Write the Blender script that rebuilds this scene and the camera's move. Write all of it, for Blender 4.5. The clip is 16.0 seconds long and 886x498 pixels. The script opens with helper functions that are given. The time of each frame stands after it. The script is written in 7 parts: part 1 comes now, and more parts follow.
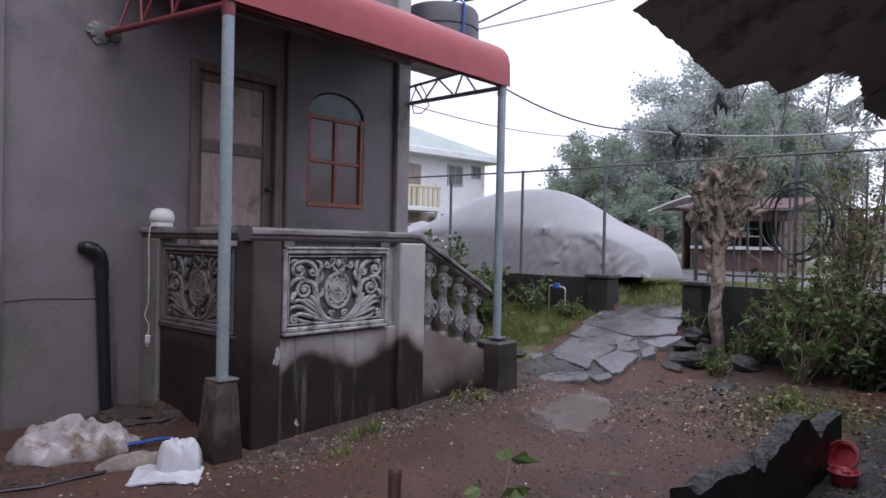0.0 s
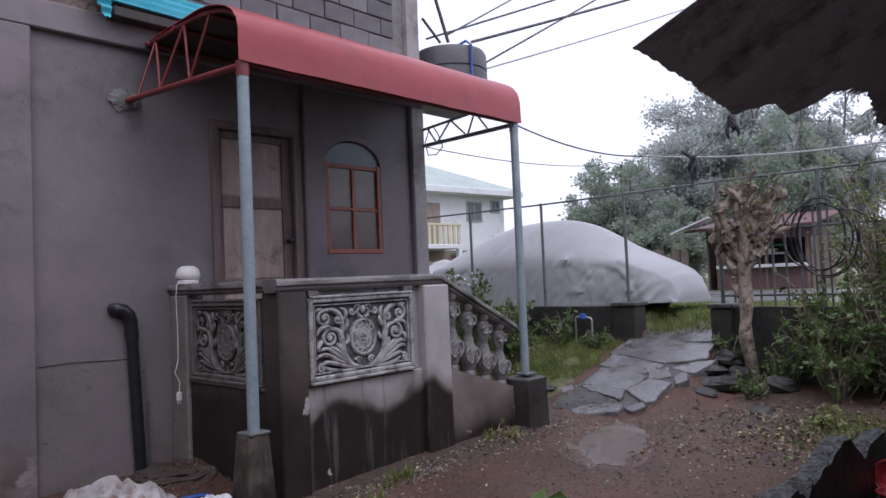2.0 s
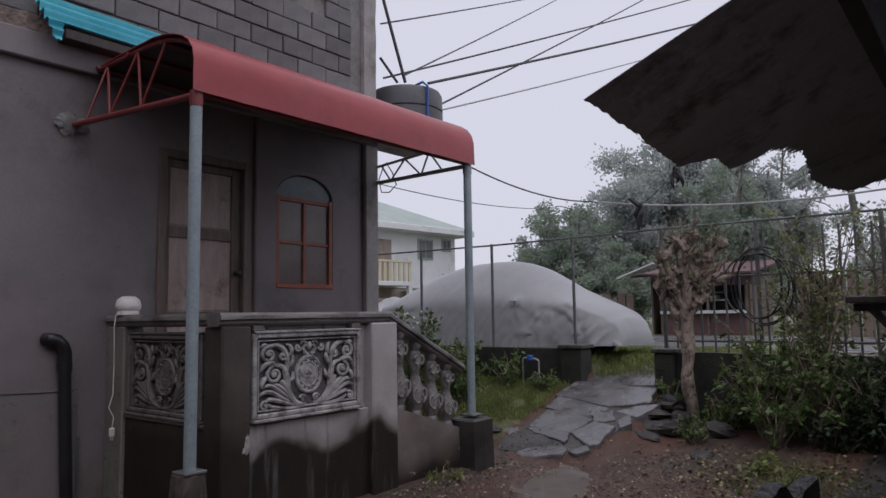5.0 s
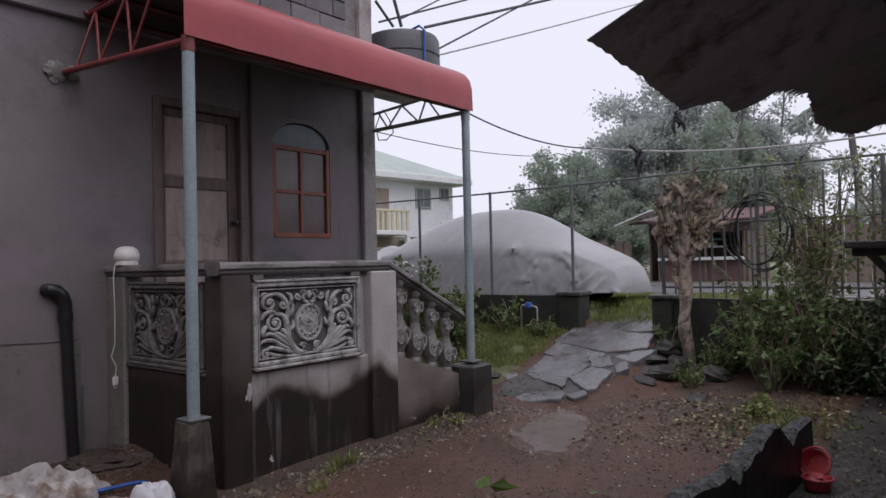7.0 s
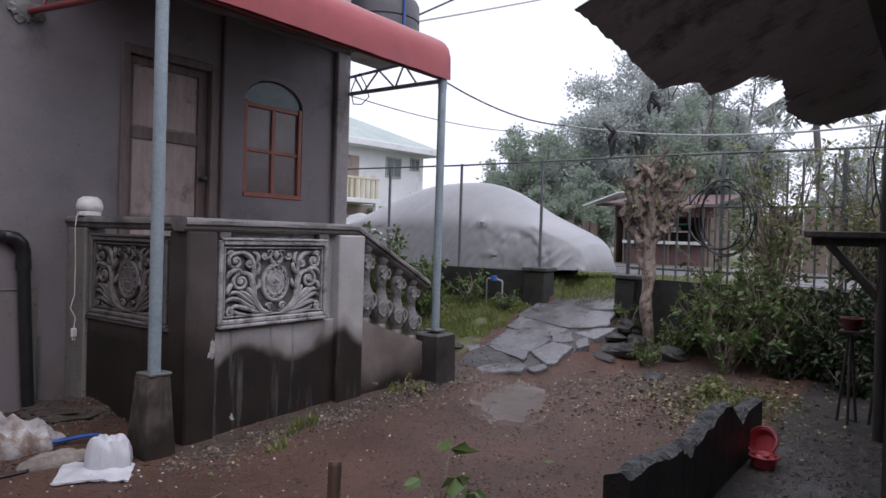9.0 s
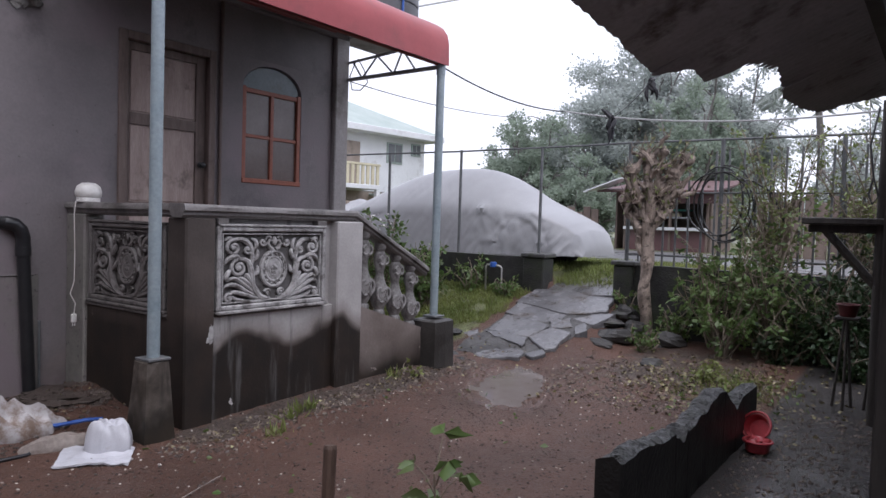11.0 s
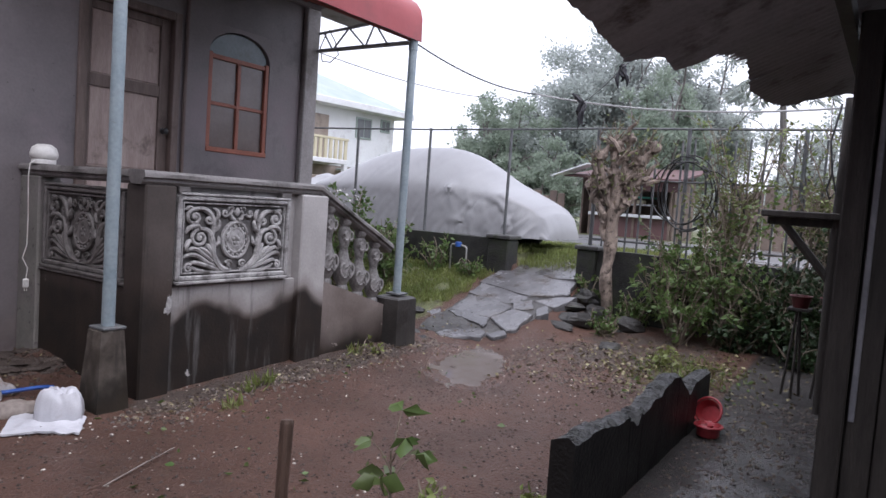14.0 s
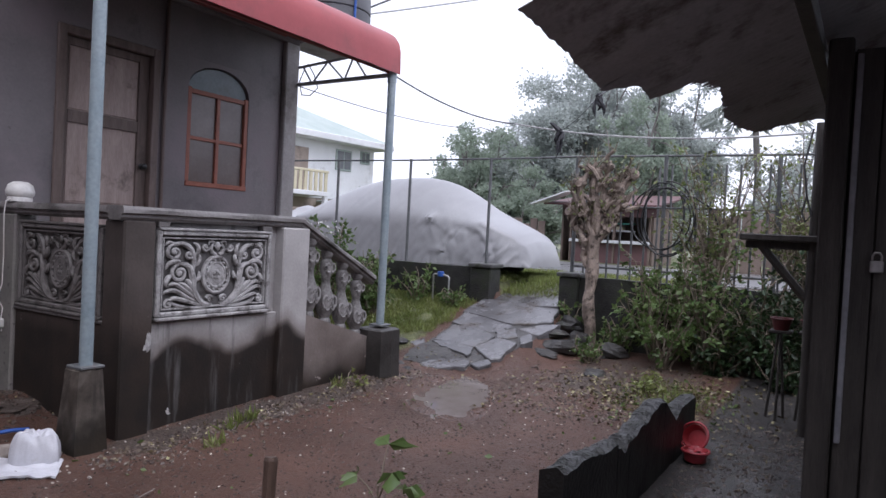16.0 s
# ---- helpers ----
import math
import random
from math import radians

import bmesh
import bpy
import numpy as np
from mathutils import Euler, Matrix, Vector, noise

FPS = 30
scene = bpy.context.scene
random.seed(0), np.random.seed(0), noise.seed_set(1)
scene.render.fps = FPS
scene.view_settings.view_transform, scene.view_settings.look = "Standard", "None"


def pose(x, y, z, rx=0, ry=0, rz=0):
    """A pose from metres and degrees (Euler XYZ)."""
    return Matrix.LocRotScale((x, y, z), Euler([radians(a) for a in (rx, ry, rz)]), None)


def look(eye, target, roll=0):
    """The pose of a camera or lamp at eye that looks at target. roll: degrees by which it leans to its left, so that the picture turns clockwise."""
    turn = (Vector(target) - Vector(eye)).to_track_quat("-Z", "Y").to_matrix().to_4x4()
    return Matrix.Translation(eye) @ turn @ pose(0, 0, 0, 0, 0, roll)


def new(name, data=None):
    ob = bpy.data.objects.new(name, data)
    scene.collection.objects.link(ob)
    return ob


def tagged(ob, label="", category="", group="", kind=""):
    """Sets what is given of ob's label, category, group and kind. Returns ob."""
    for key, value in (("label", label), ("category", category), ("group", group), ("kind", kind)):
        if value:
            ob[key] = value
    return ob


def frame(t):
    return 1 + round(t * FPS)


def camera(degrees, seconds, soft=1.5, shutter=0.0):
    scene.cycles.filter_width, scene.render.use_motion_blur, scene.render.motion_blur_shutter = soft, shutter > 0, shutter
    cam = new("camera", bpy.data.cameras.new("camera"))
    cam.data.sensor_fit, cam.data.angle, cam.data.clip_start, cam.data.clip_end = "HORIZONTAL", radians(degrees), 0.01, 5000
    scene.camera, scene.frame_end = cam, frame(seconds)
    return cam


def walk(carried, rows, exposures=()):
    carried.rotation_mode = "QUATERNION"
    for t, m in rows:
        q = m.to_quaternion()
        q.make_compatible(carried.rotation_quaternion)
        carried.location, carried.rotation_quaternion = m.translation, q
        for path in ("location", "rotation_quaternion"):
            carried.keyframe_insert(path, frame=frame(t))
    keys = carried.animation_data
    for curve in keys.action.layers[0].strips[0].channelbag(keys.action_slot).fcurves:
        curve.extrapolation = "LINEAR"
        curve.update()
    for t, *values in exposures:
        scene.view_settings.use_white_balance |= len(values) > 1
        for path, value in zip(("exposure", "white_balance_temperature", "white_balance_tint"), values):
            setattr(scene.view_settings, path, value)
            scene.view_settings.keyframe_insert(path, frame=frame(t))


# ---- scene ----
cam = camera(65.00, 16.0)
PATH = [
    (0.0, pose(0.0493, -0.0107, 1.4941, 89.420, -1.213, -49.082)),
    (0.5, pose(0.0468, -0.0097, 1.4956, 89.465, -0.408, -49.165)),
    (1.0, pose(0.0449, -0.0169, 1.5046, 89.935, 0.299, -48.975)),
    (1.5, pose(0.0440, -0.0146, 1.5026, 91.646, -0.137, -49.369)),
    (2.0, pose(0.0374, -0.0420, 1.5216, 92.459, 2.472, -47.130)),
    (2.5, pose(0.0260, -0.0728, 1.5457, 91.729, 5.518, -43.331)),
    (3.0, pose(0.0306, -0.0958, 1.5607, 92.226, 8.115, -39.814)),
    (3.5, pose(0.0329, -0.1062, 1.5696, 92.474, 8.998, -39.766)),
    (4.0, pose(0.0429, -0.0908, 1.5641, 94.206, 7.119, -45.047)),
    (4.5, pose(0.0333, -0.0633, 1.5367, 96.522, 1.228, -51.020)),
    (7.0, pose(0.0475, -0.0240, 1.5250, 91.211, 1.302, -51.466)),
    (7.5, pose(0.0458, -0.0179, 1.5172, 91.122, 0.269, -53.334)),
    (8.0, pose(0.0527, -0.0083, 1.5119, 91.223, -0.379, -53.750)),
    (8.5, pose(0.0394, -0.0051, 1.5044, 91.032, -1.259, -54.253)),
    (9.0, pose(0.0283, -0.0030, 1.4944, 88.932, -1.745, -54.231)),
    (11.5, pose(0.0350, -0.0479, 1.5035, 87.017, -1.794, -53.978)),
    (12.0, pose(0.0584, -0.0339, 1.5189, 85.648, -1.647, -53.677)),
    (12.5, pose(0.0452, -0.0549, 1.5094, 85.856, -2.245, -52.919)),
    (13.0, pose(0.0496, -0.0517, 1.5036, 85.298, -2.229, -55.659)),
    (13.5, pose(0.0476, -0.0376, 1.4999, 85.745, -3.726, -56.484)),
    (14.0, pose(0.0473, -0.0372, 1.4961, 86.155, -4.100, -56.791)),
    (14.5, pose(0.0457, -0.0341, 1.4945, 86.119, -4.400, -57.340)),
    (15.0, pose(0.0437, -0.0359, 1.4943, 86.351, -3.577, -57.631)),
    (15.5, pose(0.0508, -0.0369, 1.4921, 86.720, -3.329, -58.924)),
    (16.0, pose(0.0472, -0.0300, 1.4983, 88.692, -2.983, -58.353)),
]
walk(cam, PATH, [(0, 0.52, 6050, 16), (1.5, 0.48, 6050, 16), (2.5, 0.5, 6050, 16), (3, 0.8, 6050, 16), (4, 0.65, 6050, 16), (4.5, -0.25, 6300, 14), (7, 0.12, 6450, 14), (8.5, 0.32, 6400, 14), (9, 0.48, 6200, 14), (11.5, 0.74, 6200, 13), (12.5, 0.92, 6200, 13), (15.5, 0.94, 6150, 14), (16, 0.78, 6100, 14)])

# ---------- world, sun ----------
world = bpy.data.worlds.new("overcast")
scene.world = world
world.use_nodes = True
wn, wl = world.node_tree.nodes, world.node_tree.links
bg = wn["Background"]
sky = wn.new("ShaderNodeTexSky")
sky.sky_type = "NISHITA"
sky.sun_disc = False
sky.sun_elevation, sky.sun_rotation = radians(69), radians(218)
sky.dust_density = 6.0
dim = wn.new("ShaderNodeVectorMath")
dim.operation = "SCALE"
dim.inputs[3].default_value = 0.10
wl.new(sky.outputs[0], dim.inputs[0])
cloud = wn.new("ShaderNodeMix")
cloud.data_type = "RGBA"
cloud.inputs[0].default_value = 0.88
wl.new(dim.outputs[0], cloud.inputs[6])
cloud.inputs[7].default_value = (0.90, 0.915, 1.02, 1)
wl.new(cloud.outputs[2], bg.inputs[0])
bg.inputs[1].default_value = 0.95
sun = new("sun", bpy.data.lights.new("sun", "SUN"))
sun.data.energy, sun.data.angle, sun.data.color = 1.4, radians(80), (1.0, 0.98, 0.97)
sun.matrix_world = look((0, 0, 30), (7, 9, 0))

# ---------- materials ----------
def mat(name, c1, c2, scale=2.0, fine=45.0, rough=0.6, bump=0.25, metal=0.0, c3=None, dirt=None, dirt_at=(0.55, 0.68),
        dirt_scale=1.3, vary=0.0, island=0.0, spec=0.5, rough2=None, stretch=(1, 1, 1), dist=0.01, grain=0.1):
    """Two-colour mottled surface with fine grain, blotches of dirt and relief."""
    m = bpy.data.materials.new(name)
    m.use_nodes = True
    n, l = m.node_tree.nodes, m.node_tree.links
    b = n["Principled BSDF"]
    tc = n.new("ShaderNodeTexCoord")
    mp = n.new("ShaderNodeMapping")
    mp.inputs["Scale"].default_value = stretch
    l.new(tc.outputs["Object"], mp.inputs[0])
    big = n.new("ShaderNodeTexNoise")
    big.inputs["Scale"].default_value, big.inputs["Detail"].default_value, big.inputs["Roughness"].default_value = scale, 7, 0.62
    l.new(mp.outputs[0], big.inputs[0])
    ramp = n.new("ShaderNodeValToRGB")
    e = ramp.color_ramp.elements
    e[0].position, e[0].color = 0.32, (*c1, 1)
    e[1].position, e[1].color = 0.70, (*c2, 1)
    if c3:
        k = e.new(0.52)
        k.color = (*c3, 1)
    l.new(big.outputs[0], ramp.inputs[0])
    col = ramp.outputs[0]
    small = n.new("ShaderNodeTexNoise")
    small.inputs["Scale"].default_value, small.inputs["Detail"].default_value = fine, 5
    l.new(mp.outputs[0], small.inputs[0])
    gr = n.new("ShaderNodeMapRange")
    gr.inputs[1].default_value, gr.inputs[2].default_value, gr.inputs[3].default_value, gr.inputs[4].default_value = 0.3, 0.7, 1 - grain, 1 + grain
    l.new(small.outputs[0], gr.inputs[0])
    hsv = n.new("ShaderNodeHueSaturation")
    l.new(gr.outputs[0], hsv.inputs["Value"])
    l.new(col, hsv.inputs["Color"])
    col = hsv.outputs[0]
    if vary or island:
        src = n.new("ShaderNodeObjectInfo").outputs["Random"] if vary else n.new("ShaderNodeNewGeometry").outputs["Random Per Island"]
        amt = vary or island
        r = n.new("ShaderNodeMapRange")
        r.inputs[3].default_value, r.inputs[4].default_value = 1 - amt, 1 + amt
        l.new(src, r.inputs[0])
        h2 = n.new("ShaderNodeHueSaturation")
        l.new(r.outputs[0], h2.inputs["Value"])
        l.new(col, h2.inputs["Color"])
        r2 = n.new("ShaderNodeMapRange")
        r2.inputs[3].default_value, r2.inputs[4].default_value = 0.5 - amt * 0.05, 0.5 + amt * 0.05
        l.new(src, r2.inputs[0])
        l.new(r2.outputs[0], h2.inputs["Hue"])
        col = h2.outputs[0]
    if dirt:
        dn = n.new("ShaderNodeTexNoise")
        dn.inputs["Scale"].default_value, dn.inputs["Detail"].default_value, dn.inputs["Roughness"].default_value = dirt_scale, 8, 0.7
        l.new(tc.outputs["Object"], dn.inputs[0])
        dr = n.new("ShaderNodeMapRange")
        dr.inputs[1].default_value, dr.inputs[2].default_value = dirt_at
        l.new(dn.outputs[0], dr.inputs[0])
        mx = n.new("ShaderNodeMix")
        mx.data_type = "RGBA"
        l.new(dr.outputs[0], mx.inputs[0])
        l.new(col, mx.inputs[6])
        mx.inputs[7].default_value = (*dirt, 1)
        col = mx.outputs[2]
    l.new(col, b.inputs["Base Color"])
    rr = n.new("ShaderNodeMapRange")
    rr.inputs[1].default_value, rr.inputs[2].default_value = 0.3, 0.7
    rr.inputs[3].default_value, rr.inputs[4].default_value = rough, rough if rough2 is None else rough2
    l.new(big.outputs[0], rr.inputs[0])
    l.new(rr.outputs[0], b.inputs["Roughness"])
    b.inputs["Metallic"].default_value = metal
    b.inputs["Specular IOR Level"].default_value = spec
    bp = n.new("ShaderNodeBump")
    bp.inputs["Strength"].default_value, bp.inputs["Distance"].default_value = bump, dist
    l.new(small.outputs[0], bp.inputs["Height"])
    l.new(bp.outputs[0], b.inputs["Normal"])
    return m


def stained(name, c1, c2, wet, level, wob, scale=1.6, rough=0.6, fade=0.22, edge=0.5, peel=None, specks=False, tide=None, drip=None):
    """Plaster with rising damp and moss: a ragged tide line at about that height above the ground."""
    m = mat(name, c1, c2, scale=scale, rough=rough, bump=0.2, grain=0.06, dirt=tuple(v * 0.55 for v in c1), dirt_at=(0.56, 0.75))
    n, l = m.node_tree.nodes, m.node_tree.links
    b = n["Principled BSDF"]
    old = b.inputs["Base Color"].links[0].from_socket
    geo = n.new("ShaderNodeTexCoord")
    sep = n.new("ShaderNodeSeparateXYZ")
    l.new(geo.outputs["Object"], sep.inputs[0])
    nz = n.new("ShaderNodeTexNoise")
    nz.inputs["Scale"].default_value, nz.inputs["Detail"].default_value, nz.inputs["Roughness"].default_value = edge * 3, 2.5, 0.5
    smp = n.new("ShaderNodeMapping")
    smp.inputs["Scale"].default_value = (1, 1, 0.75)
    l.new(geo.outputs["Object"], smp.inputs[0])
    l.new(smp.outputs[0], nz.inputs[0])
    ma = n.new("ShaderNodeMath")
    ma.operation = "MULTIPLY_ADD"
    l.new(nz.outputs[0], ma.inputs[0])
    ma.inputs[1].default_value, ma.inputs[2].default_value = wob, level - wob * 0.5
    sb = n.new("ShaderNodeMath")
    sb.operation = "SUBTRACT"
    l.new(ma.outputs[0], sb.inputs[0])
    l.new(sep.outputs[2], sb.inputs[1])
    mr = n.new("ShaderNodeMapRange")
    mr.inputs[1].default_value, mr.inputs[2].default_value = 0.0, fade
    l.new(sb.outputs[0], mr.inputs[0])
    mx = n.new("ShaderNodeMix")
    mx.data_type = "RGBA"
    l.new(mr.outputs[0], mx.inputs[0])
    if tide:
        tr = n.new("ShaderNodeMapRange")
        tr.inputs[1].default_value, tr.inputs[2].default_value, tr.inputs[4].default_value = -0.13, 0.06, 0.8
        l.new(sb.outputs[0], tr.inputs[0])
        tx = n.new("ShaderNodeMix")
        tx.data_type = "RGBA"
        l.new(tr.outputs[0], tx.inputs[0]), l.new(old, tx.inputs[6])
        tx.inputs[7].default_value = (*tide, 1)
        old = tx.outputs[2]
    l.new(old, mx.inputs[6])
    mo = n.new("ShaderNodeTexNoise")
    mo.inputs["Scale"].default_value, mo.inputs["Detail"].default_value = 5, 7
    l.new(geo.outputs["Object"], mo.inputs[0])
    mc = n.new("ShaderNodeValToRGB")
    mc.color_ramp.elements[0].position, mc.color_ramp.elements[0].color = 0.35, (*wet, 1)
    mc.color_ramp.elements[1].position, mc.color_ramp.elements[1].color = 0.75, (wet[0] * 2.6, wet[1] * 2.3, wet[2] * 2.1, 1)
    l.new(mo.outputs[0], mc.inputs[0])
    l.new(mc.outputs[0], mx.inputs[7])
    out = mx.outputs[2]

    def spots(colour, size, lo, hi, by, base, run=None):
        """Blotches of another colour, thinned out by a mask, or drawn out into runs down the wall."""
        t = n.new("ShaderNodeTexNoise")
        t.inputs["Scale"].default_value, t.inputs["Detail"].default_value, t.inputs["Roughness"].default_value = size, 6, 0.65
        src = geo.outputs["Object"]
        if run:
            mp = n.new("ShaderNodeMapping")
            mp.inputs["Scale"].default_value = (1, 1, run)
            l.new(src, mp.inputs[0])
            src = mp.outputs[0]
        l.new(src, t.inputs[0])
        r = n.new("ShaderNodeMapRange")
        r.inputs[1].default_value, r.inputs[2].default_value = lo, hi
        l.new(t.outputs[0], r.inputs[0])
        f = r.outputs[0]
        if by is not None:
            k = n.new("ShaderNodeMath")
            k.operation = "MULTIPLY"
            l.new(f, k.inputs[0]), l.new(by, k.inputs[1])
            f = k.outputs[0]
        x = n.new("ShaderNodeMix")
        x.data_type = "RGBA"
        l.new(f, x.inputs[0]), l.new(base, x.inputs[6])
        x.inputs[7].default_value = (*colour, 1)
        return x.outputs[2]

    if drip:
        out = spots(drip, 11, 0.66, 0.80, None, out, 0.05)
        out = spots(tuple(v * 0.35 for v in c1), 8, 0.57, 0.72, None, out, 0.09)
        out = spots(tuple(v * 1.05 for v in c2), 6, 0.675, 0.69, None, out)
    if peel:
        out = spots(peel, 3.1, 0.57, 0.60, mr.outputs[0], out)
        out = spots((0.17, 0.13, 0.125), 1.9, 0.54, 0.62, mr.outputs[0], out)
    if specks:
        out = spots((0.10, 0.088, 0.086), 18, specks, specks + 0.035, None, out)
        out = spots((0.215, 0.178, 0.19), 0.7, 0.5, 0.62, None, out)
    l.new(out, b.inputs["Base Color"])
    return m


def plain(name, c, rough=0.5, metal=0.0, emit=None):
    m = bpy.data.materials.new(name)
    m.use_nodes = True
    b = m.node_tree.nodes["Principled BSDF"]
    b.inputs["Base Color"].default_value = (*c, 1)
    b.inputs["Roughness"].default_value, b.inputs["Metallic"].default_value = rough, metal
    return m


def leafy(name, c1, c2, rough=0.38, thin=0.35, island=0.35):
    m = mat(name, c1, c2, scale=1.2, fine=30, rough=rough, bump=0.1, island=island)
    n, l = m.node_tree.nodes, m.node_tree.links
    b = n["Principled BSDF"]
    tr = n.new("ShaderNodeBsdfTranslucent")
    l.new(b.inputs["Base Color"].links[0].from_socket, tr.inputs[0])
    ms = n.new("ShaderNodeMixShader")
    ms.inputs[0].default_value = thin
    l.new(b.outputs[0], ms.inputs[1])
    l.new(tr.outputs[0], ms.inputs[2])
    l.new(ms.outputs[0], n["Material Output"].inputs[0])
    return m


M_WALL = stained("painted_plaster", (0.140, 0.124, 0.129), (0.228, 0.203, 0.208), (0.098, 0.083, 0.076), 0.72, 1.3, scale=0.9, fade=0.7, peel=(0.33, 0.28, 0.27), specks=0.675)
M_LOWPATCH = stained("bare_render", (0.135, 0.128, 0.118), (0.225, 0.21, 0.192), (0.075, 0.058, 0.048), 0.22, 0.7, scale=2.4, fade=0.25, specks=0.605)
M_PORCH = stained("porch_plaster", (0.30, 0.285, 0.28), (0.46, 0.44, 0.435), (0.0105, 0.0075, 0.0060), 0.56, 0.85, fade=0.09, edge=0.55, tide=(0.115, 0.085, 0.072), drip=(0.13, 0.108, 0.098))
M_PORCHDARK = stained("porch_plaster_dark", (0.034, 0.026, 0.022), (0.088, 0.071, 0.064), (0.012, 0.0088, 0.0070), 0.85, 0.7, fade=0.2, tide=(0.06, 0.043, 0.036), drip=(0.13, 0.11, 0.10))
M_PORCHMID = stained("porch_plaster_brown", (0.13, 0.103, 0.092), (0.25, 0.212, 0.196), (0.013, 0.0095, 0.0075), 0.40, 0.55, fade=0.28, edge=0.7, drip=(0.26, 0.23, 0.21))
M_RAIL = mat("rail_cement", (0.115, 0.105, 0.102), (0.22, 0.205, 0.20), scale=3.5, rough=0.45, bump=0.4, dirt=(0.05, 0.045, 0.04), dirt_at=(0.52, 0.66), dirt_scale=3)
M_CAST = mat("cast_cement", (0.25, 0.24, 0.24), (0.45, 0.44, 0.437), scale=9, rough=0.55, bump=0.4, dirt=(0.065, 0.057, 0.053), dirt_at=(0.49, 0.66), dirt_scale=7)
# darkened overall for shade in the relief's recess, with random dirt blotches on top
M_CASTBACK = mat("cast_cement_recess_shade", (0.075, 0.069, 0.068), (0.16, 0.152, 0.152), scale=6, rough=0.6, bump=0.3, dirt=(0.05, 0.045, 0.042), dirt_at=(0.5, 0.66), dirt_scale=6)
M_CASTDARK = mat("cast_cement_dark", (0.10, 0.088, 0.085), (0.20, 0.185, 0.18), scale=6, rough=0.55, bump=0.3, dirt=(0.035, 0.030, 0.027), dirt_at=(0.47, 0.63), dirt_scale=6)
M_CASTMID = mat("cast_cement_stained", (0.17, 0.16, 0.158), (0.33, 0.315, 0.31), scale=6, rough=0.55, bump=0.3, dirt=(0.05, 0.043, 0.04), dirt_at=(0.46, 0.62), dirt_scale=7)
M_FOOT = stained("footing_concrete", (0.030, 0.024, 0.019), (0.125, 0.104, 0.088), (0.012, 0.0095, 0.0065), 0.38, 0.9, scale=7, edge=2.2, drip=(0.24, 0.215, 0.19))
M_FOOTDARK = mat("footing_mossy", (0.018, 0.016, 0.015), (0.05, 0.045, 0.042), scale=4, rough=0.5, bump=0.5, dirt=(0.09, 0.08, 0.075), dirt_at=(0.62, 0.72), dirt_scale=3)
M_BLOCK = mat("hollow_block", (0.11, 0.107, 0.112), (0.175, 0.17, 0.178), scale=4, fine=60, rough=0.8, bump=0.6, vary=0.22, dirt=(0.09, 0.08, 0.08))
M_MORTAR = mat("mortar", (0.17, 0.165, 0.16), (0.25, 0.24, 0.235), scale=6, rough=0.8, bump=0.6, dirt=(0.11, 0.10, 0.09))
M_ROUGH = mat("rough_concrete", (0.125, 0.090, 0.076), (0.26, 0.205, 0.175), scale=7, fine=25, rough=0.85, bump=0.9, dirt=(0.06, 0.05, 0.045), dist=0.03)
M_COLUMN = mat("grey_plaster", (0.27, 0.25, 0.245), (0.36, 0.34, 0.335), scale=3, rough=0.7, bump=0.4, dirt=(0.18, 0.16, 0.15))
M_RED = mat("red_painted_steel", (0.25, 0.030, 0.034), (0.35, 0.055, 0.060), scale=1.4, rough=0.3, rough2=0.42, bump=0.03, grain=0.03, dirt=(0.20, 0.034, 0.036), dirt_at=(0.5, 0.72), dirt_scale=2.4)
M_LINER = mat("dark_liner_sheet", (0.030, 0.020, 0.020), (0.065, 0.045, 0.045), scale=3, rough=0.6, bump=0.1, dirt=(0.05, 0.03, 0.025))
M_REDPIPE = mat("red_pipe", (0.13, 0.020, 0.021), (0.22, 0.038, 0.038), scale=5, rough=0.4, bump=0.1, dirt=(0.08, 0.03, 0.025))
M_POLE = mat("grey_blue_paint", (0.20, 0.255, 0.285), (0.30, 0.345, 0.37), scale=4, rough=0.35, bump=0.15, dirt=(0.13, 0.11, 0.095), dirt_at=(0.6, 0.72), dirt_scale=6)
M_TRUSS = mat("grey_pipe", (0.36, 0.37, 0.39), (0.47, 0.48, 0.50), scale=5, rough=0.4, bump=0.1, dirt=(0.2, 0.19, 0.18))
M_CYAN = mat("turquoise_sheet", (0.035, 0.36, 0.46), (0.08, 0.46, 0.56), scale=4, rough=0.35, bump=0.1, dirt=(0.04, 0.22, 0.25), dirt_at=(0.6, 0.8))
M_DOOR = mat("weathered_door", (0.105, 0.074, 0.064), (0.185, 0.138, 0.122), scale=3, fine=30, rough=0.6, bump=0.3, stretch=(6, 6, 0.8), dirt=(0.09, 0.065, 0.055), dirt_scale=2.5)
M_DOORPANEL = mat("door_panel", (0.29, 0.215, 0.195), (0.44, 0.35, 0.32), scale=2.2, fine=26, rough=0.6, bump=0.25, stretch=(5, 5, 0.9), dirt=(0.16, 0.12, 0.11), dirt_scale=3)
M_ORANGE = mat("red_oxide_frame", (0.25, 0.078, 0.046), (0.36, 0.118, 0.075), scale=5, rough=0.5, bump=0.2, dirt=(0.15, 0.06, 0.05))
M_GLASS = mat("frosted_pane", (0.115, 0.085, 0.078), (0.18, 0.142, 0.132), scale=2, rough=0.12, rough2=0.22, bump=0.03)
M_BLUEPANEL = mat("blue_grey_panel", (0.13, 0.17, 0.19), (0.19, 0.235, 0.255), scale=5, rough=0.4, bump=0.1, dirt=(0.10, 0.11, 0.12))
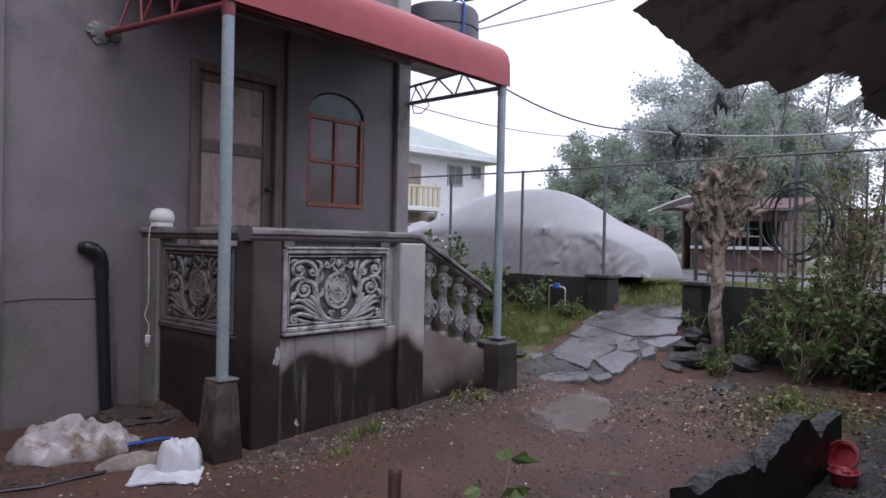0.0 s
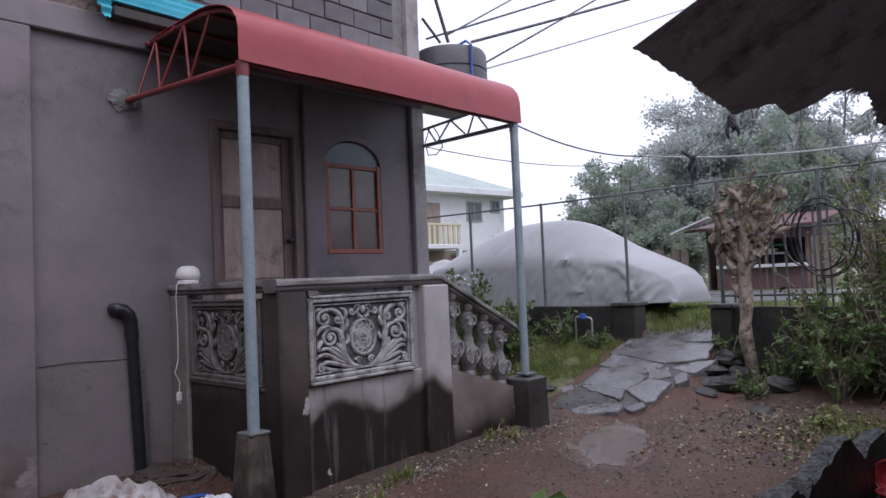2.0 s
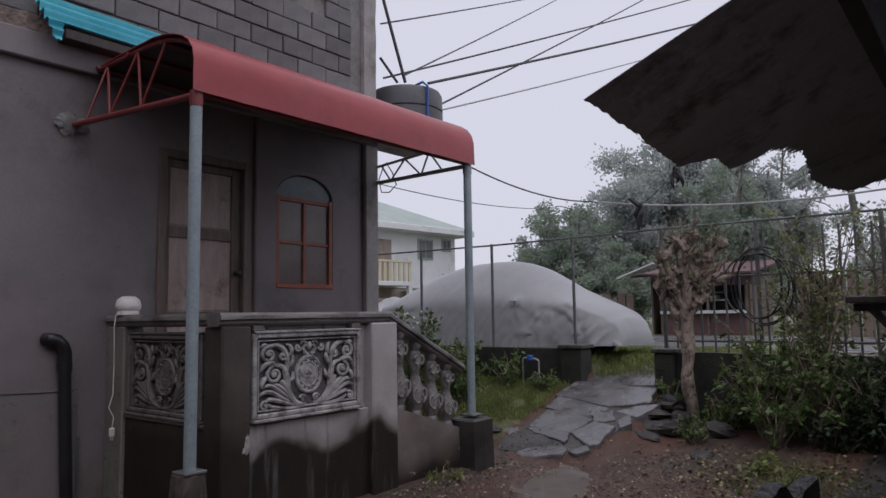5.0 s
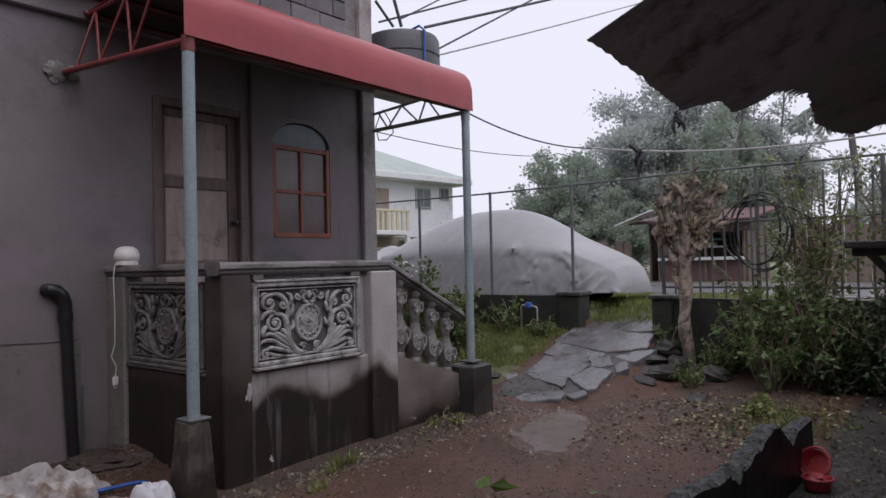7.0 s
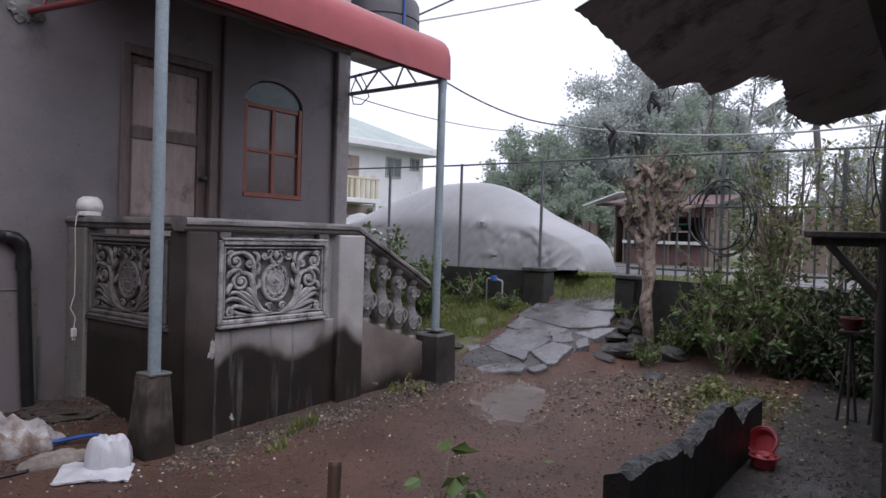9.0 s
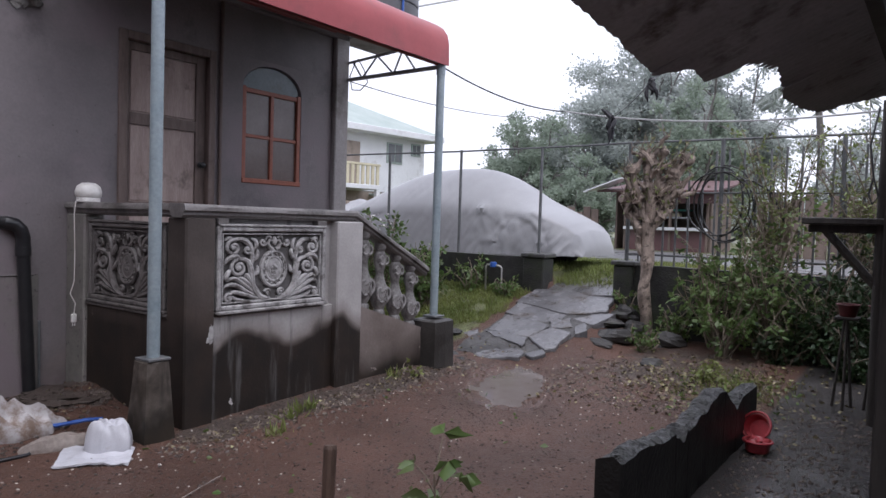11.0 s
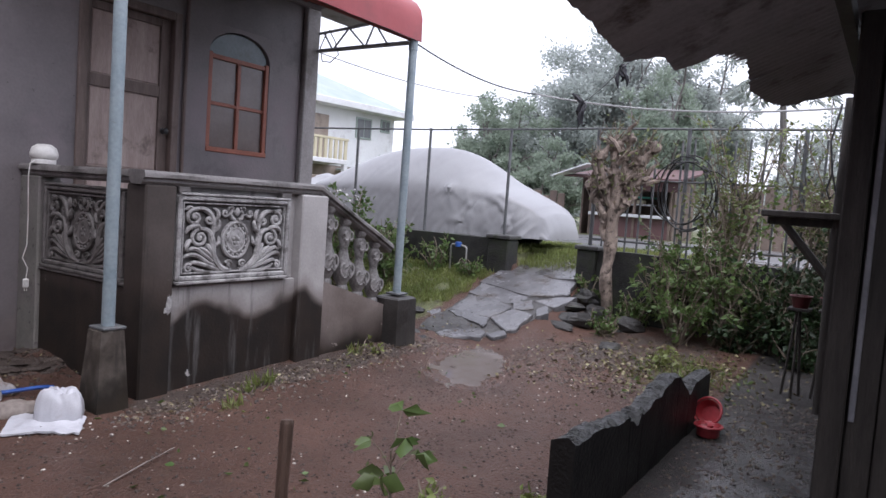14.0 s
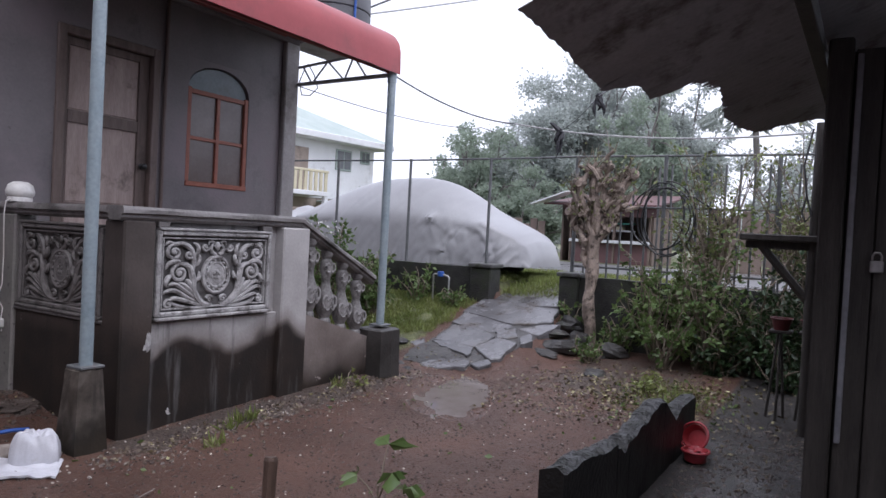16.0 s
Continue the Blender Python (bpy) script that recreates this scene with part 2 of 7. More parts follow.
M_BLACKPIPE = mat("black_pvc", (0.012, 0.012, 0.014), (0.028, 0.028, 0.03), scale=5, rough=0.3, bump=0.1, dirt=(0.10, 0.09, 0.08), dirt_at=(0.66, 0.75), dirt_scale=8)
M_WHITE = mat("white_plastic", (0.62, 0.60, 0.58), (0.75, 0.73, 0.71), scale=8, rough=0.4, bump=0.05, dirt=(0.45, 0.40, 0.36))
M_SACK = mat("white_woven_sack", (0.32, 0.30, 0.30), (0.48, 0.455, 0.46), scale=4, fine=120, rough=0.5, bump=0.02, grain=0.05, dirt=(0.19, 0.135, 0.105), dirt_at=(0.48, 0.62), dirt_scale=6)
M_SACKCLEAN = mat("clean_woven_sack", (0.44, 0.44, 0.48), (0.58, 0.58, 0.62), scale=4, fine=120, rough=0.45, bump=0.02, grain=0.05, dirt=(0.36, 0.33, 0.33), dirt_at=(0.6, 0.72), dirt_scale=4)
M_CLOTH = mat("muddy_cloth", (0.16, 0.13, 0.115), (0.30, 0.26, 0.235), scale=6, rough=0.8, bump=0.5, dirt=(0.09, 0.06, 0.05))
M_BLUE = mat("blue_hose", (0.02, 0.07, 0.30), (0.04, 0.12, 0.42), scale=6, rough=0.35, bump=0.05)
M_COVER = mat("silver_car_cover", (0.265, 0.265, 0.278), (0.315, 0.315, 0.328), scale=0.9, fine=60, rough=0.30, rough2=0.45, bump=0.08, grain=0.04, dirt=(0.23, 0.227, 0.23), dirt_at=(0.6, 0.8), dirt_scale=2)
M_TYRE = mat("tyre_rubber", (0.012, 0.012, 0.012), (0.03, 0.03, 0.03), scale=8, rough=0.6, bump=0.3)
M_RETAIN = mat("mossy_retaining_wall", (0.007, 0.007, 0.007), (0.040, 0.038, 0.036), scale=5.5, rough=0.6, bump=0.35, dirt=(0.020, 0.026, 0.012), dirt_at=(0.45, 0.62), dirt_scale=3, dist=0.03)
M_CAP = mat("wet_cement_cap", (0.045, 0.044, 0.045), (0.12, 0.118, 0.12), scale=6, rough=0.4, bump=0.5, dirt=(0.03, 0.034, 0.022), dirt_at=(0.46, 0.6), dirt_scale=6)
M_FENCE = mat("weathered_steel", (0.07, 0.075, 0.08), (0.15, 0.155, 0.16), scale=8, rough=0.5, bump=0.2, dirt=(0.11, 0.06, 0.045), dirt_at=(0.6, 0.75), dirt_scale=6)
M_HOSE = mat("black_hose", (0.010, 0.010, 0.012), (0.022, 0.022, 0.024), scale=6, rough=0.35, bump=0.05)
M_BARK = mat("peeling_bark", (0.085, 0.066, 0.055), (0.42, 0.335, 0.28), scale=8, fine=20, rough=0.8, bump=0.9, stretch=(1, 1, 0.6), dirt=(0.05, 0.038, 0.03), dirt_at=(0.52, 0.62), dirt_scale=11, dist=0.03)
M_TWIG = mat("dry_twig", (0.12, 0.095, 0.07), (0.25, 0.205, 0.16), scale=10, rough=0.8, bump=0.4)
M_LEAF = leafy("shrub_leaves", (0.062, 0.108, 0.032), (0.185, 0.25, 0.085))
# shaded copy of the shrub leaves: gloom by the eave put into the colour
M_LEAFSHADE = leafy("shaded_shrub_leaves", (0.018, 0.036, 0.013), (0.045, 0.08, 0.03), thin=0.2)
M_LEAFPALE = leafy("pale_vine_leaves", (0.13, 0.17, 0.055), (0.25, 0.27, 0.11))
M_GRASS = leafy("wet_grass", (0.145, 0.185, 0.05), (0.30, 0.325, 0.115), rough=0.45)
M_DEADLEAF = mat("fallen_leaves", (0.09, 0.060, 0.034), (0.31, 0.265, 0.16), scale=3, rough=0.5, bump=0.1, island=0.7)
# rain haze is put into these leaf colours, paler and greyer than foliage
M_FARLEAF = leafy("hazed_foliage", (0.42, 0.455, 0.435), (0.50, 0.535, 0.515), rough=0.9, thin=0.6, island=0.1)
M_FARLEAF2 = leafy("hazed_foliage_green", (0.27, 0.325, 0.26), (0.35, 0.405, 0.335), rough=0.9, thin=0.6, island=0.1)
M_FARBARK = mat("distant_bark", (0.12, 0.11, 0.105), (0.2, 0.185, 0.175), scale=2, rough=0.8)
M_STONE = mat("wet_stone", (0.014, 0.013, 0.013), (0.05, 0.046, 0.044), scale=3, rough=0.6, rough2=0.45, bump=0.7, vary=0.3, dirt=(0.03, 0.035, 0.018))
M_SLAB = mat("wet_path_slab", (0.070, 0.068, 0.071), (0.155, 0.152, 0.16), scale=2.6, fine=22, rough=0.12, rough2=0.40, bump=0.5, vary=0.25, dirt=(0.06, 0.048, 0.04), dirt_at=(0.52, 0.62), dirt_scale=2.4)
M_GRAVEL = mat("gravel", (0.038, 0.025, 0.019), (0.16, 0.118, 0.095), scale=4, rough=0.45, bump=0.3, island=0.6)
M_PALEBITS = mat("pale_chips", (0.35, 0.31, 0.27), (0.58, 0.54, 0.50), scale=4, rough=0.5, bump=0.2, island=0.35)
M_WALLBLK = mat("wet_block_shaded_side", (0.004, 0.004, 0.004), (0.012, 0.012, 0.012), scale=4, fine=35, rough=0.55, rough2=0.4, bump=0.8, dirt=(0.022, 0.022, 0.020), dirt_at=(0.62, 0.75), dirt_scale=5)
M_WALLTOP = mat("wet_block_lit_top", (0.008, 0.008, 0.008), (0.055, 0.055, 0.058), scale=14, fine=40, rough=0.3, bump=1.0, dirt=(0.006, 0.007, 0.004), dirt_at=(0.46, 0.56), dirt_scale=12, dist=0.02)
# the basin red darkened: shade among the shrubs is put into the colour
M_POT = mat("shaded_red_plastic", (0.06, 0.009, 0.010), (0.11, 0.016, 0.018), scale=6, rough=0.5, bump=0.1, dirt=(0.05, 0.02, 0.02))
M_BASIN = mat("red_plastic", (0.34, 0.035, 0.045), (0.44, 0.06, 0.07), scale=6, rough=0.3, bump=0.05, dirt=(0.20, 0.03, 0.03))
M_SHEET = mat("rusty_roof_sheet", (0.32, 0.315, 0.335), (0.46, 0.455, 0.48), scale=2.2, rough=0.55, bump=0.3, dirt=(0.13, 0.105, 0.10), dirt_scale=2.5)
M_TIMBER = mat("dark_timber", (0.020, 0.017, 0.015), (0.055, 0.047, 0.042), scale=3, fine=26, rough=0.6, bump=0.5, stretch=(5, 5, 0.7), dirt=(0.10, 0.09, 0.085), dirt_at=(0.64, 0.76))
M_STRIP = mat("pale_grey_strip", (0.17, 0.17, 0.19), (0.25, 0.25, 0.275), scale=5, rough=0.4, bump=0.1)
M_STEEL = mat("dull_steel", (0.35, 0.34, 0.33), (0.5, 0.49, 0.48), scale=9, rough=0.35, metal=0.8, bump=0.1)
M_STAKE = mat("wet_stake_wood", (0.045, 0.028, 0.021), (0.115, 0.072, 0.055), scale=6, rough=0.55, bump=0.6, stretch=(4, 4, 0.6))
M_RAG = mat("black_rag", (0.012, 0.012, 0.016), (0.03, 0.03, 0.036), scale=6, rough=0.7, bump=0.3)
M_WIRE = plain("cable_sheath", (0.05, 0.05, 0.055), 0.5)
M_PALEWIRE = plain("pale_cable", (0.38, 0.38, 0.38), 0.5)
M_TANK = mat("black_tank", (0.06, 0.06, 0.068), (0.11, 0.11, 0.12), scale=3, rough=0.5, bump=0.1)
M_HOUSEWHITE = mat("white_house_paint", (0.66, 0.67, 0.69), (0.76, 0.77, 0.79), scale=1.0, rough=0.7, bump=0.1, dirt=(0.55, 0.55, 0.56))
M_HOUSEROOF = mat("grey_green_roof", (0.25, 0.31, 0.285), (0.35, 0.40, 0.375), scale=1.0, rough=0.45, bump=0.2)
M_CREAM = mat("cream_paint", (0.52, 0.47, 0.33), (0.62, 0.57, 0.42), scale=2, rough=0.6, bump=0.1)
M_DARKWIN = mat("dim_window", (0.10, 0.11, 0.12), (0.16, 0.17, 0.18), scale=2, rough=0.15, bump=0.02)
M_BROWNWALL = mat("tan_boundary_wall", (0.25, 0.20, 0.17), (0.35, 0.295, 0.255), scale=1.5, rough=0.7, bump=0.3, dirt=(0.16, 0.13, 0.11))
M_SHEDRED = mat("maroon_sheet", (0.085, 0.040, 0.042), (0.135, 0.066, 0.067), scale=1.5, rough=0.5, bump=0.2, dirt=(0.10, 0.06, 0.055))
M_SHEDGREY = mat("pale_roof_sheet", (0.55, 0.56, 0.58), (0.68, 0.69, 0.71), scale=3, rough=0.4, bump=0.1)
M_SHEDBOARD = mat("brown_boards", (0.10, 0.075, 0.062), (0.20, 0.15, 0.125), scale=2, rough=0.7, bump=0.3, vary=0.25)
M_GREEN = mat("green_board", (0.05, 0.25, 0.20), (0.09, 0.33, 0.27), scale=3, rough=0.5)
M_ROAD = mat("wet_asphalt", (0.10, 0.10, 0.105), (0.15, 0.15, 0.155), scale=1.0, rough=0.22, rough2=0.4, bump=0.2)
M_DIRT = mat("dark_soil", (0.030, 0.022, 0.018), (0.085, 0.062, 0.052), scale=5, fine=30, rough=0.6, bump=0.9, dist=0.03)
M_VENT = mat("pale_green_paint", (0.40, 0.46, 0.34), (0.52, 0.57, 0.44), scale=5, rough=0.5)
M_FLOWER = plain("white_petals", (0.72, 0.70, 0.70), 0.5)
# near-black colour stands in for the darkness of closed rooms and vent holes
M_DARKIN = plain("painted_darkness", (0.03, 0.028, 0.027), 0.8)


def ground_material():
    """Red-brown mud with wet film and puddles, grass thatch and worn concrete, laid out by the sheet's own attributes."""
    m = bpy.data.materials.new("yard_ground")
    m.use_nodes = True
    n, l = m.node_tree.nodes, m.node_tree.links
    b = n["Principled BSDF"]
    tc = n.new("ShaderNodeTexCoord")

    def noise_(scale, detail=6, rough=0.6):
        t = n.new("ShaderNodeTexNoise")
        t.inputs["Scale"].default_value, t.inputs["Detail"].default_value, t.inputs["Roughness"].default_value = scale, detail, rough
        l.new(tc.outputs["Object"], t.inputs[0])
        return t.outputs[0]

    def ramp(src, stops):
        r = n.new("ShaderNodeValToRGB")
        e = r.color_ramp.elements
        e[0].position, e[0].color = stops[0][0], (*stops[0][1], 1)
        e[1].position, e[1].color = stops[-1][0], (*stops[-1][1], 1)
        for p, c in stops[1:-1]:
            e.new(p).color = (*c, 1)
        l.new(src, r.inputs[0])
        return r.outputs[0]

    def attr(name):
        a = n.new("ShaderNodeAttribute")
        a.attribute_name = name
        return a.outputs["Fac"]

    def blend(f, a, c):
        x = n.new("ShaderNodeMix")
        x.data_type = "RGBA"
        l.new(f, x.inputs[0]), l.new(a, x.inputs[6]), l.new(c, x.inputs[7])
        return x.outputs[2]

    def mask(name, amount, src):
        """The attribute, with its border broken up by a noise."""
        a = n.new("ShaderNodeMath")
        a.operation = "MULTIPLY_ADD"
        l.new(src, a.inputs[0])
        a.inputs[1].default_value = amount
        l.new(attr(name), a.inputs[2])
        r = n.new("ShaderNodeMapRange")
        r.inputs[1].default_value, r.inputs[2].default_value = 0.42 + amount * 0.5, 0.58 + amount * 0.5
        l.new(a.outputs[0], r.inputs[0])
        return r.outputs[0]

    n1, n2, n3, n4 = noise_(1.1), noise_(7), noise_(55, 4), noise_(2.6)
    mud = ramp(n1, [(0.32, (0.060, 0.026, 0.017)), (0.5, (0.096, 0.043, 0.028)), (0.7, (0.140, 0.067, 0.046))])
    grit = ramp(n3, [(0.35, (0.047, 0.026, 0.018)), (0.62, (0.12, 0.064, 0.045)), (0.8, (0.18, 0.115, 0.085))])
    h = n.new("ShaderNodeMath")
    h.operation = "MULTIPLY"
    l.new(n2, h.inputs[0])
    h.inputs[1].default_value = 0.8
    col = blend(h.outputs[0], mud, grit)
    turf = ramp(n2, [(0.3, (0.065, 0.062, 0.030)), (0.55, (0.125, 0.14, 0.050)), (0.75, (0.19, 0.19, 0.085))])
    conc = ramp(n4, [(0.3, (0.026, 0.021, 0.019)), (0.55, (0.048, 0.042, 0.040)), (0.75, (0.085, 0.078, 0.076))])
    grav = ramp(n3, [(0.3, (0.026, 0.018, 0.014)), (0.7, (0.115, 0.082, 0.066))])
    col = blend(mask("gravel", 0.8, n2), col, grav)
    col = blend(mask("grass", 0.7, n2), col, turf)
    col = blend(mask("concrete", 0.5, n4), col, conc)
    l.new(col, b.inputs["Base Color"])
    wet = mask("wet", 0.55, n4)
    rg = ramp(n1, [(0.35, (0.34,) * 3), (0.65, (0.6,) * 3)])
    rr = n.new("ShaderNodeMix")
    l.new(wet, rr.inputs[0]), l.new(rg, rr.inputs[2])
    rr.inputs[3].default_value = 0.16
    l.new(rr.outputs[0], b.inputs["Roughness"])
    hs = n.new("ShaderNodeMath")
    hs.operation = "ADD"
    l.new(n2, hs.inputs[0]), l.new(n3, hs.inputs[1])
    st = n.new("ShaderNodeMapRange")
    l.new(wet, st.inputs[0])
    st.inputs[3].default_value, st.inputs[4].default_value = 1.0, 0.2
    bp = n.new("ShaderNodeBump")
    bp.inputs["Distance"].default_value = 0.03
    l.new(st.outputs[0], bp.inputs["Strength"])
    l.new(hs.outputs[0], bp.inputs["Height"])
    l.new(bp.outputs[0], b.inputs["Normal"])
    return m


M_GROUND = ground_material()
# mud colour lightened: part of the sky's reflection is put into the base
M_WATER = mat("sky_paled_muddy_water", (0.15, 0.125, 0.115), (0.215, 0.188, 0.178), scale=3, fine=60, rough=0.03, rough2=0.10, bump=0.03, grain=0.02, dist=0.004)

# ---------- mesh tools ----------
class Geo:
    """A mesh in the making: points and faces."""

    def __init__(self):
        self.v, self.f = [], []

    def add(self, verts, faces):
        o = len(self.v)
        self.v += [tuple(p) for p in verts]
        self.f += [tuple(i + o for i in f) for f in faces]
        return self

    def box(self, a, b, c=0.0, m=None):
        """A box from corner a to corner b, its edges cut by c, turned by m about its middle."""
        a, b = Vector(a), Vector(b)
        mid, h = (a + b) / 2, (b - a) / 2
        c = min(c, *(0.45 * abs(k) for k in h)) if c else 0
        vs, fs = [], []
        if not c:
            vs = [Vector((x, y, z)) for x in (-h.x, h.x) for y in (-h.y, h.y) for z in (-h.z, h.z)]
            fs = [(0, 1, 3, 2), (4, 6, 7, 5), (0, 4, 5, 1), (2, 3, 7, 6), (0, 2, 6, 4), (1, 5, 7, 3)]
        else:
            idx = {}
            for sx in (-1, 1):
                for sy in (-1, 1):
                    for sz in (-1, 1):
                        for ax in range(3):
                            p = [sx * (h.x - c), sy * (h.y - c), sz * (h.z - c)]
                            p[ax] = (sx * h.x, sy * h.y, sz * h.z)[ax]
                            idx[sx, sy, sz, ax] = len(vs)
                            vs.append(Vector(p))
            S = ((-1, -1), (1, -1), (1, 1), (-1, 1))
            for s in (-1, 1):
                q = [idx[s, p, r, 0] for p, r in S]
                fs.append(q if s > 0 else q[::-1])
                q = [idx[r, s, p, 1] for p, r in S]
                fs.append(q if s > 0 else q[::-1])
                q = [idx[p, r, s, 2] for p, r in S]
                fs.append(q if s > 0 else q[::-1])
            for p in (-1, 1):
                for r in (-1, 1):
                    fs.append((idx[p, r, -1, 0], idx[p, r, -1, 1], idx[p, r, 1, 1], idx[p, r, 1, 0]))
                    fs.append((idx[p, -1, r, 0], idx[p, -1, r, 2], idx[p, 1, r, 2], idx[p, 1, r, 0]))
                    fs.append((idx[-1, p, r, 1], idx[-1, p, r, 2], idx[1, p, r, 2], idx[1, p, r, 1]))
                    fs.append((idx[-1, p, r, 0], idx[-1, p, r, 1], idx[-1, p, r, 2]))
                    fs.append((idx[1, p, r, 0], idx[1, p, r, 1], idx[1, p, r, 2]))
        if m is not None:
            vs = [m @ p for p in vs]
        return self.add([p + mid for p in vs], fs)

    def tube(self, pts, r, n=8, caps=True, flat=None):
        """A round bar along points; r is one radius or one for each point. flat: (axis, factor) squashes it."""
        pts = [Vector(p) for p in pts]
        rs = [r] * len(pts) if not hasattr(r, "__len__") else r
        o, up = len(self.v), None
        for i, p in enumerate(pts):
            d = (pts[min(i + 1, len(pts) - 1)] - pts[max(i - 1, 0)])
            d = d.normalized() if d.length > 1e-9 else Vector((0, 0, 1))
            if up is None:
                up = d.orthogonal().normalized()
            up = (up - d * up.dot(d))
            up = up.normalized() if up.length > 1e-6 else d.orthogonal().normalized()
            side = d.cross(up)
            for k in range(n):
                a = 2 * math.pi * k / n
                q = (up * math.cos(a) + side * math.sin(a)) * rs[i]
                if flat:
                    q[flat[0]] *= flat[1]
                self.v.append(tuple(p + q))
        for i in range(len(pts) - 1):
            for k in range(n):
                k2 = (k + 1) % n
                self.f.append((o + i * n + k, o + i * n + k2, o + (i + 1) * n + k2, o + (i + 1) * n + k))
        if caps:
            self.f.append(tuple(o + k for k in range(n))[::-1])
            self.f.append(tuple(o + (len(pts) - 1) * n + k for k in range(n)))
        return self

    def lathe(self, prof, n=20, at=(0, 0, 0), m=None):
        """Turns the profile (radius, height) about z."""
        vs, fs = [], []
        for r, z in prof:
            for k in range(n):
                a = 2 * math.pi * k / n
                vs.append(Vector((r * math.cos(a), r * math.sin(a), z)))
        for i in range(len(prof) - 1):
            for k in range(n):
                k2 = (k + 1) % n
                fs.append((i * n + k, i * n + k2, (i + 1) * n + k2, (i + 1) * n + k))
        if prof[0][0] > 1e-4:
            fs.append(tuple(range(n))[::-1])
        if prof[-1][0] > 1e-4:
            fs.append(tuple((len(prof) - 1) * n + k for k in range(n)))
        if m is not None:
            vs = [m @ p for p in vs]
        return self.add([p + Vector(at) for p in vs], fs)

    def blob(self, at, size, seg=12, rings=8, bump=0.0, freq=3.0, seed=0, m=None):
        """A lumpy ball."""
        vs, fs = [], []
        for i in range(rings + 1):
            th = math.pi * i / rings
            for k in range(seg):
                a = 2 * math.pi * k / seg
                p = Vector((math.sin(th) * math.cos(a), math.sin(th) * math.sin(a), math.cos(th)))
                w = 1 + bump * noise.noise(p * freq + Vector((seed * 3.7, seed * 1.3, seed)))
                q = Vector((p.x * size[0], p.y * size[1], p.z * size[2])) * w
                vs.append(m @ q if m is not None else q)
        for i in range(rings):
            for k in range(seg):
                k2 = (k + 1) % seg
                fs.append((i * seg + k, (i + 1) * seg + k, (i + 1) * seg + k2, i * seg + k2))
        return self.add([p + Vector(at) for p in vs], fs)

    def slab(self, poly, z0, z1, c=0.0):
        """A prism over a polygon in x and y; the top edge is drawn in by c."""
        n = len(poly)
        cx, cy = sum(p[0] for p in poly) / n, sum(p[1] for p in poly) / n
        top = z1 if callable(z1) else (lambda x, y: z1)
        bot = z0 if callable(z0) else (lambda x, y: z0)
        vs = [(x, y, bot(x, y)) for x, y in poly]
        vs += [(x, y, top(x, y) - c) for x, y in poly]
        k = 1 - c / max(0.05, math.hypot(poly[0][0] - cx, poly[0][1] - cy))
        vs += [(cx + (x - cx) * k, cy + (y - cy) * k, top(x, y)) for x, y in poly]
        fs = [tuple(range(n))[::-1], tuple(range(2 * n, 3 * n))]
        for i in range(n):
            j = (i + 1) % n
            fs += [(i, j, n + j, n + i), (n + i, n + j, 2 * n + j, 2 * n + i)]
        return self.add(vs, fs)

    def sheet(self, grid, thick):
        """A skin over a grid of points, with that thickness downwards along its own normals."""
        nu, nv = len(grid), len(grid[0])
        P = [[Vector(p) for p in row] for row in grid]
        o = len(self.v)
        lo = []
        for i in range(nu):
            for j in range(nv):
                du = P[min(i + 1, nu - 1)][j] - P[max(i - 1, 0)][j]
                dv = P[i][min(j + 1, nv - 1)] - P[i][max(j - 1, 0)]
                nn = du.cross(dv)
                nn = nn.normalized() if nn.length > 1e-9 else Vector((0, 0, 1))
                lo.append(P[i][j] - nn * thick)
        self.v += [tuple(P[i][j]) for i in range(nu) for j in range(nv)]
        self.v += [tuple(p) for p in lo]
        s = nu * nv
        q = lambda i, j: o + i * nv + j
        for i in range(nu - 1):
            for j in range(nv - 1):
                self.f.append((q(i, j), q(i + 1, j), q(i + 1, j + 1), q(i, j + 1)))
                self.f.append((s + q(i, j), s + q(i, j + 1), s + q(i + 1, j + 1), s + q(i + 1, j)))
        for i in range(nu - 1):
            for j in (0, nv - 1):
                self.f.append((q(i, j), q(i + 1, j), s + q(i + 1, j), s + q(i, j)))
        for j in range(nv - 1):
            for i in (0, nu - 1):
                self.f.append((q(i, j), q(i, j + 1), s + q(i, j + 1), s + q(i, j)))
        return self

    def mesh(self, name, material, smooth=False, fix=True):
        me = bpy.data.meshes.new(name)
        me.from_pydata(self.v, [], self.f)
        if fix:
            b = bmesh.new()
            b.from_mesh(me)
            bmesh.ops.recalc_face_normals(b, faces=b.faces)
            b.to_mesh(me)
            b.free()
        if smooth:
            me.shade_smooth()
            me.set_sharp_from_angle(angle=radians(38))
        me.materials.append(material)
        me.update()
        return me


def thing(name, at, label, category, group="", kind="", turn=0.0):
    ob = new(name)
    ob.empty_display_size = 0.1
    ob.matrix_basis = pose(*at, 0, 0, turn)
    return tagged(ob, label, category, group, kind)


def part(name, geo, material, parent=None, label="", smooth=False, fix=True):
    ob = new(name, geo if isinstance(geo, bpy.types.Mesh) else geo.mesh(name, material, smooth, fix))
    if parent is not None:
        ob.parent = parent
    if label:
        ob["label"] = label
    return ob


def lone(name, geo, material, label, category, kind="", group="", smooth=False, fix=True):
    """A thing that is one mesh, or a piece of the setting."""
    return tagged(part(name, geo, material, None, "", smooth, fix), label, category, group, kind)


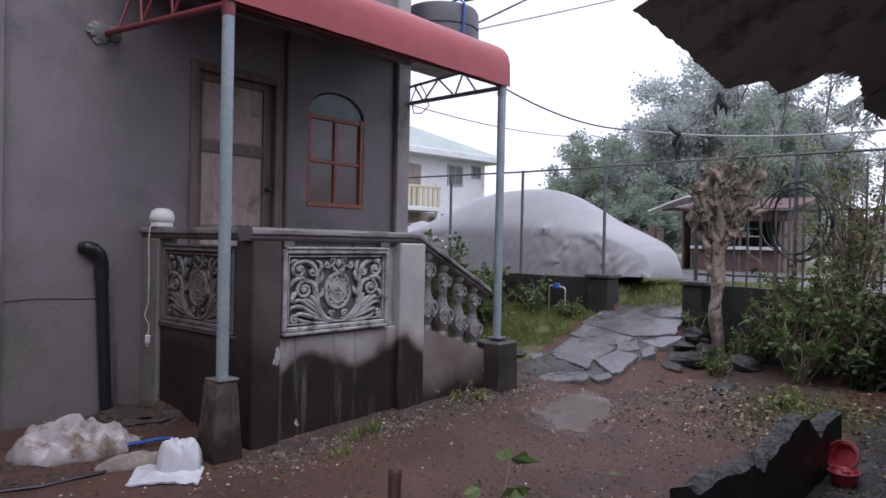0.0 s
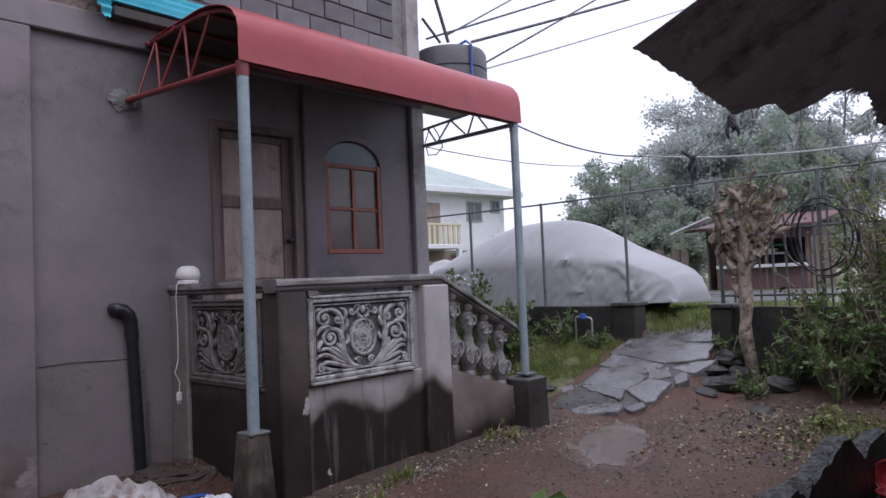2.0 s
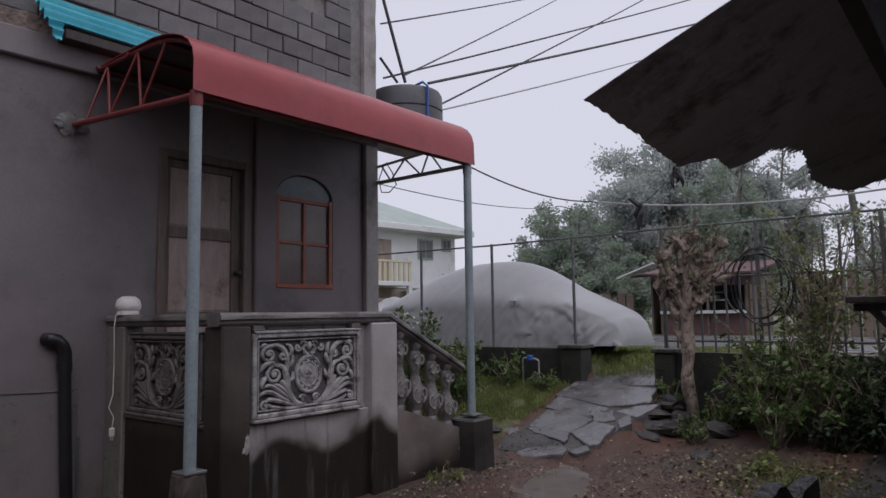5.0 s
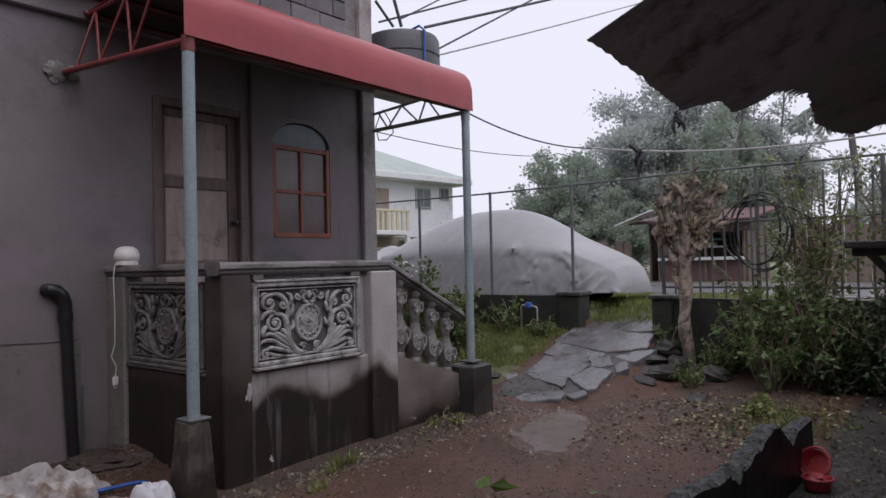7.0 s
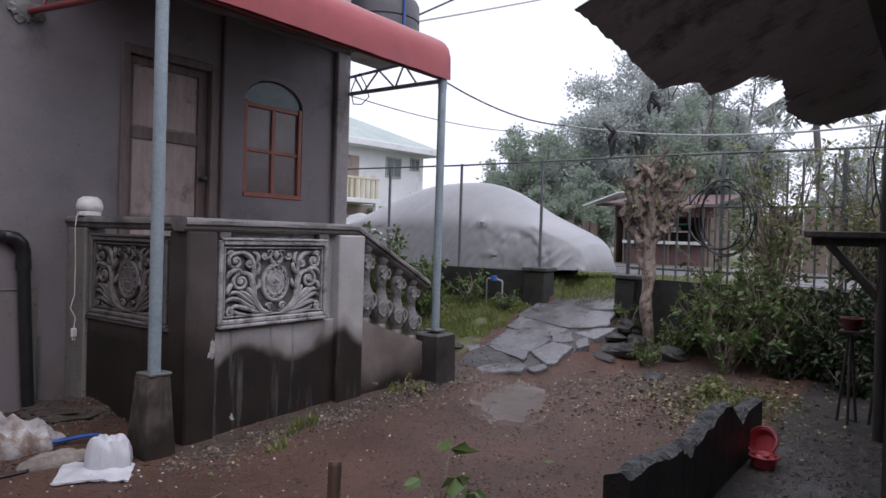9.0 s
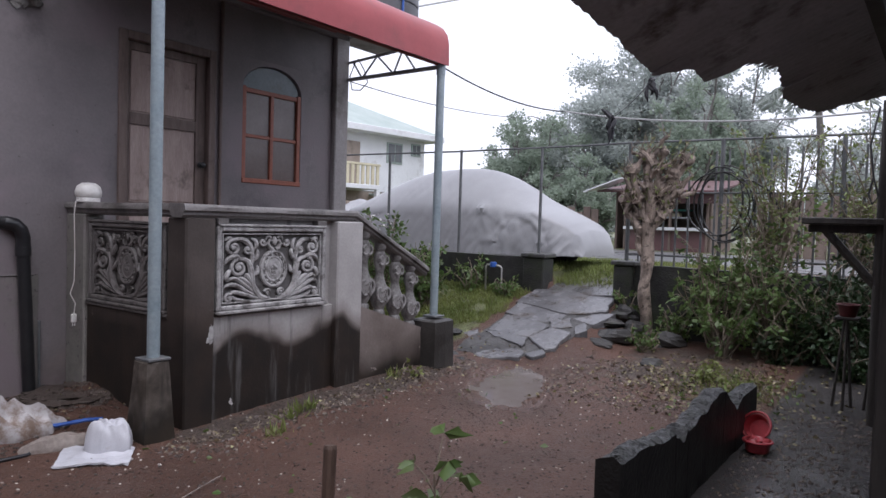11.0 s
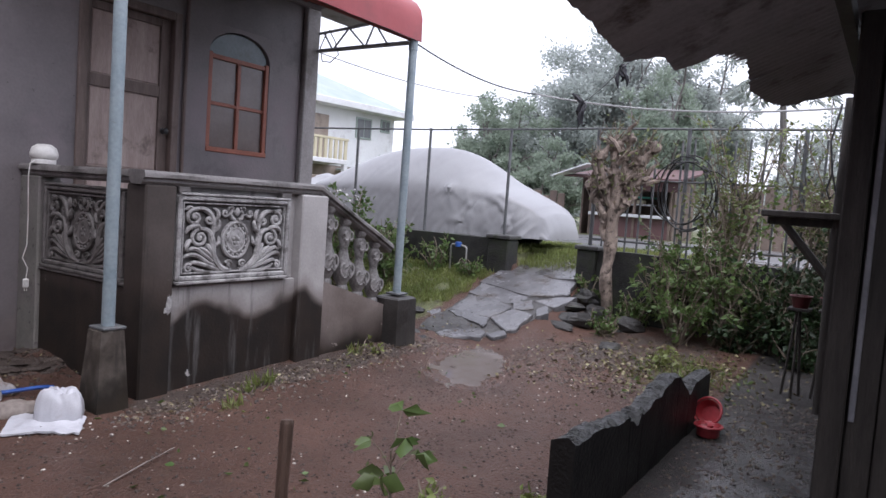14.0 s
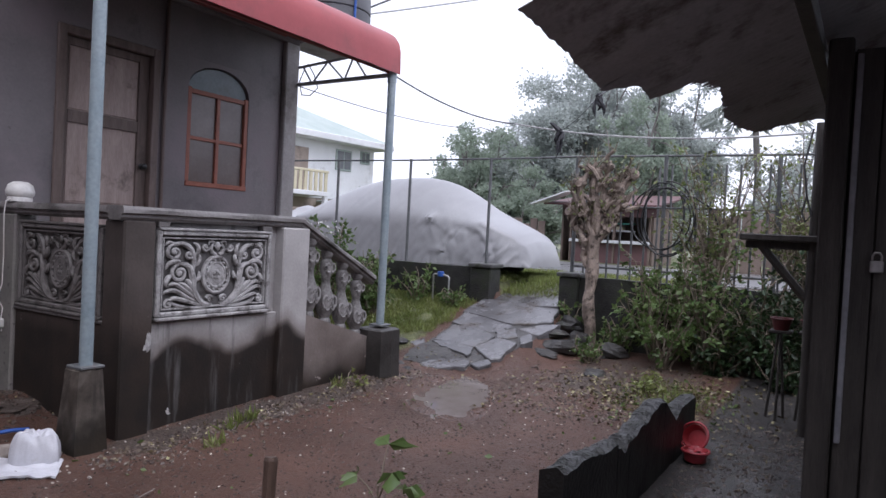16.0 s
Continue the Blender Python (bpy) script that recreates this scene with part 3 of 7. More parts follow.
def foliage(name, pts, dirs, size, material, parent=None, width=0.5, seed=1, fold=0.25, spread=0.35):
    """Leaves at points: pointed, folded along the middle, six points each."""
    rng = np.random.default_rng(seed)
    n = len(pts)
    d = np.asarray(dirs, float) + rng.normal(0, spread, (n, 3))
    d /= np.linalg.norm(d, axis=1, keepdims=True) + 1e-9
    u = rng.normal(0, 1, (n, 3))
    s = np.cross(d, u)
    s /= np.linalg.norm(s, axis=1, keepdims=True) + 1e-9
    nn = np.cross(s, d)
    L = (size * rng.uniform(0.6, 1.35, n))[:, None]
    W = L * width
    p = np.asarray(pts, float)
    V = np.stack([p, p + d * L * 0.45 + s * W * 0.5 + nn * L * fold * 0.4, p + d * L, p + d * L * 0.45 - s * W * 0.5 + nn * L * fold * 0.4,
                  p + d * L * 0.5 - nn * L * 0.05], 1).reshape(-1, 3)
    o = (np.arange(n) * 5)[:, None]
    F = np.concatenate([o + [0, 1, 4], o + [1, 2, 4], o + [2, 3, 4], o + [3, 0, 4]], 0)
    me = bpy.data.meshes.new(name)
    me.vertices.add(len(V))
    me.vertices.foreach_set("co", V.ravel().astype(np.float32))
    me.loops.add(F.size)
    me.loops.foreach_set("vertex_index", F.ravel().astype(np.int32))
    me.polygons.add(len(F))
    me.polygons.foreach_set("loop_start", (np.arange(len(F)) * 3).astype(np.int32))
    me.materials.append(material)
    me.update(calc_edges=True)
    ob = new(name, me)
    if parent is not None:
        ob.parent = parent
    return ob

# ---------- ground ----------
XF = 8.8      # line of the fence and its retaining wall
def smooth(a, b, x):
    t = min(1.0, max(0.0, (x - a) / (b - a)))
    return t * t * (3 - 2 * t)


def height(x, y):
    """The yard: level by the house, a bank with the path rising to the gate, and the higher ground of the street."""
    k = smooth(2.9, 3.5, y)
    bank = min(1.0, max(0.0, (x - 6.5) / 2.3)) * (0.60 * k + 0.14 * (1 - k))
    street = smooth(XF - 0.02, XF + 0.06, x)
    if 3.42 < y < 4.45:
        street = smooth(XF - 0.1, XF + 0.9, x)
    h = bank * (1 - street) + 0.85 * street
    near = math.exp(-((x - 4.9) / 1.9) ** 2) * smooth(3.5, 4.35, y) * 0.10
    mound = 0.11 * math.exp(-((x - 2.75) / 0.35) ** 2 - ((y - 5.35) / 0.35) ** 2) + 0.06 * math.exp(-((x - 1.9) / 0.7) ** 2 - ((y - 5.3) / 0.5) ** 2)
    h += near + mound - 0.058 * math.exp(-((x - 5.75) / 0.66) ** 2 - ((y - 3.20 - (x - 5.75) * 0.42) / 0.25) ** 2)
    if x < 9.5:
        h += 0.016 * noise.noise(Vector((x * 1.3, y * 1.3, 0))) + 0.011 * noise.noise(Vector((x * 5, y * 5, 3))) + 0.004 * noise.noise(Vector((x * 14, y * 14, 7)))
    return h


def axis(*runs):
    out = []
    for a, b, s in runs:
        out += list(np.arange(a, b - 1e-6, s))
    return out + [runs[-1][1]]


gx = axis((-600, -60, 90), (-60, -6, 9), (-6, 1.2, 0.3), (1.2, XF - 0.08, 0.06), (XF - 0.08, XF + 0.12, 0.02), (XF + 0.12, 13, 0.15), (13, 40, 1.5), (40, 900, 60))
gy = axis((-600, -40, 80), (-40, -4, 4), (-4, 0.0, 0.25), (0.0, 6.6, 0.06), (6.6, 14, 0.3), (14, 40, 2), (40, 900, 60))
G = Geo()
G.v = [(x, y, height(x, y)) for x in gx for y in gy]
ny = len(gy)
G.f = [(i * ny + j, (i + 1) * ny + j, (i + 1) * ny + j + 1, i * ny + j + 1) for i in range(len(gx) - 1) for j in range(ny - 1)]
ground = lone("ground", G, M_GROUND, "wet red-brown mud yard with puddles, gravel and grass", "ground", "structure", fix=False)
ground.data.shade_smooth()


def lay(name, fn):
    a = ground.data.attributes.new(name, "FLOAT", "POINT")
    a.data.foreach_set("value", np.array([fn(v[0], v[1]) for v in G.v], np.float32))


lay("grass", lambda x, y: max(smooth(6.2, 6.9, x) * smooth(4.2, 4.9, y + (x - 6.5) * -0.12), smooth(XF, XF + 0.4, x)) * (1 - smooth(11.9, 12.3, x) * (1 - smooth(18.2, 18.8, x))))
lay("gravel", lambda x, y: max(0.72 * math.exp(-((y - 3.95) / 0.28) ** 2) * smooth(2.3, 2.9, x) * (1 - smooth(5.3, 6.2, x)),
                               0.55 * smooth(5.8, 6.8, x) * (1 - smooth(2.6, 3.3, y)) * smooth(1.0, 1.6, y) * (1 - smooth(8, 9, x))))
lay("concrete", lambda x, y: 1 - smooth(0.9, 1.25, y) if -3 < x < XF else 0.0)
lay("wet", lambda x, y: 1.25 * math.exp(-((x - 5.6) / 0.75) ** 4 - ((y - 3.2 - (x - 5.6) * 0.42) / 0.42) ** 4) + 0.55 * (1 - smooth(0.8, 1.2, y)) * smooth(1, 2, x) * (1 - smooth(6, 7, x)))

wpts = [(5.75 + 1.0 * math.cos(a), 3.20 + 0.42 * 1.0 * math.cos(a) + 0.46 * math.sin(a)) for a in np.linspace(0, 2 * math.pi, 40, endpoint=False)]
lone("puddle", Geo().slab(wpts, -0.10, -0.014), M_WATER, "shallow rain puddle on the mud", "puddle", "structure")
road = Geo().box((12.2, -120, 0.80), (18.4, 160, 0.885), 0.02)
lone("road", road, M_ROAD, "wet grey street beyond the fence", "road", "structure")

# ---------- house ----------
WY = 5.75      # face of the front wall
FLOOR = 0.95   # porch floor
DX0, DX1, DZ1 = 3.235, 4.205, 3.07
WX0, WX1, WZ0, WZ1 = 4.535, 5.315, 1.855, 3.10
g = Geo()
T = WY + 0.18
for x0, x1, z0, z1 in ((-7, DX0, -0.2, 3.79), (DX0, DX1, DZ1, 3.79), (DX0, DX1, -0.2, FLOOR), (DX1, WX0, -0.2, 3.79), (WX0, WX1, -0.2, WZ0),
                       (WX0, WX1, WZ1, 3.79), (WX1, 5.96, -0.2, 3.79)):
    g.box((x0, WY, z0), (x1, T, z1))
lone("wall_front", g, M_WALL, "mauve-grey painted plaster house wall with damp stains", "wall", "structure")
g = Geo()
g.box((5.78, T, -0.2), (5.96, 12, 3.79)).box((-7, T, -0.2), (-6.82, 12, 7)).box((-6.82, 11.8, -0.2), (5.78, 12, 7)).box((5.78, T, 3.79), (5.96, 12, 7.0))
lone("wall_side", g, M_WALL, "grey plaster side and back walls of the house", "wall", "structure")
lone("roof_slab", Geo().box((-7.1, WY - 0.1, 7.0), (6.1, 12.1, 7.15), 0.02), M_COLUMN, "flat concrete slab over the upper storey", "roof", "structure")
lone("ceiling", Geo().box((-6.82, T, 3.64), (5.78, 11.8, 3.77)), M_DARKIN, "ceiling inside the house, coloured dark for an unlit room", "ceiling", "structure")
lone("floor", Geo().box((-6.82, T, 0.8), (5.78, 11.8, FLOOR - 0.01)), M_DARKIN, "floor inside the house, coloured dark for an unlit room", "floor", "structure")

# pilasters, beam and ragged concrete band: 6 cm proud of the wall
g = Geo().box((1.455, WY - 0.07, -0.2), (1.765, WY + 0.001, 3.56), 0.012)
lone("pilaster_1", g, M_WALL, "painted plaster pilaster on the house wall", "pilaster", "structure")
# skylight on this corner is put in as a paler plaster
g = Geo().box((5.775, WY - 0.07, -0.2), (5.985, WY + 0.001, 3.56), 0.012)
lone("pilaster_2", g, M_COLUMN, "plaster pilaster at the house corner, its colour lightened for skylight", "pilaster", "structure")
g = Geo().box((-7, WY - 0.07, 3.56), (5.985, WY + 0.001, 3.785), 0.01)
lone("beam", g, M_WALL, "painted plaster beam along the house wall", "beam", "structure")
grid = []
for i in range(131):
    x = -7 + 12.98 * i / 130
    top = 3.92 + 0.035 * noise.noise(Vector((x * 3, 1, 0))) + 0.02 * noise.noise(Vector((x * 9, 5, 0)))
    grid.append([(x, WY - 0.055 + 0.02 * noise.noise(Vector((x * 8, z * 8, 0))), z) for z in np.linspace(3.781, top, 6)] + [(x, WY + 0.05, top)])
lone("trim", Geo().sheet(grid, 0.01), M_ROUGH, "ragged brown band of rough concrete over the beam", "trim", "structure", smooth=True)

# lower patch of bare render under the crack, between pilaster and porch
g = Geo().box((1.767, WY - 0.012, -0.15), (2.60, WY + 0.001, 0.99), 0.004)
lone("plaster_patch", g, M_LOWPATCH, "paler patch of bare render low on the house wall", "plaster patch", "structure")

# upper storey columns
for i, (x0, x1) in enumerate(((1.44, 1.76), (5.775, 5.975))):
    grid = [[(x0 + (x1 - x0) * u, WY - 0.05 + 0.012 * noise.noise(Vector((u * 3 + i * 7, z * 4, 0))), z) for u in np.linspace(0, 1, 6)] for z in np.linspace(3.86, 7.0, 40)]
    lone("column_%d" % (i + 1), Geo().sheet(grid, -0.08), M_COLUMN, "rough plastered concrete column of the upper storey", "column", "structure", smooth=True)
wall_upper = lone("wall_upper", Geo().box((-7, WY + 0.012, 3.79), (5.775, T, 7.0)), M_MORTAR, "bare hollow-block upper wall with grey mortar joints", "wall", "structure")

# ---------- door ----------
door = thing("door_1", (DX0, WY, FLOOR), "closed weathered brown wooden panel door with worn frame", "door", kind="structure")
w, h = DX1 - DX0, DZ1 - FLOOR
g = Geo().box((0, -0.025, 0), (0.075, 0.12, h), 0.006).box((w - 0.075, -0.025, 0), (w, 0.12, h), 0.006).box((0.075, -0.022, h - 0.075), (w - 0.075, 0.12, h), 0.006)
part("door_frame", g, M_DOOR, door)
leaf = Geo()
x0, x1 = 0.079, w - 0.079
leaf.box((x0, 0.035, 0.006), (x0 + 0.05, 0.075, h - 0.08), 0.004).box((x1 - 0.10, 0.035, 0.006), (x1, 0.075, h - 0.08), 0.004)
for z0, z1 in ((0.006, 0.15), (0.545, 0.645), (1.325, 1.43), (h - 0.15, h - 0.08)):
    leaf.box((x0 + 0.05, 0.037, z0), (x1 - 0.10, 0.074, z1), 0.004)
lf = part("door_leaf", leaf, M_DOOR, door)
for z0, z1 in ((0.15, 0.545), (0.645, 1.325), (1.43, h - 0.15)):
    part("door_panel", Geo().box((x0 + 0.05, 0.058, z0), (x1 - 0.10, 0.07, z1)).box((x0 + 0.062, 0.049, z0 + 0.012), (x1 - 0.112, 0.066, z1 - 0.012), 0.006), M_DOORPANEL, lf, "greyish-brown faded panel")
k = Geo().lathe([(0.028, 0), (0.028, 0.008), (0.012, 0.012), (0.012, 0.03), (0.026, 0.04), (0.028, 0.055), (0.015, 0.066), (0, 0.067)], 14, (x1 - 0.05, 0.035, 1.02), Matrix.Rotation(radians(90), 3, "X"))
part("door_knob", k, M_BLACKPIPE, lf, "dark round knob", smooth=True)
lone("conduit", Geo().tube([(DX1 + 0.06, WY - 0.02, FLOOR), (DX1 + 0.055, WY - 0.02, 2.4), (DX1 + 0.06, WY - 0.02, 3.6)], 0.018, 8), M_DOOR, "thin brown conduit pipe beside the door", "pipe", smooth=True)

# ---------- window ----------
win = thing("window_1", (WX0, WY, WZ0), "red-oxide wooden window with four frosted panes", "window", kind="structure")
w, h = WX1 - WX0, WZ1 - WZ0
f = Geo().box((0, 0.004, 0), (0.05, 0.10, 0.96), 0.005).box((w - 0.05, 0.004, 0), (w, 0.10, 0.96), 0.005)
part("window_frame", f, M_ORANGE, win)
part("window_sill", Geo().box((0, -0.012, -0.02), (w, 0.10, 0.03), 0.006), M_ORANGE, win)
part("mullion", Geo().box((w / 2 - 0.022, 0.012, 0.03), (w / 2 + 0.022, 0.06, 0.92), 0.004), M_ORANGE, win)
part("transom", Geo().box((0.05, 0.014, 0.445), (w - 0.05, 0.058, 0.48), 0.004).box((0.05, 0.01, 0.90), (w - 0.05, 0.062, 0.945), 0.004), M_ORANGE, win)
for x0, x1 in ((0.05, w / 2 - 0.022), (w / 2 + 0.022, w - 0.05)):
    for z0, z1 in ((0.03, 0.445), (0.48, 0.90)):
        part("pane", Geo().box((x0, 0.035, z0), (x1, 0.041, z1)), M_GLASS, win)
a = Geo()
n = 12
vs = [(0.05, 0.03, 0.945), (w - 0.05, 0.03, 0.945)] + [(w / 2 + (w / 2 - 0.02) * math.cos(math.pi * i / n), 0.03, 0.96 + 0.23 * math.sin(math.pi * i / n)) for i in range(n + 1)]
a.add(vs + [(x, 0.05, z) for x, y, z in vs], [tuple(range(len(vs))), tuple(range(len(vs), 2 * len(vs)))[::-1]] + [(i, (i + 1) % len(vs), len(vs) + (i + 1) % len(vs), len(vs) + i) for i in range(len(vs))])
part("arched_panel", a, M_BLUEPANEL, win, "blue-grey arched top panel")
s = Geo()
for i in range(n):
    a0, a1 = math.pi * i / n, math.pi * (i + 1) / n
    p = [(w / 2 + w / 2 * math.cos(t), 0.96 + 0.245 * math.sin(t)) for t in (a0, a1)]
    q = [(p[0][0], h), (p[1][0], h)]
    v = [(x, y, z) for y in (0.001, 0.10) for x, z in (p[0], p[1], q[1], q[0])]
    s.add(v, [(0, 1, 2, 3), (4, 7, 6, 5), (0, 4, 5, 1), (2, 6, 7, 3)])
part("spandrel", s, M_WALL, win, "grey plaster spandrels beside the arch")
lone("curtain", Geo().box((WX0 - 0.1, WY + 0.3, WZ0 - 0.2), (WX1 + 0.1, WY + 0.31, WZ1 + 0.1)), M_CLOTH, "brown cloth curtain hanging behind the window", "curtain")

# vent of pierced cement at the far end of the wall
vent = thing("window_2", (0.37, WY - 0.02, 2.47), "pierced cement vent blocks set in the wall", "vent", kind="structure")
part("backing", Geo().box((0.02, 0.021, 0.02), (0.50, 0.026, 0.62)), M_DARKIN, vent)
for i in range(2):
    for j in range(3):
        b = Geo()
        cx, cz = 0.14 + 0.25 * i, 0.12 + 0.205 * j
        for a in range(4):
            t0 = radians(45 + 90 * a)
            c = (cx + 0.145 * math.cos(t0), cz + 0.12 * math.sin(t0))
            b.tube([(c[0] + 0.085 * math.cos(t0 + math.pi + t), 0.01, c[1] + 0.085 * math.sin(t0 + math.pi + t)) for t in np.linspace(-1.1, 1.1, 7)], 0.014, 6)
        b.box((cx - 0.125, -0.005, cz - 0.104), (cx + 0.125, 0.02, cz - 0.09)).box((cx - 0.125, -0.004, cz + 0.09), (cx + 0.125, 0.02, cz + 0.1))
        b.box((cx - 0.125, -0.003, cz - 0.09), (cx - 0.112, 0.02, cz + 0.09)).box((cx + 0.112, -0.003, cz - 0.09), (cx + 0.125, 0.02, cz + 0.09))
        part("vent_block", b, M_COLUMN, vent)

# ---------- porch ----------
PX0, PX1, PY = 2.825, 4.56, 4.12       # outer faces of the porch

vent = thing("window_3", (4.25, WY - 0.03, 5.02), "pale green slatted vent high in the block wall", "vent", kind="structure")
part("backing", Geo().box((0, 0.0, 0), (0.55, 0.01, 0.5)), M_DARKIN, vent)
for k in range(7):
    part("slat", Geo().box((0.02 + 0.075 * k, -0.03, 0.01), (0.06 + 0.075 * k, -0.002, 0.49), 0.004), M_VENT, vent)
porch = thing("porch", (0, 0, 0), "raised plaster porch with dark damp moss on its base", "porch", kind="structure")
part("porch_floor", Geo().box((PX0 + 0.1, PY + 0.1, FLOOR - 0.12), (PX1 + 0.15, WY - 0.002, FLOOR), 0.006), M_RAIL, porch)
part("base_wall", Geo().box((PX0 + 0.2, PY + 0.03, -0.2), (4.26, PY + 0.14, 0.775), 0.008), M_PORCH, porch, "pale plaster with a black damp stain")
part("base_wall", Geo().box((PX0 + 0.02, PY + 0.2, -0.2), (PX0 + 0.13, WY - 0.002, 0.765), 0.008), M_PORCHDARK, porch)
part("infill_wall", Geo().box((3.05, PY + 0.07, 0.777), (4.26, PY + 0.14, 1.474), 0.004), M_PORCH, porch, "plain plaster behind and beside the relief")
part("base_ledge", Geo().box((PX0, PY + 0.2, 0.765), (PX0 + 0.14, WY - 0.002, 0.79), 0.01), M_CASTDARK, porch)
part("corner_pillar", Geo().box((PX0 - 0.005, PY - 0.005, -0.2), (PX0 + 0.235, PY + 0.215, 1.476), 0.012), M_PORCHDARK, porch, "blackened plaster corner pillar")
part("stair_pillar", Geo().box((4.25, PY - 0.03, -0.2), (4.56, PY + 0.17, 1.476), 0.012), M_PORCH, porch, "pale plaster pillar at the stair")
part("wall_pillar", Geo().box((PX0 - 0.01, 5.46, -0.2), (PX0 + 0.16, WY - 0.002, 1.476), 0.012), M_LOWPATCH, porch)
part("chipped_patch", Geo().blob((PX0 + 0.205, PY - 0.004, 0.66), (0.022, 0.005, 0.065), 14, 10, 0.7, 9, 3).blob((PX0 + 0.195, PY - 0.004, 0.62), (0.032, 0.005, 0.03), 12, 8, 0.7, 9, 5), M_CAST, porch, "pale patch of chipped plaster")
# stair and its side walls
for i in range(4):
    part("step", Geo().box((4.562 + 0.245 * i, PY + 0.16, -0.2), (4.562 + 0.245 * (i + 1), WY - 0.01, FLOOR - 0.19 * (i + 1)), 0.01), M_RAIL, porch)
def slope(x0, z0, x1, z1, y0, y1, lo0, lo1, c=0):
    g = Geo()
    v = [(x, y, z) for y in (y0, y1) for x, z in ((x0, lo0), (x1, lo1), (x1, z1), (x0, z0))]
    return g.add(v, [(0, 1, 2, 3), (7, 6, 5, 4), (0, 4, 5, 1), (1, 5, 6, 2), (2, 6, 7, 3), (3, 7, 4, 0)])
part("stair_side_wall", slope(4.563, 0.735, 5.47, 0.45, PY - 0.0, PY + 0.13, -0.2, -0.2), M_PORCHMID, porch)
part("stair_side_wall", slope(4.563, 0.735, 5.47, 0.45, 5.55, 5.68, -0.2, -0.2), M_PORCHMID, porch)

bal = thing("balustrade", (0, 0, 0), "weathered grey cast-cement balustrade with scroll reliefs round the porch", "balustrade")
def moulding(p, q, z, axis_):
    """A moulded handrail from p to q, in x and y, its top at z."""
    g = Geo()
    prof = [(-0.085, 0), (-0.10, 0.02), (-0.10, 0.045), (-0.075, 0.055), (-0.075, 0.075), (-0.055, 0.095), (0.055, 0.095), (0.075, 0.075), (0.075, 0.055), (0.10, 0.045), (0.10, 0.02), (0.085, 0)]
    prof = [(u, -v) for u, v in prof]
    p, q = Vector(p), Vector(q)
    d = (q - p).normalized()
    s = d.cross(Vector((0, 0, 1))).normalized()
    up = Vector((0, 0, 1))
    n = len(prof)
    N = 24
    for k in range(N + 1):
        c = p + (q - p) * (k / N)
        for u, v in prof:
            wob = 0.004 * noise.noise(c * 4 + Vector((u * 20, v * 20, 0)))
            g.v.append(tuple(c + s * (u + wob) + up * (v + wob)))
    for k in range(N):
        for i in range(n):
            j = (i + 1) % n
            g.f.append((k * n + i, k * n + j, (k + 1) * n + j, (k + 1) * n + i))
    g.f.append(tuple(range(n)))
    g.f.append(tuple(range(N * n, N * n + n))[::-1])
    return g
ZR = 1.57
part("handrail", moulding((PX0 - 0.031, PY + 0.07, ZR), (4.50, PY + 0.07, ZR), ZR, 0), M_RAIL, bal, smooth=True)
part("handrail", moulding((PX0 + 0.07, PY + 0.172, ZR - 0.002), (PX0 + 0.07, WY - 0.003, ZR - 0.002), ZR, 1), M_RAIL, bal, smooth=True)
part("stair_handrail", moulding((4.47, PY + 0.068, ZR), (5.53, PY + 0.068, 1.05), ZR, 0), M_RAIL, bal, smooth=True)
part("stair_handrail", moulding((4.50, 5.62, ZR - 0.02), (5.53, 5.62, 1.05), ZR, 0), M_RAIL, bal, smooth=True)


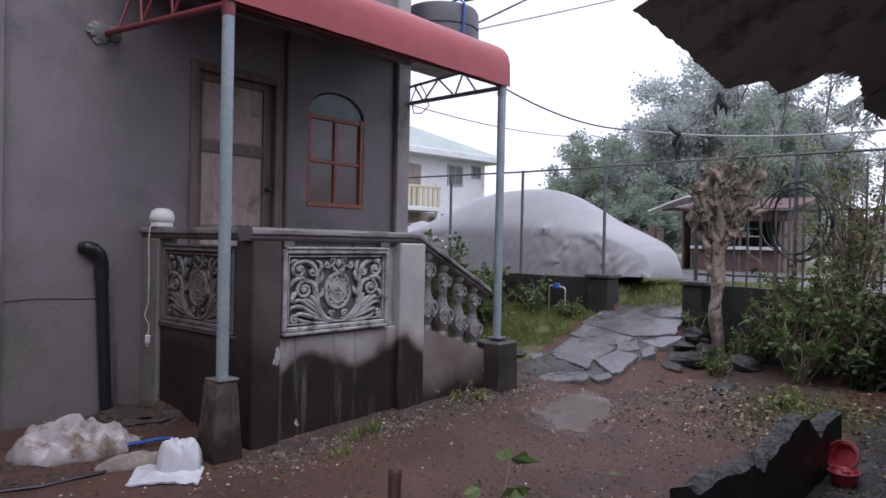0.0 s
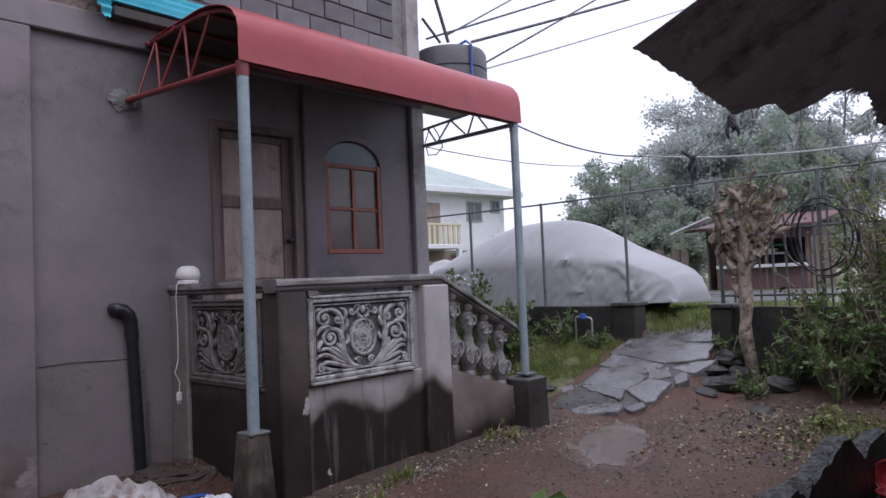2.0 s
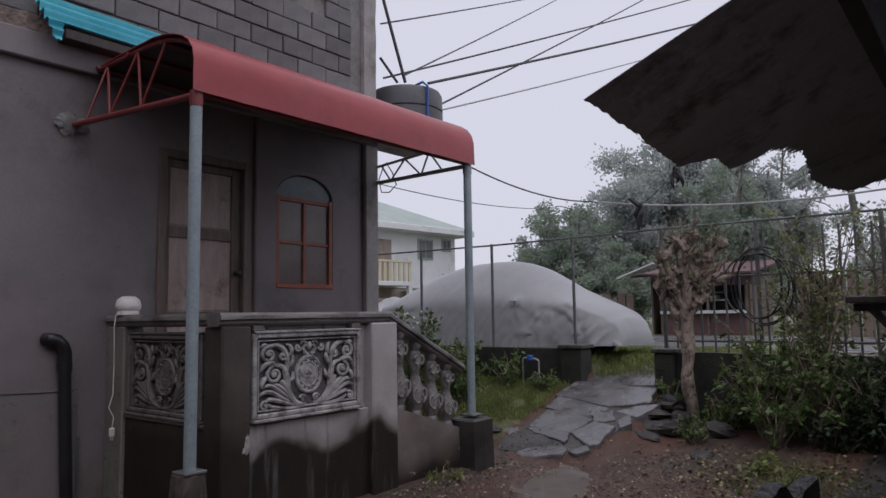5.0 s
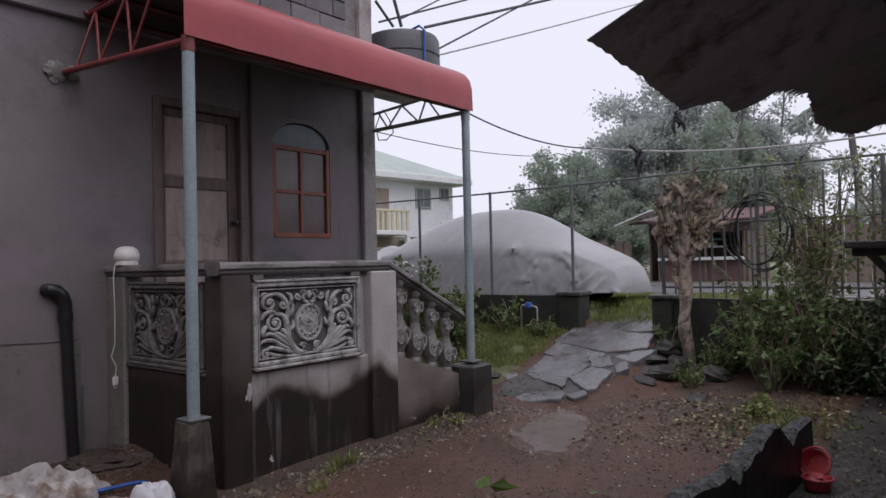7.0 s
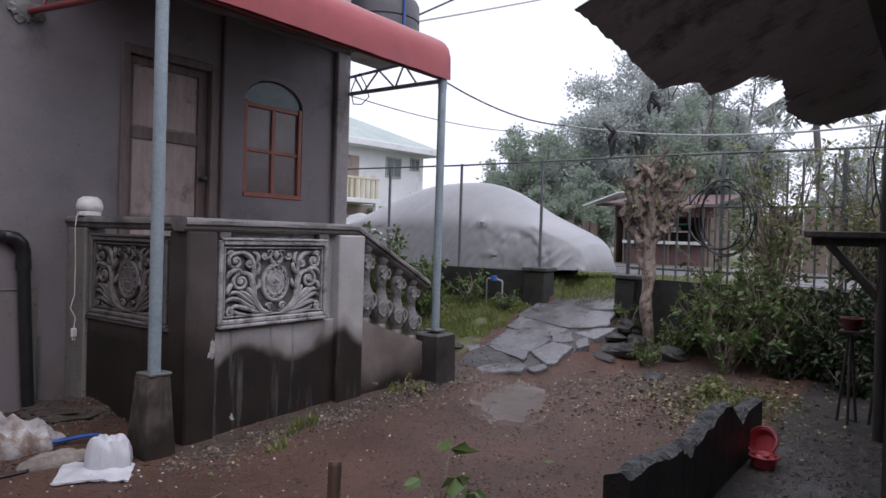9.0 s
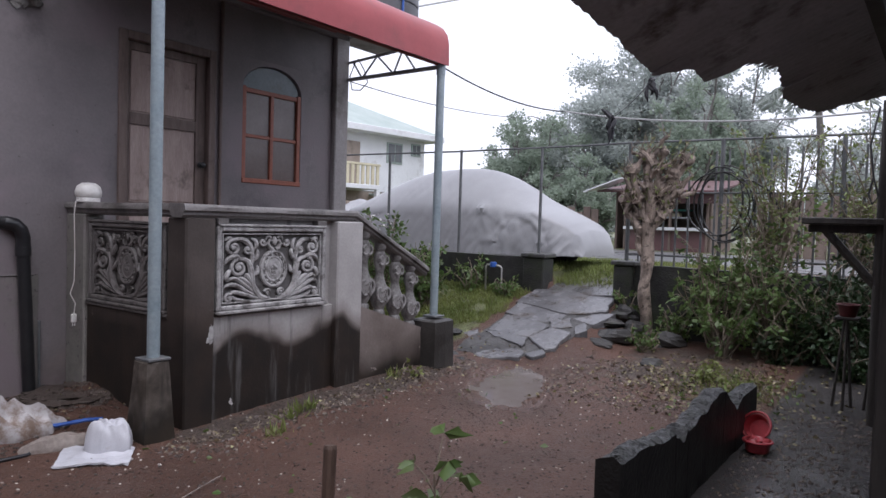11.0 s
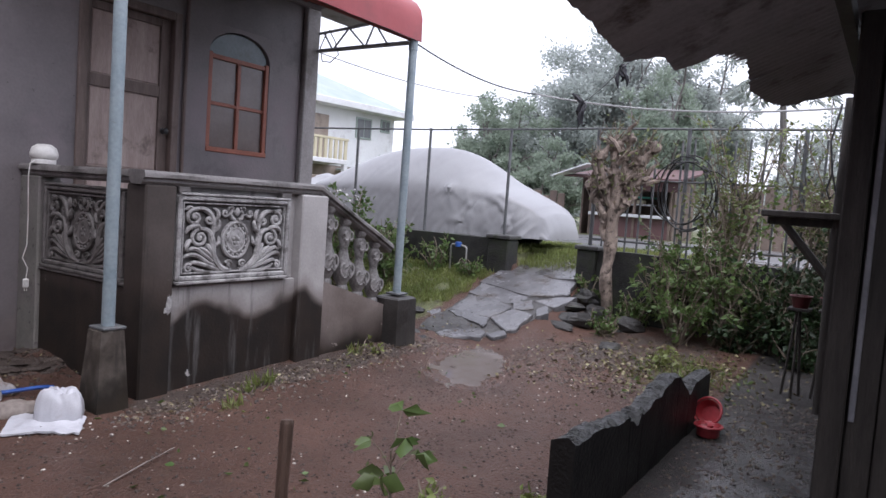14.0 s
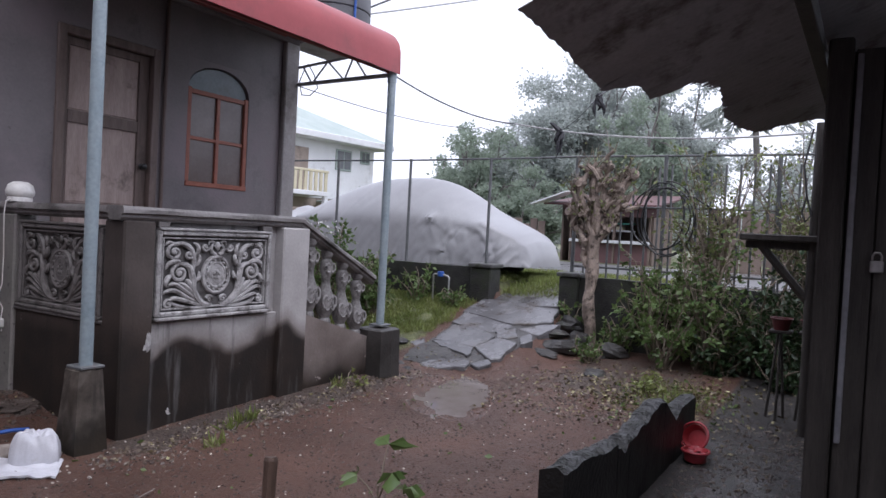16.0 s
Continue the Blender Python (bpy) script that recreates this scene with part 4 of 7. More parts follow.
def relief(W, H):
    """A pierced-look scroll ornament on a plate W by H, its face towards -y: a round medallion with a crest and curling leaves on both sides."""
    g = medal = Geo()
    crest, items = Geo(), []
    cx, cz = W / 2, H * 0.47
    turn = Matrix.Rotation(radians(90), 3, "X")
    def ring(r, t, sx=1.0, sz=1.12, y=0.0):
        g.tube([(cx + r * sx * math.cos(a), y, cz + r * sz * math.sin(a)) for a in np.linspace(0, 2 * math.pi, 29)], t, 7, caps=False)
    ring(0.120, 0.017), ring(0.082, 0.013), ring(0.046, 0.009, y=-0.004)
    g.blob((cx, 0.006, cz), (0.105, 0.02, 0.118), 20, 8)
    for k in range(14):
        a = 2 * math.pi * k / 14
        g.blob((cx + 0.101 * math.cos(a), -0.006, cz + 0.113 * math.sin(a)), (0.012, 0.012, 0.012), 6, 4)
    for k in range(5):
        a = 2 * math.pi * k / 5 + 0.3
        g.blob((cx + 0.024 * math.cos(a), -0.010, cz + 0.026 * math.sin(a)), (0.016, 0.010, 0.016), 7, 5)
    # crest
    g = crest
    g.blob((cx, -0.008, cz + 0.215), (0.022, 0.02, 0.034), 10, 6)
    for s in (-1, 1):
        g.tube([(cx + s * x, -0.004, cz + z) for x, z in ((0.015, 0.150), (0.045, 0.165), (0.060, 0.195), (0.045, 0.222), (0.022, 0.215))], [0.016, 0.017, 0.015, 0.012, 0.008], 7)
        g.tube([(cx + s * x, -0.004, cz + z) for x, z in ((0.03, 0.235), (0.05, 0.25), (0.075, 0.245), (0.08, 0.225))], [0.012, 0.012, 0.010, 0.007], 6)
    def spiral(x, z, r0, turns, start, dirn, t0):
        pts, rad = [], []
        N = int(14 * turns)
        for i in range(N + 1):
            f = i / N
            r = r0 * (1 - 0.82 * f)
            a = start + dirn * f * turns * 2 * math.pi
            pts.append((x + r * math.cos(a), -0.006 * f, z + r * math.sin(a)))
            rad.append(t0 * (1 - 0.35 * f))
        return pts, rad
    wide = W / 0.875
    for s in (-1, 1):
        X = lambda u: cx + s * u * wide
        def swash(name, pts, r0, r1, lift=0.010, n=14):
            """A leaf or stem swept through a few points, thick in its middle."""
            P = [Vector((X(u), 0, cz + z)) for u, z in pts]
            out, rad = [], []
            for i in range(n + 1):
                f = i / n * (len(P) - 1)
                k = min(int(f), len(P) - 2)
                t = f - k
                a, b, c, d = P[max(k - 1, 0)], P[k], P[k + 1], P[min(k + 2, len(P) - 1)]
                q = 0.5 * (2 * b + (c - a) * t + (2 * a - 5 * b + 4 * c - d) * t * t + (3 * b - a - 3 * c + d) * t ** 3)
                out.append((q.x, -lift * math.sin(math.pi * i / n), q.z))
                g_ = i / n
                rad.append(r1 + (1.3 * r0 - r1) * math.sin(math.pi * (0.12 + 0.88 * g_)) ** 0.8)
            items.append((name, Geo().tube(out, rad, 7)))
        def volute(name, u, z, r0, start, dirn, turns=1.45, t0=0.016):
            pts, rad = spiral(0, 0, r0, turns, start, dirn, t0)
            items.append((name, Geo().tube([(X(u + x), y - 0.012, cz + z + zz) for x, y, zz in pts], rad, 7)))
            items.append(("bud", Geo().blob((X(u), -0.016, cz + z), (r0 * 0.34, 0.014, r0 * 0.34), 9, 6)))
        # one rising stem in an S, with a volute at its head and another half way
        swash("stem", ((0.035, -0.225), (0.120, -0.205), (0.185, -0.120), (0.195, -0.020), (0.225, 0.065), (0.300, 0.085)), 0.021, 0.011)
        volute("scroll", 0.300, 0.018, 0.066, 1.35, -1)
        swash("stem", ((0.200, 0.010), (0.190, 0.100), (0.215, 0.185), (0.270, 0.225), (0.330, 0.228)), 0.017, 0.010)
        volute("scroll", 0.345, 0.165, 0.062, 1.9, -1)
        volute("scroll", 0.232, 0.150, 0.036, 2.6, 1, 1.2, 0.012)
        # leaves breaking from the stem
        swash("leaf", ((0.290, 0.085), (0.330, 0.105), (0.385, 0.085), (0.405, 0.040)), 0.016, 0.004, 0.016)
        swash("leaf", ((0.355, 0.000), (0.385, -0.015), (0.402, -0.055), (0.385, -0.080)), 0.015, 0.004, 0.014)
        swash("leaf", ((0.205, 0.060), (0.165, 0.085), (0.150, 0.130), (0.165, 0.165)), 0.014, 0.004, 0.014)
        swash("leaf", ((0.190, 0.130), (0.160, 0.170), (0.165, 0.215), (0.195, 0.235)), 0.013, 0.004, 0.014)
        swash("leaf", ((0.350, 0.225), (0.385, 0.235), (0.408, 0.215)), 0.012, 0.004)
        swash("leaf", ((0.180, -0.040), (0.150, -0.020), (0.142, 0.030)), 0.013, 0.004, 0.014)
        # acanthus fanning along the foot towards the corner
        for tip, bend, low in (((0.300, -0.058), (0.255, -0.075), (0.170, -0.150)), ((0.395, -0.110), (0.330, -0.105), (0.215, -0.170)), ((0.350, -0.160), (0.300, -0.165), (0.180, -0.205)), ((0.235, -0.035), (0.215, -0.070), (0.145, -0.160)), ((0.365, -0.062), (0.320, -0.066), (0.210, -0.140))):
            swash("leaf", ((0.085, -0.225), low, bend, tip, (tip[0] + 0.012, tip[1] - 0.022)), 0.0135, 0.004, 0.016)
        swash("stem", ((0.060, -0.235), (0.180, -0.240), (0.290, -0.222), (0.350, -0.190)), 0.014, 0.009)
        volute("scroll", 0.378, -0.200, 0.034, 2.2, -1, 1.3, 0.012)
        volute("scroll", 0.055, -0.180, 0.030, 0.3, 1, 1.2, 0.011)
        volute("scroll", 0.105, 0.205, 0.030, 3.4, 1, 1.2, 0.011)
    return [("medallion", medal), ("crest", crest)] + items


def cast_panel(parent, at, W, H, turn, material, frame_mat):
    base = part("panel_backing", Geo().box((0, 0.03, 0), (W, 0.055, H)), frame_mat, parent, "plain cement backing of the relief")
    fr = Geo()
    for a, b in (((-0.03, -0.015, -0.03), (0.006, 0.065, H + 0.03)), ((W - 0.006, -0.015, -0.03), (W + 0.03, 0.065, H + 0.03)), ((0.006, -0.013, -0.03), (W - 0.006, 0.065, 0.004)), ((0.006, -0.013, H - 0.004), (W - 0.006, 0.065, H + 0.03))):
        fr.box(a, b, 0.008)
    for a, b in (((0.018, 0.0, 0.016), (0.030, 0.03, H - 0.016)), ((W - 0.030, 0.0, 0.016), (W - 0.018, 0.03, H - 0.016)), ((0.030, 0.001, 0.016), (W - 0.030, 0.03, 0.028)), ((0.030, 0.001, H - 0.028), (W - 0.030, 0.03, H - 0.016))):
        fr.box(a, b, 0.004)
    fr.box((-0.035, -0.03, -0.055), (W + 0.035, 0.06, -0.032), 0.006)
    fr.box((-0.02, -0.022, H + 0.032), (W + 0.02, 0.06, H + 0.05), 0.006)
    fo = part("panel_frame", fr, material, parent)
    base.matrix_basis = fo.matrix_basis = pose(*at, 0, 0, turn)
    for nm, geo in relief(W - 0.03, H):
        part(nm, geo, material, base, smooth=True).matrix_basis = pose(0.015, 0.022, 0)


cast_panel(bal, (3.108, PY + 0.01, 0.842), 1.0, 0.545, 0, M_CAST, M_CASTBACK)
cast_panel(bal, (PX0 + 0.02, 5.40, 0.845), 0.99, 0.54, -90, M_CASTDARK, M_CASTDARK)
part("spacer", Geo().box((3.08, PY + 0.0, 1.438), (3.17, PY + 0.069, 1.476), 0.004), M_RAIL, bal)
part("spacer", Geo().box((4.04, PY + 0.0, 1.438), (4.14, PY + 0.069, 1.476), 0.004), M_RAIL, bal)

baluster = Geo()
baluster.lathe([(0.06, 0), (0.06, 0.03), (0.045, 0.05), (0.075, 0.10), (0.085, 0.16), (0.075, 0.22), (0.05, 0.27), (0.038, 0.32), (0.045, 0.37), (0.062, 0.42), (0.058, 0.47), (0.04, 0.50), (0.058, 0.53), (0.058, 0.58)], 16)
for s in (-1, 1):
    baluster.tube([(s * 0.05 + s * 0.04 * math.cos(a), -0.055, 0.17 + 0.045 * math.sin(a)) for a in np.linspace(-2.6, 2.8, 12)], 0.013, 6)
    baluster.tube([(s * 0.03 + 0.028 * math.cos(a), -0.05, 0.43 + 0.032 * math.sin(a)) for a in np.linspace(-2.6, 2.8, 10)], 0.011, 6)
for k in range(5):
    baluster.tube([(0.087 * math.sin(t) * 0.95, -0.087 * math.cos(t) * 0.95, 0.16 + 0.05 * math.sin(k + t * 3)) for t in np.linspace(-0.9 + k * 0.2, -0.3 + k * 0.25, 5)], 0.010, 5)
bm_ = baluster.mesh("baluster", M_CASTMID, True)
for row in (PY + 0.066, 5.615):
    for i in range(4):
        x = 4.67 + 0.225 * i
        b = part("baluster", bm_, None, bal)
        z0 = 0.735 - (x - 4.563) * 0.314
        top = ZR - 0.09 - (x - 4.47) * 0.49
        b.matrix_basis = Matrix.Translation((x, row, z0 - 0.015)) @ Matrix.Diagonal((1, 1, (top - z0 + 0.05) / 0.58, 1))

# ---------- awning ----------
aw = thing("awning", (2.595, 4.12, 0.54), "faded red steel awning over the porch, carried on two grey-blue poles", "awning")
ox, oy, oz = 2.595, 4.12, 0.54
prof = [(4.06, 3.055), (4.06, 3.183), (4.065, 3.276), (4.09, 3.361), (4.15, 3.433), (4.24, 3.489), (4.36, 3.531), (4.5, 3.565), (4.68, 3.595), (5, 3.612), (5.35, 3.62), (5.675, 3.625)]
grid = []
for i in range(61):
    row = []
    for j, (y, z) in enumerate(prof):
        back = (y - 4.06) / 1.615
        x = 2.535 + 0.11 * back + (3.18 + 0.15 * back) * i / 60      # wider at the wall than at the front
        k = noise.noise(Vector((x * 2.2, j * 0.6, 0)))
        edge = 0.004 * noise.noise(Vector((x * 7, 2, 0))) if j == 0 else 0
        row.append((x - ox, y - oy + 0.008 * k, z - oz + 0.010 * k + edge))
    grid.append(row)
part("awning_sheet", Geo().sheet(grid, 0.006), M_RED, aw, "pinkish-red painted steel sheet", smooth=True)
# added liner: the underside's darkness is put into its colour
dark_liner = [[(x, y + 0.010 * (1 if j < 5 else 0), z - 0.012 * (0 if j < 3 else 1)) for j, (x, y, z) in enumerate(row)] for row in grid]
part("dark_liner", Geo().sheet([row[1:] for row in dark_liner[1:-1]], 0.004), M_LINER, aw, "dark liner added to darken the awning's underside", smooth=True)
for x, nm in ((2.595, "a"), (5.665, "b")):
    part("pole", Geo().tube([(x - ox, 0, 0), (x - ox, 0, 2.425)], 0.041, 16), M_POLE, aw, "grey-blue painted steel pole", smooth=True)
    part("pole_cap", Geo().tube([(x - ox, 0, 2.425), (x - ox, 0, 2.53)], 0.046, 16), M_REDPIPE if nm == "a" else M_POLE, aw)
    part("foot_plate", Geo().box((x - ox - 0.08, -0.08, 0.0), (x - ox + 0.08, 0.08, 0.018), 0.004), M_FENCE, aw)
def roofz(y):
    for (y0, z0), (y1, z1) in zip(prof[1:], prof[2:]):
        if y0 <= y <= y1 and y1 > y0:
            return z0 + (z1 - z0) * (y - y0) / (y1 - y0)
    return prof[-1][1]
for x, xw, mt, pr in ((2.595, 2.49, M_REDPIPE, 0.018), (5.665, 5.985, M_TRUSS, 0.017)):
    def at(y, z):
        """A point of this bracket, which runs askew from the pole to the wall and leans in with the sheet's edge."""
        f = (y - 4.12) / (WY - 4.12)
        lean = 0.16 * f * smooth(3.15, 3.55, z) if x < 4 else 0.0
        return (x + (xw - x) * f + lean - ox, y - oy, z - oz)
    za, zb = 3.045, 3.115
    part("lower_chord", Geo().tube([at(4.12, za), at(WY - 0.075 if x > 4 else WY - 0.005, zb)], pr + 0.006, 10), mt, aw, smooth=True)
    if x < 4:
        part("upper_chord", Geo().tube([at(y, roofz(y) - 0.03) for y in np.linspace(4.15, 5.67, 10)], pr, 8), mt, aw, smooth=True)
        zig = [(5.55, 0), (5.50, 1), (5.2, 0), (4.98, 1), (4.78, 0), (4.55, 1)]
        f1 = lambda y: roofz(y) - 0.03
    else:
        part("upper_chord", Geo().tube([at(4.55, 3.31), at(WY - 0.075, 3.31)], pr, 8), mt, aw, smooth=True)
        part("roof_rafter", Geo().tube([at(y, roofz(y) - 0.03) for y in np.linspace(4.12, 5.67, 10)], pr, 8), mt, aw, smooth=True)
        zig = [(5.6, 1), (5.42, 0), (5.15, 1), (4.86, 0), (4.72, 1), (4.5, 0)]
        f1 = lambda y: 3.31
    zl = lambda y: za + (zb - za) * (y - 4.12) / (WY - 4.12)
    for (ya, a), (yb, b) in zip(zig, zig[1:]):
        part("brace", Geo().tube([at(ya, f1(ya) if a else zl(ya)), at(yb, f1(yb) if b else zl(yb))], 0.011, 7), mt, aw, smooth=True)
part("front_beam", Geo().tube([(0, 0.02, 2.53), (5.665 - ox, 0.02, 2.53)], 0.02, 8), M_REDPIPE, aw, smooth=True)
for y in (4.6, 5.1, 5.6):
    part("purlin", Geo().tube([(0, y - oy, roofz(y) - oz - 0.035), (5.665 - ox, y - oy, roofz(y) - oz - 0.035)], 0.018, 8), M_REDPIPE, aw, smooth=True)
lone("mortar_patch", Geo().blob((2.46, WY - 0.01, 3.115), (0.11, 0.025, 0.08), 20, 12, 0.7, 4, 3).blob((2.555, WY - 0.01, 3.125), (0.055, 0.045, 0.055), 12, 8, 0.6, 4, 5), M_MORTAR, "rough lump of mortar where the awning arm meets the wall", "mortar patch", "structure", smooth=True)

def footing(name, x, y, w0, w1, h, material, label):
    g = Geo()
    n = 6
    lv = []
    for i in range(n + 1):
        t = i / n
        hw = (w0 + (w1 - w0) * t) / 2
        ring = []
        for sx, sy in ((-1, -1), (0, -1), (1, -1), (1, 0), (1, 1), (0, 1), (-1, 1), (-1, 0)):
            k = 0.012 * noise.noise(Vector((x + sx, sy * 2 + y, t * 4)))
            c = 0.93 if sx and sy else 1.0
            ring.append((sx * hw * c + k, sy * hw * c + k, -0.15 + (h + 0.15) * t))
        lv.append(ring)
    top = [(px * 0.86, py * 0.86, h + 0.015) for px, py, _ in lv[-1]]
    lv.append(top)
    g.v = [p for r in lv for p in r]
    for i in range(len(lv) - 1):
        for k in range(8):
            g.f.append((i * 8 + k, i * 8 + (k + 1) % 8, (i + 1) * 8 + (k + 1) % 8, (i + 1) * 8 + k))
    g.f.append(tuple((len(lv) - 1) * 8 + k for k in range(8)))
    ob = lone(name, g, material, label, "footing")
    ob.matrix_basis = Matrix.Translation((x, y, 0))
    return ob
footing("concrete_footing", 2.59, 4.13, 0.255, 0.165, 0.53, M_FOOT, "tapered mossy concrete footing under the awning pole")
footing("concrete_footing", 5.63, 4.11, 0.36, 0.33, 0.51, M_FOOTDARK, "black mossy square concrete footing under the awning pole")

# turquoise sheet tucked over the beam, its torn corner hanging
grid = []
for i in range(33):
    t = i / 32
    zc, yc, wv = 4.08 - 0.22 * t, WY - 0.07 - 0.16 * t, 0.022 * math.sin(t * 2 * math.pi * 3)
    grid.append([(2.13 + 1.3 * u + 0.04 * t, yc - wv * 0.8, zc + wv - 0.02 * u) for u in np.linspace(0, 1, 8)])
flap = []
for i in range(21):
    t = i / 20
    wv = 0.016 * math.sin(t * 2 * math.pi * 2)
    wd = 0.13 * (1 - 0.55 * t) * (0.55 if t < 0.2 else 1.0)
    flap.append([(2.172 + 0.05 * t + wd * u, WY - 0.232 - 0.03 * t - wv, 3.862 - 0.15 * t + wv * 0.4 - (0.02 * abs(math.sin(u * 6)) if i == 20 else 0)) for u in np.linspace(0, 1, 6)])
lone("corrugated_sheet", Geo().sheet(grid, 0.004).sheet(flap, 0.004), M_CYAN, "turquoise corrugated sheet with a torn corner against the wall", "corrugated sheet", smooth=True)
lone("timber", Geo().box((2.32, WY - 0.22, 3.74), (3.45, WY - 0.072, 3.82), 0.006), M_TIMBER, "dark timber under the turquoise sheet", "timber")

# ---------- things on the house wall ----------
pipe = thing("drain_pipe", (2.465, WY - 0.06, -0.02), "black plastic drain pipe with an elbow into the wall", "pipe")
part("pipe_body", Geo().tube([(0.06, 0, -0.1), (0.0, 0, 1.22)], 0.047, 14), M_BLACKPIPE, pipe, smooth=True)
part("elbow", Geo().tube([(0, 0, 1.20), (0, 0, 1.30), (-0.02, 0, 1.36), (-0.06, 0, 1.40), (-0.11, 0.01, 1.41), (-0.13, 0.05, 1.41)], 0.052, 14), M_BLACKPIPE, pipe, smooth=True)
part("collar", Geo().tube([(0.002, 0, 1.16), (0, 0, 1.23)], 0.056, 14), M_BLACKPIPE, pipe, smooth=True)
lone("thin_pipe", Geo().tube([(2.605, WY - 0.03, 0.0), (2.60, WY - 0.03, 0.35), (2.60, WY - 0.03, 0.62)], 0.011, 8), M_FENCE, "thin grey pipe beside the drain pipe", "pipe", smooth=True)
lamp = thing("globe_lamp", (2.865, 5.50, ZR), "white plastic globe lamp with a hanging cord on the rail", "lamp")
part("globe", Geo().lathe([(0.0, 0.155), (0.05, 0.15), (0.085, 0.125), (0.10, 0.08), (0.097, 0.05), (0.085, 0.035)], 20), M_WHITE, lamp, smooth=True)
part("lamp_base", Geo().lathe([(0.082, 0.036), (0.086, 0.03), (0.086, 0.002), (0.0, 0.002)], 20), M_WHITE, lamp, smooth=True)
cord = [(-0.06, -0.02, 0.03), (-0.115, -0.03, 0.0), (-0.125, -0.03, -0.1), (-0.12, -0.035, -0.4), (-0.12, -0.03, -0.62), (-0.15, -0.03, -0.72), (-0.11, -0.03, -0.80), (-0.12, -0.03, -0.88)]
part("cord", Geo().tube(cord, 0.004, 6), M_WHITE, lamp, smooth=True)
part("plug", Geo().box((-0.14, -0.045, -0.95), (-0.10, -0.015, -0.88), 0.008).tube([(-0.128, -0.03, -0.95), (-0.128, -0.03, -0.975)], 0.004, 5).tube([(-0.112, -0.03, -0.95), (-0.112, -0.03, -0.975)], 0.004, 5), M_WHITE, lamp)
lone("wall_crack", Geo().tube([(1.79, WY - 0.014, 0.99), (2.0, WY - 0.014, 1.0), (2.3, WY - 0.014, 0.985), (2.56, WY - 0.014, 0.98)], 0.005, 5), M_TIMBER, "dark horizontal crack across the wall plaster", "crack", "structure")

# ---------- retaining wall, fence, gate ----------
def block_run(name, y0, y1, z0, z1, label):
    grid = []
    for i in range(int((y1 - y0) / 0.12) + 1):
        y = min(y1, y0 + 0.12 * i)
        grid.append(y)
    g = Geo()
    prof = lambda y: [(XF - 0.09 + 0.012 * noise.noise(Vector((y * 3, 0, 1))), z0), (XF - 0.09 + 0.02 * noise.noise(Vector((y * 3, 3, 1))), (z0 + z1) / 2), (XF - 0.085, z1 + 0.012 * noise.noise(Vector((y * 2, 7, 1)))),
                      (XF + 0.085, z1 + 0.012 * noise.noise(Vector((y * 2, 9, 1)))), (XF + 0.09, z0)]
    rows = [[(x, y, z) for x, z in prof(y)] for y in grid]
    g.v = [p for r in rows for p in r]
    for i in range(len(rows) - 1):
        for k in range(5):
            k2 = (k + 1) % 5
            g.f.append((i * 5 + k, i * 5 + k2, (i + 1) * 5 + k2, (i + 1) * 5 + k))
    g.f += [tuple(range(5)), tuple(range((len(rows) - 1) * 5, len(rows) * 5))[::-1]]
    return lone(name, g, M_RETAIN, label, "wall", "structure")
block_run("wall_fence_1", 4.75, 11.0, 0.0, 1.04, "mossy dark retaining wall below the wire fence")
block_run("wall_fence_2", -6.0, 3.28, -0.1, 1.02, "black mossy retaining wall below the barred fence")
for y0, y1, zt, nm in ((4.46, 4.78, 1.10, "gate_pier"), (3.18, 3.44, 1.07, "gate_pier")):
    p = thing(nm, (XF, (y0 + y1) / 2, 0.3), "short mossy concrete pier with a pale wet cap at the gate", "pier", "gate piers")
    hw = (y1 - y0) / 2
    part("pier_body", Geo().box((-0.16, -hw, -0.2), (0.16, hw, zt - 0.36), 0.015), M_RETAIN, p)
    part("pier_cap", Geo().box((-0.19, -hw - 0.03, zt - 0.358), (0.19, hw + 0.03, zt - 0.30), 0.012), M_CAP, p)

ZT = 2.60
fence = thing("fence", (XF, 4.5, 1.0), "thin rusty steel fence with a top rail on the retaining wall", "fence")
FO = Vector((XF, 4.5, 1.0))
def fpart(nm, pts, r, mt=M_FENCE, n=7):
    return part(nm, Geo().tube([Vector(p) - FO for p in pts], r, n), mt, fence, smooth=True)
for y in (11.0, 9.3, 7.42, 6.0, 4.62):
    fpart("post", [(XF, y, 1.0), (XF, y, ZT + 0.0)], 0.022)
fpart("top_rail", [(XF, 11, ZT + 0.02), (XF, 8.4, ZT), (XF, 6.0, ZT - 0.02), (XF, 4.0, ZT - 0.01), (XF, 3.33, ZT)], 0.014)
bars = thing("barred_fence", (XF, 3.3, 1.0), "grey-green steel bar fence with vines on the mossy wall", "fence")
BO = Vector((XF, 3.3, 1.0))
def bpart(nm, pts, r, mt=M_FENCE, n=7):
    return part(nm, Geo().tube([Vector(p) - BO for p in pts], r, n), mt, bars, smooth=True)
for y in (3.33, 2.18, 0.9, -0.6, -2.2, -4.0):
    bpart("post", [(XF, y, 1.0), (XF, y, ZT)], 0.026)
bpart("top_rail", [(XF, 3.33, ZT), (XF, 1.2, ZT - 0.01), (XF, -5.9, ZT)], 0.015)
bpart("lower_rail", [(XF, 3.33, 1.16), (XF, -5.9, 1.16)], 0.014)
bpart("middle_rail", [(XF, 3.33, 1.95), (XF, 0.9, 1.95)], 0.012)
random.seed(11)
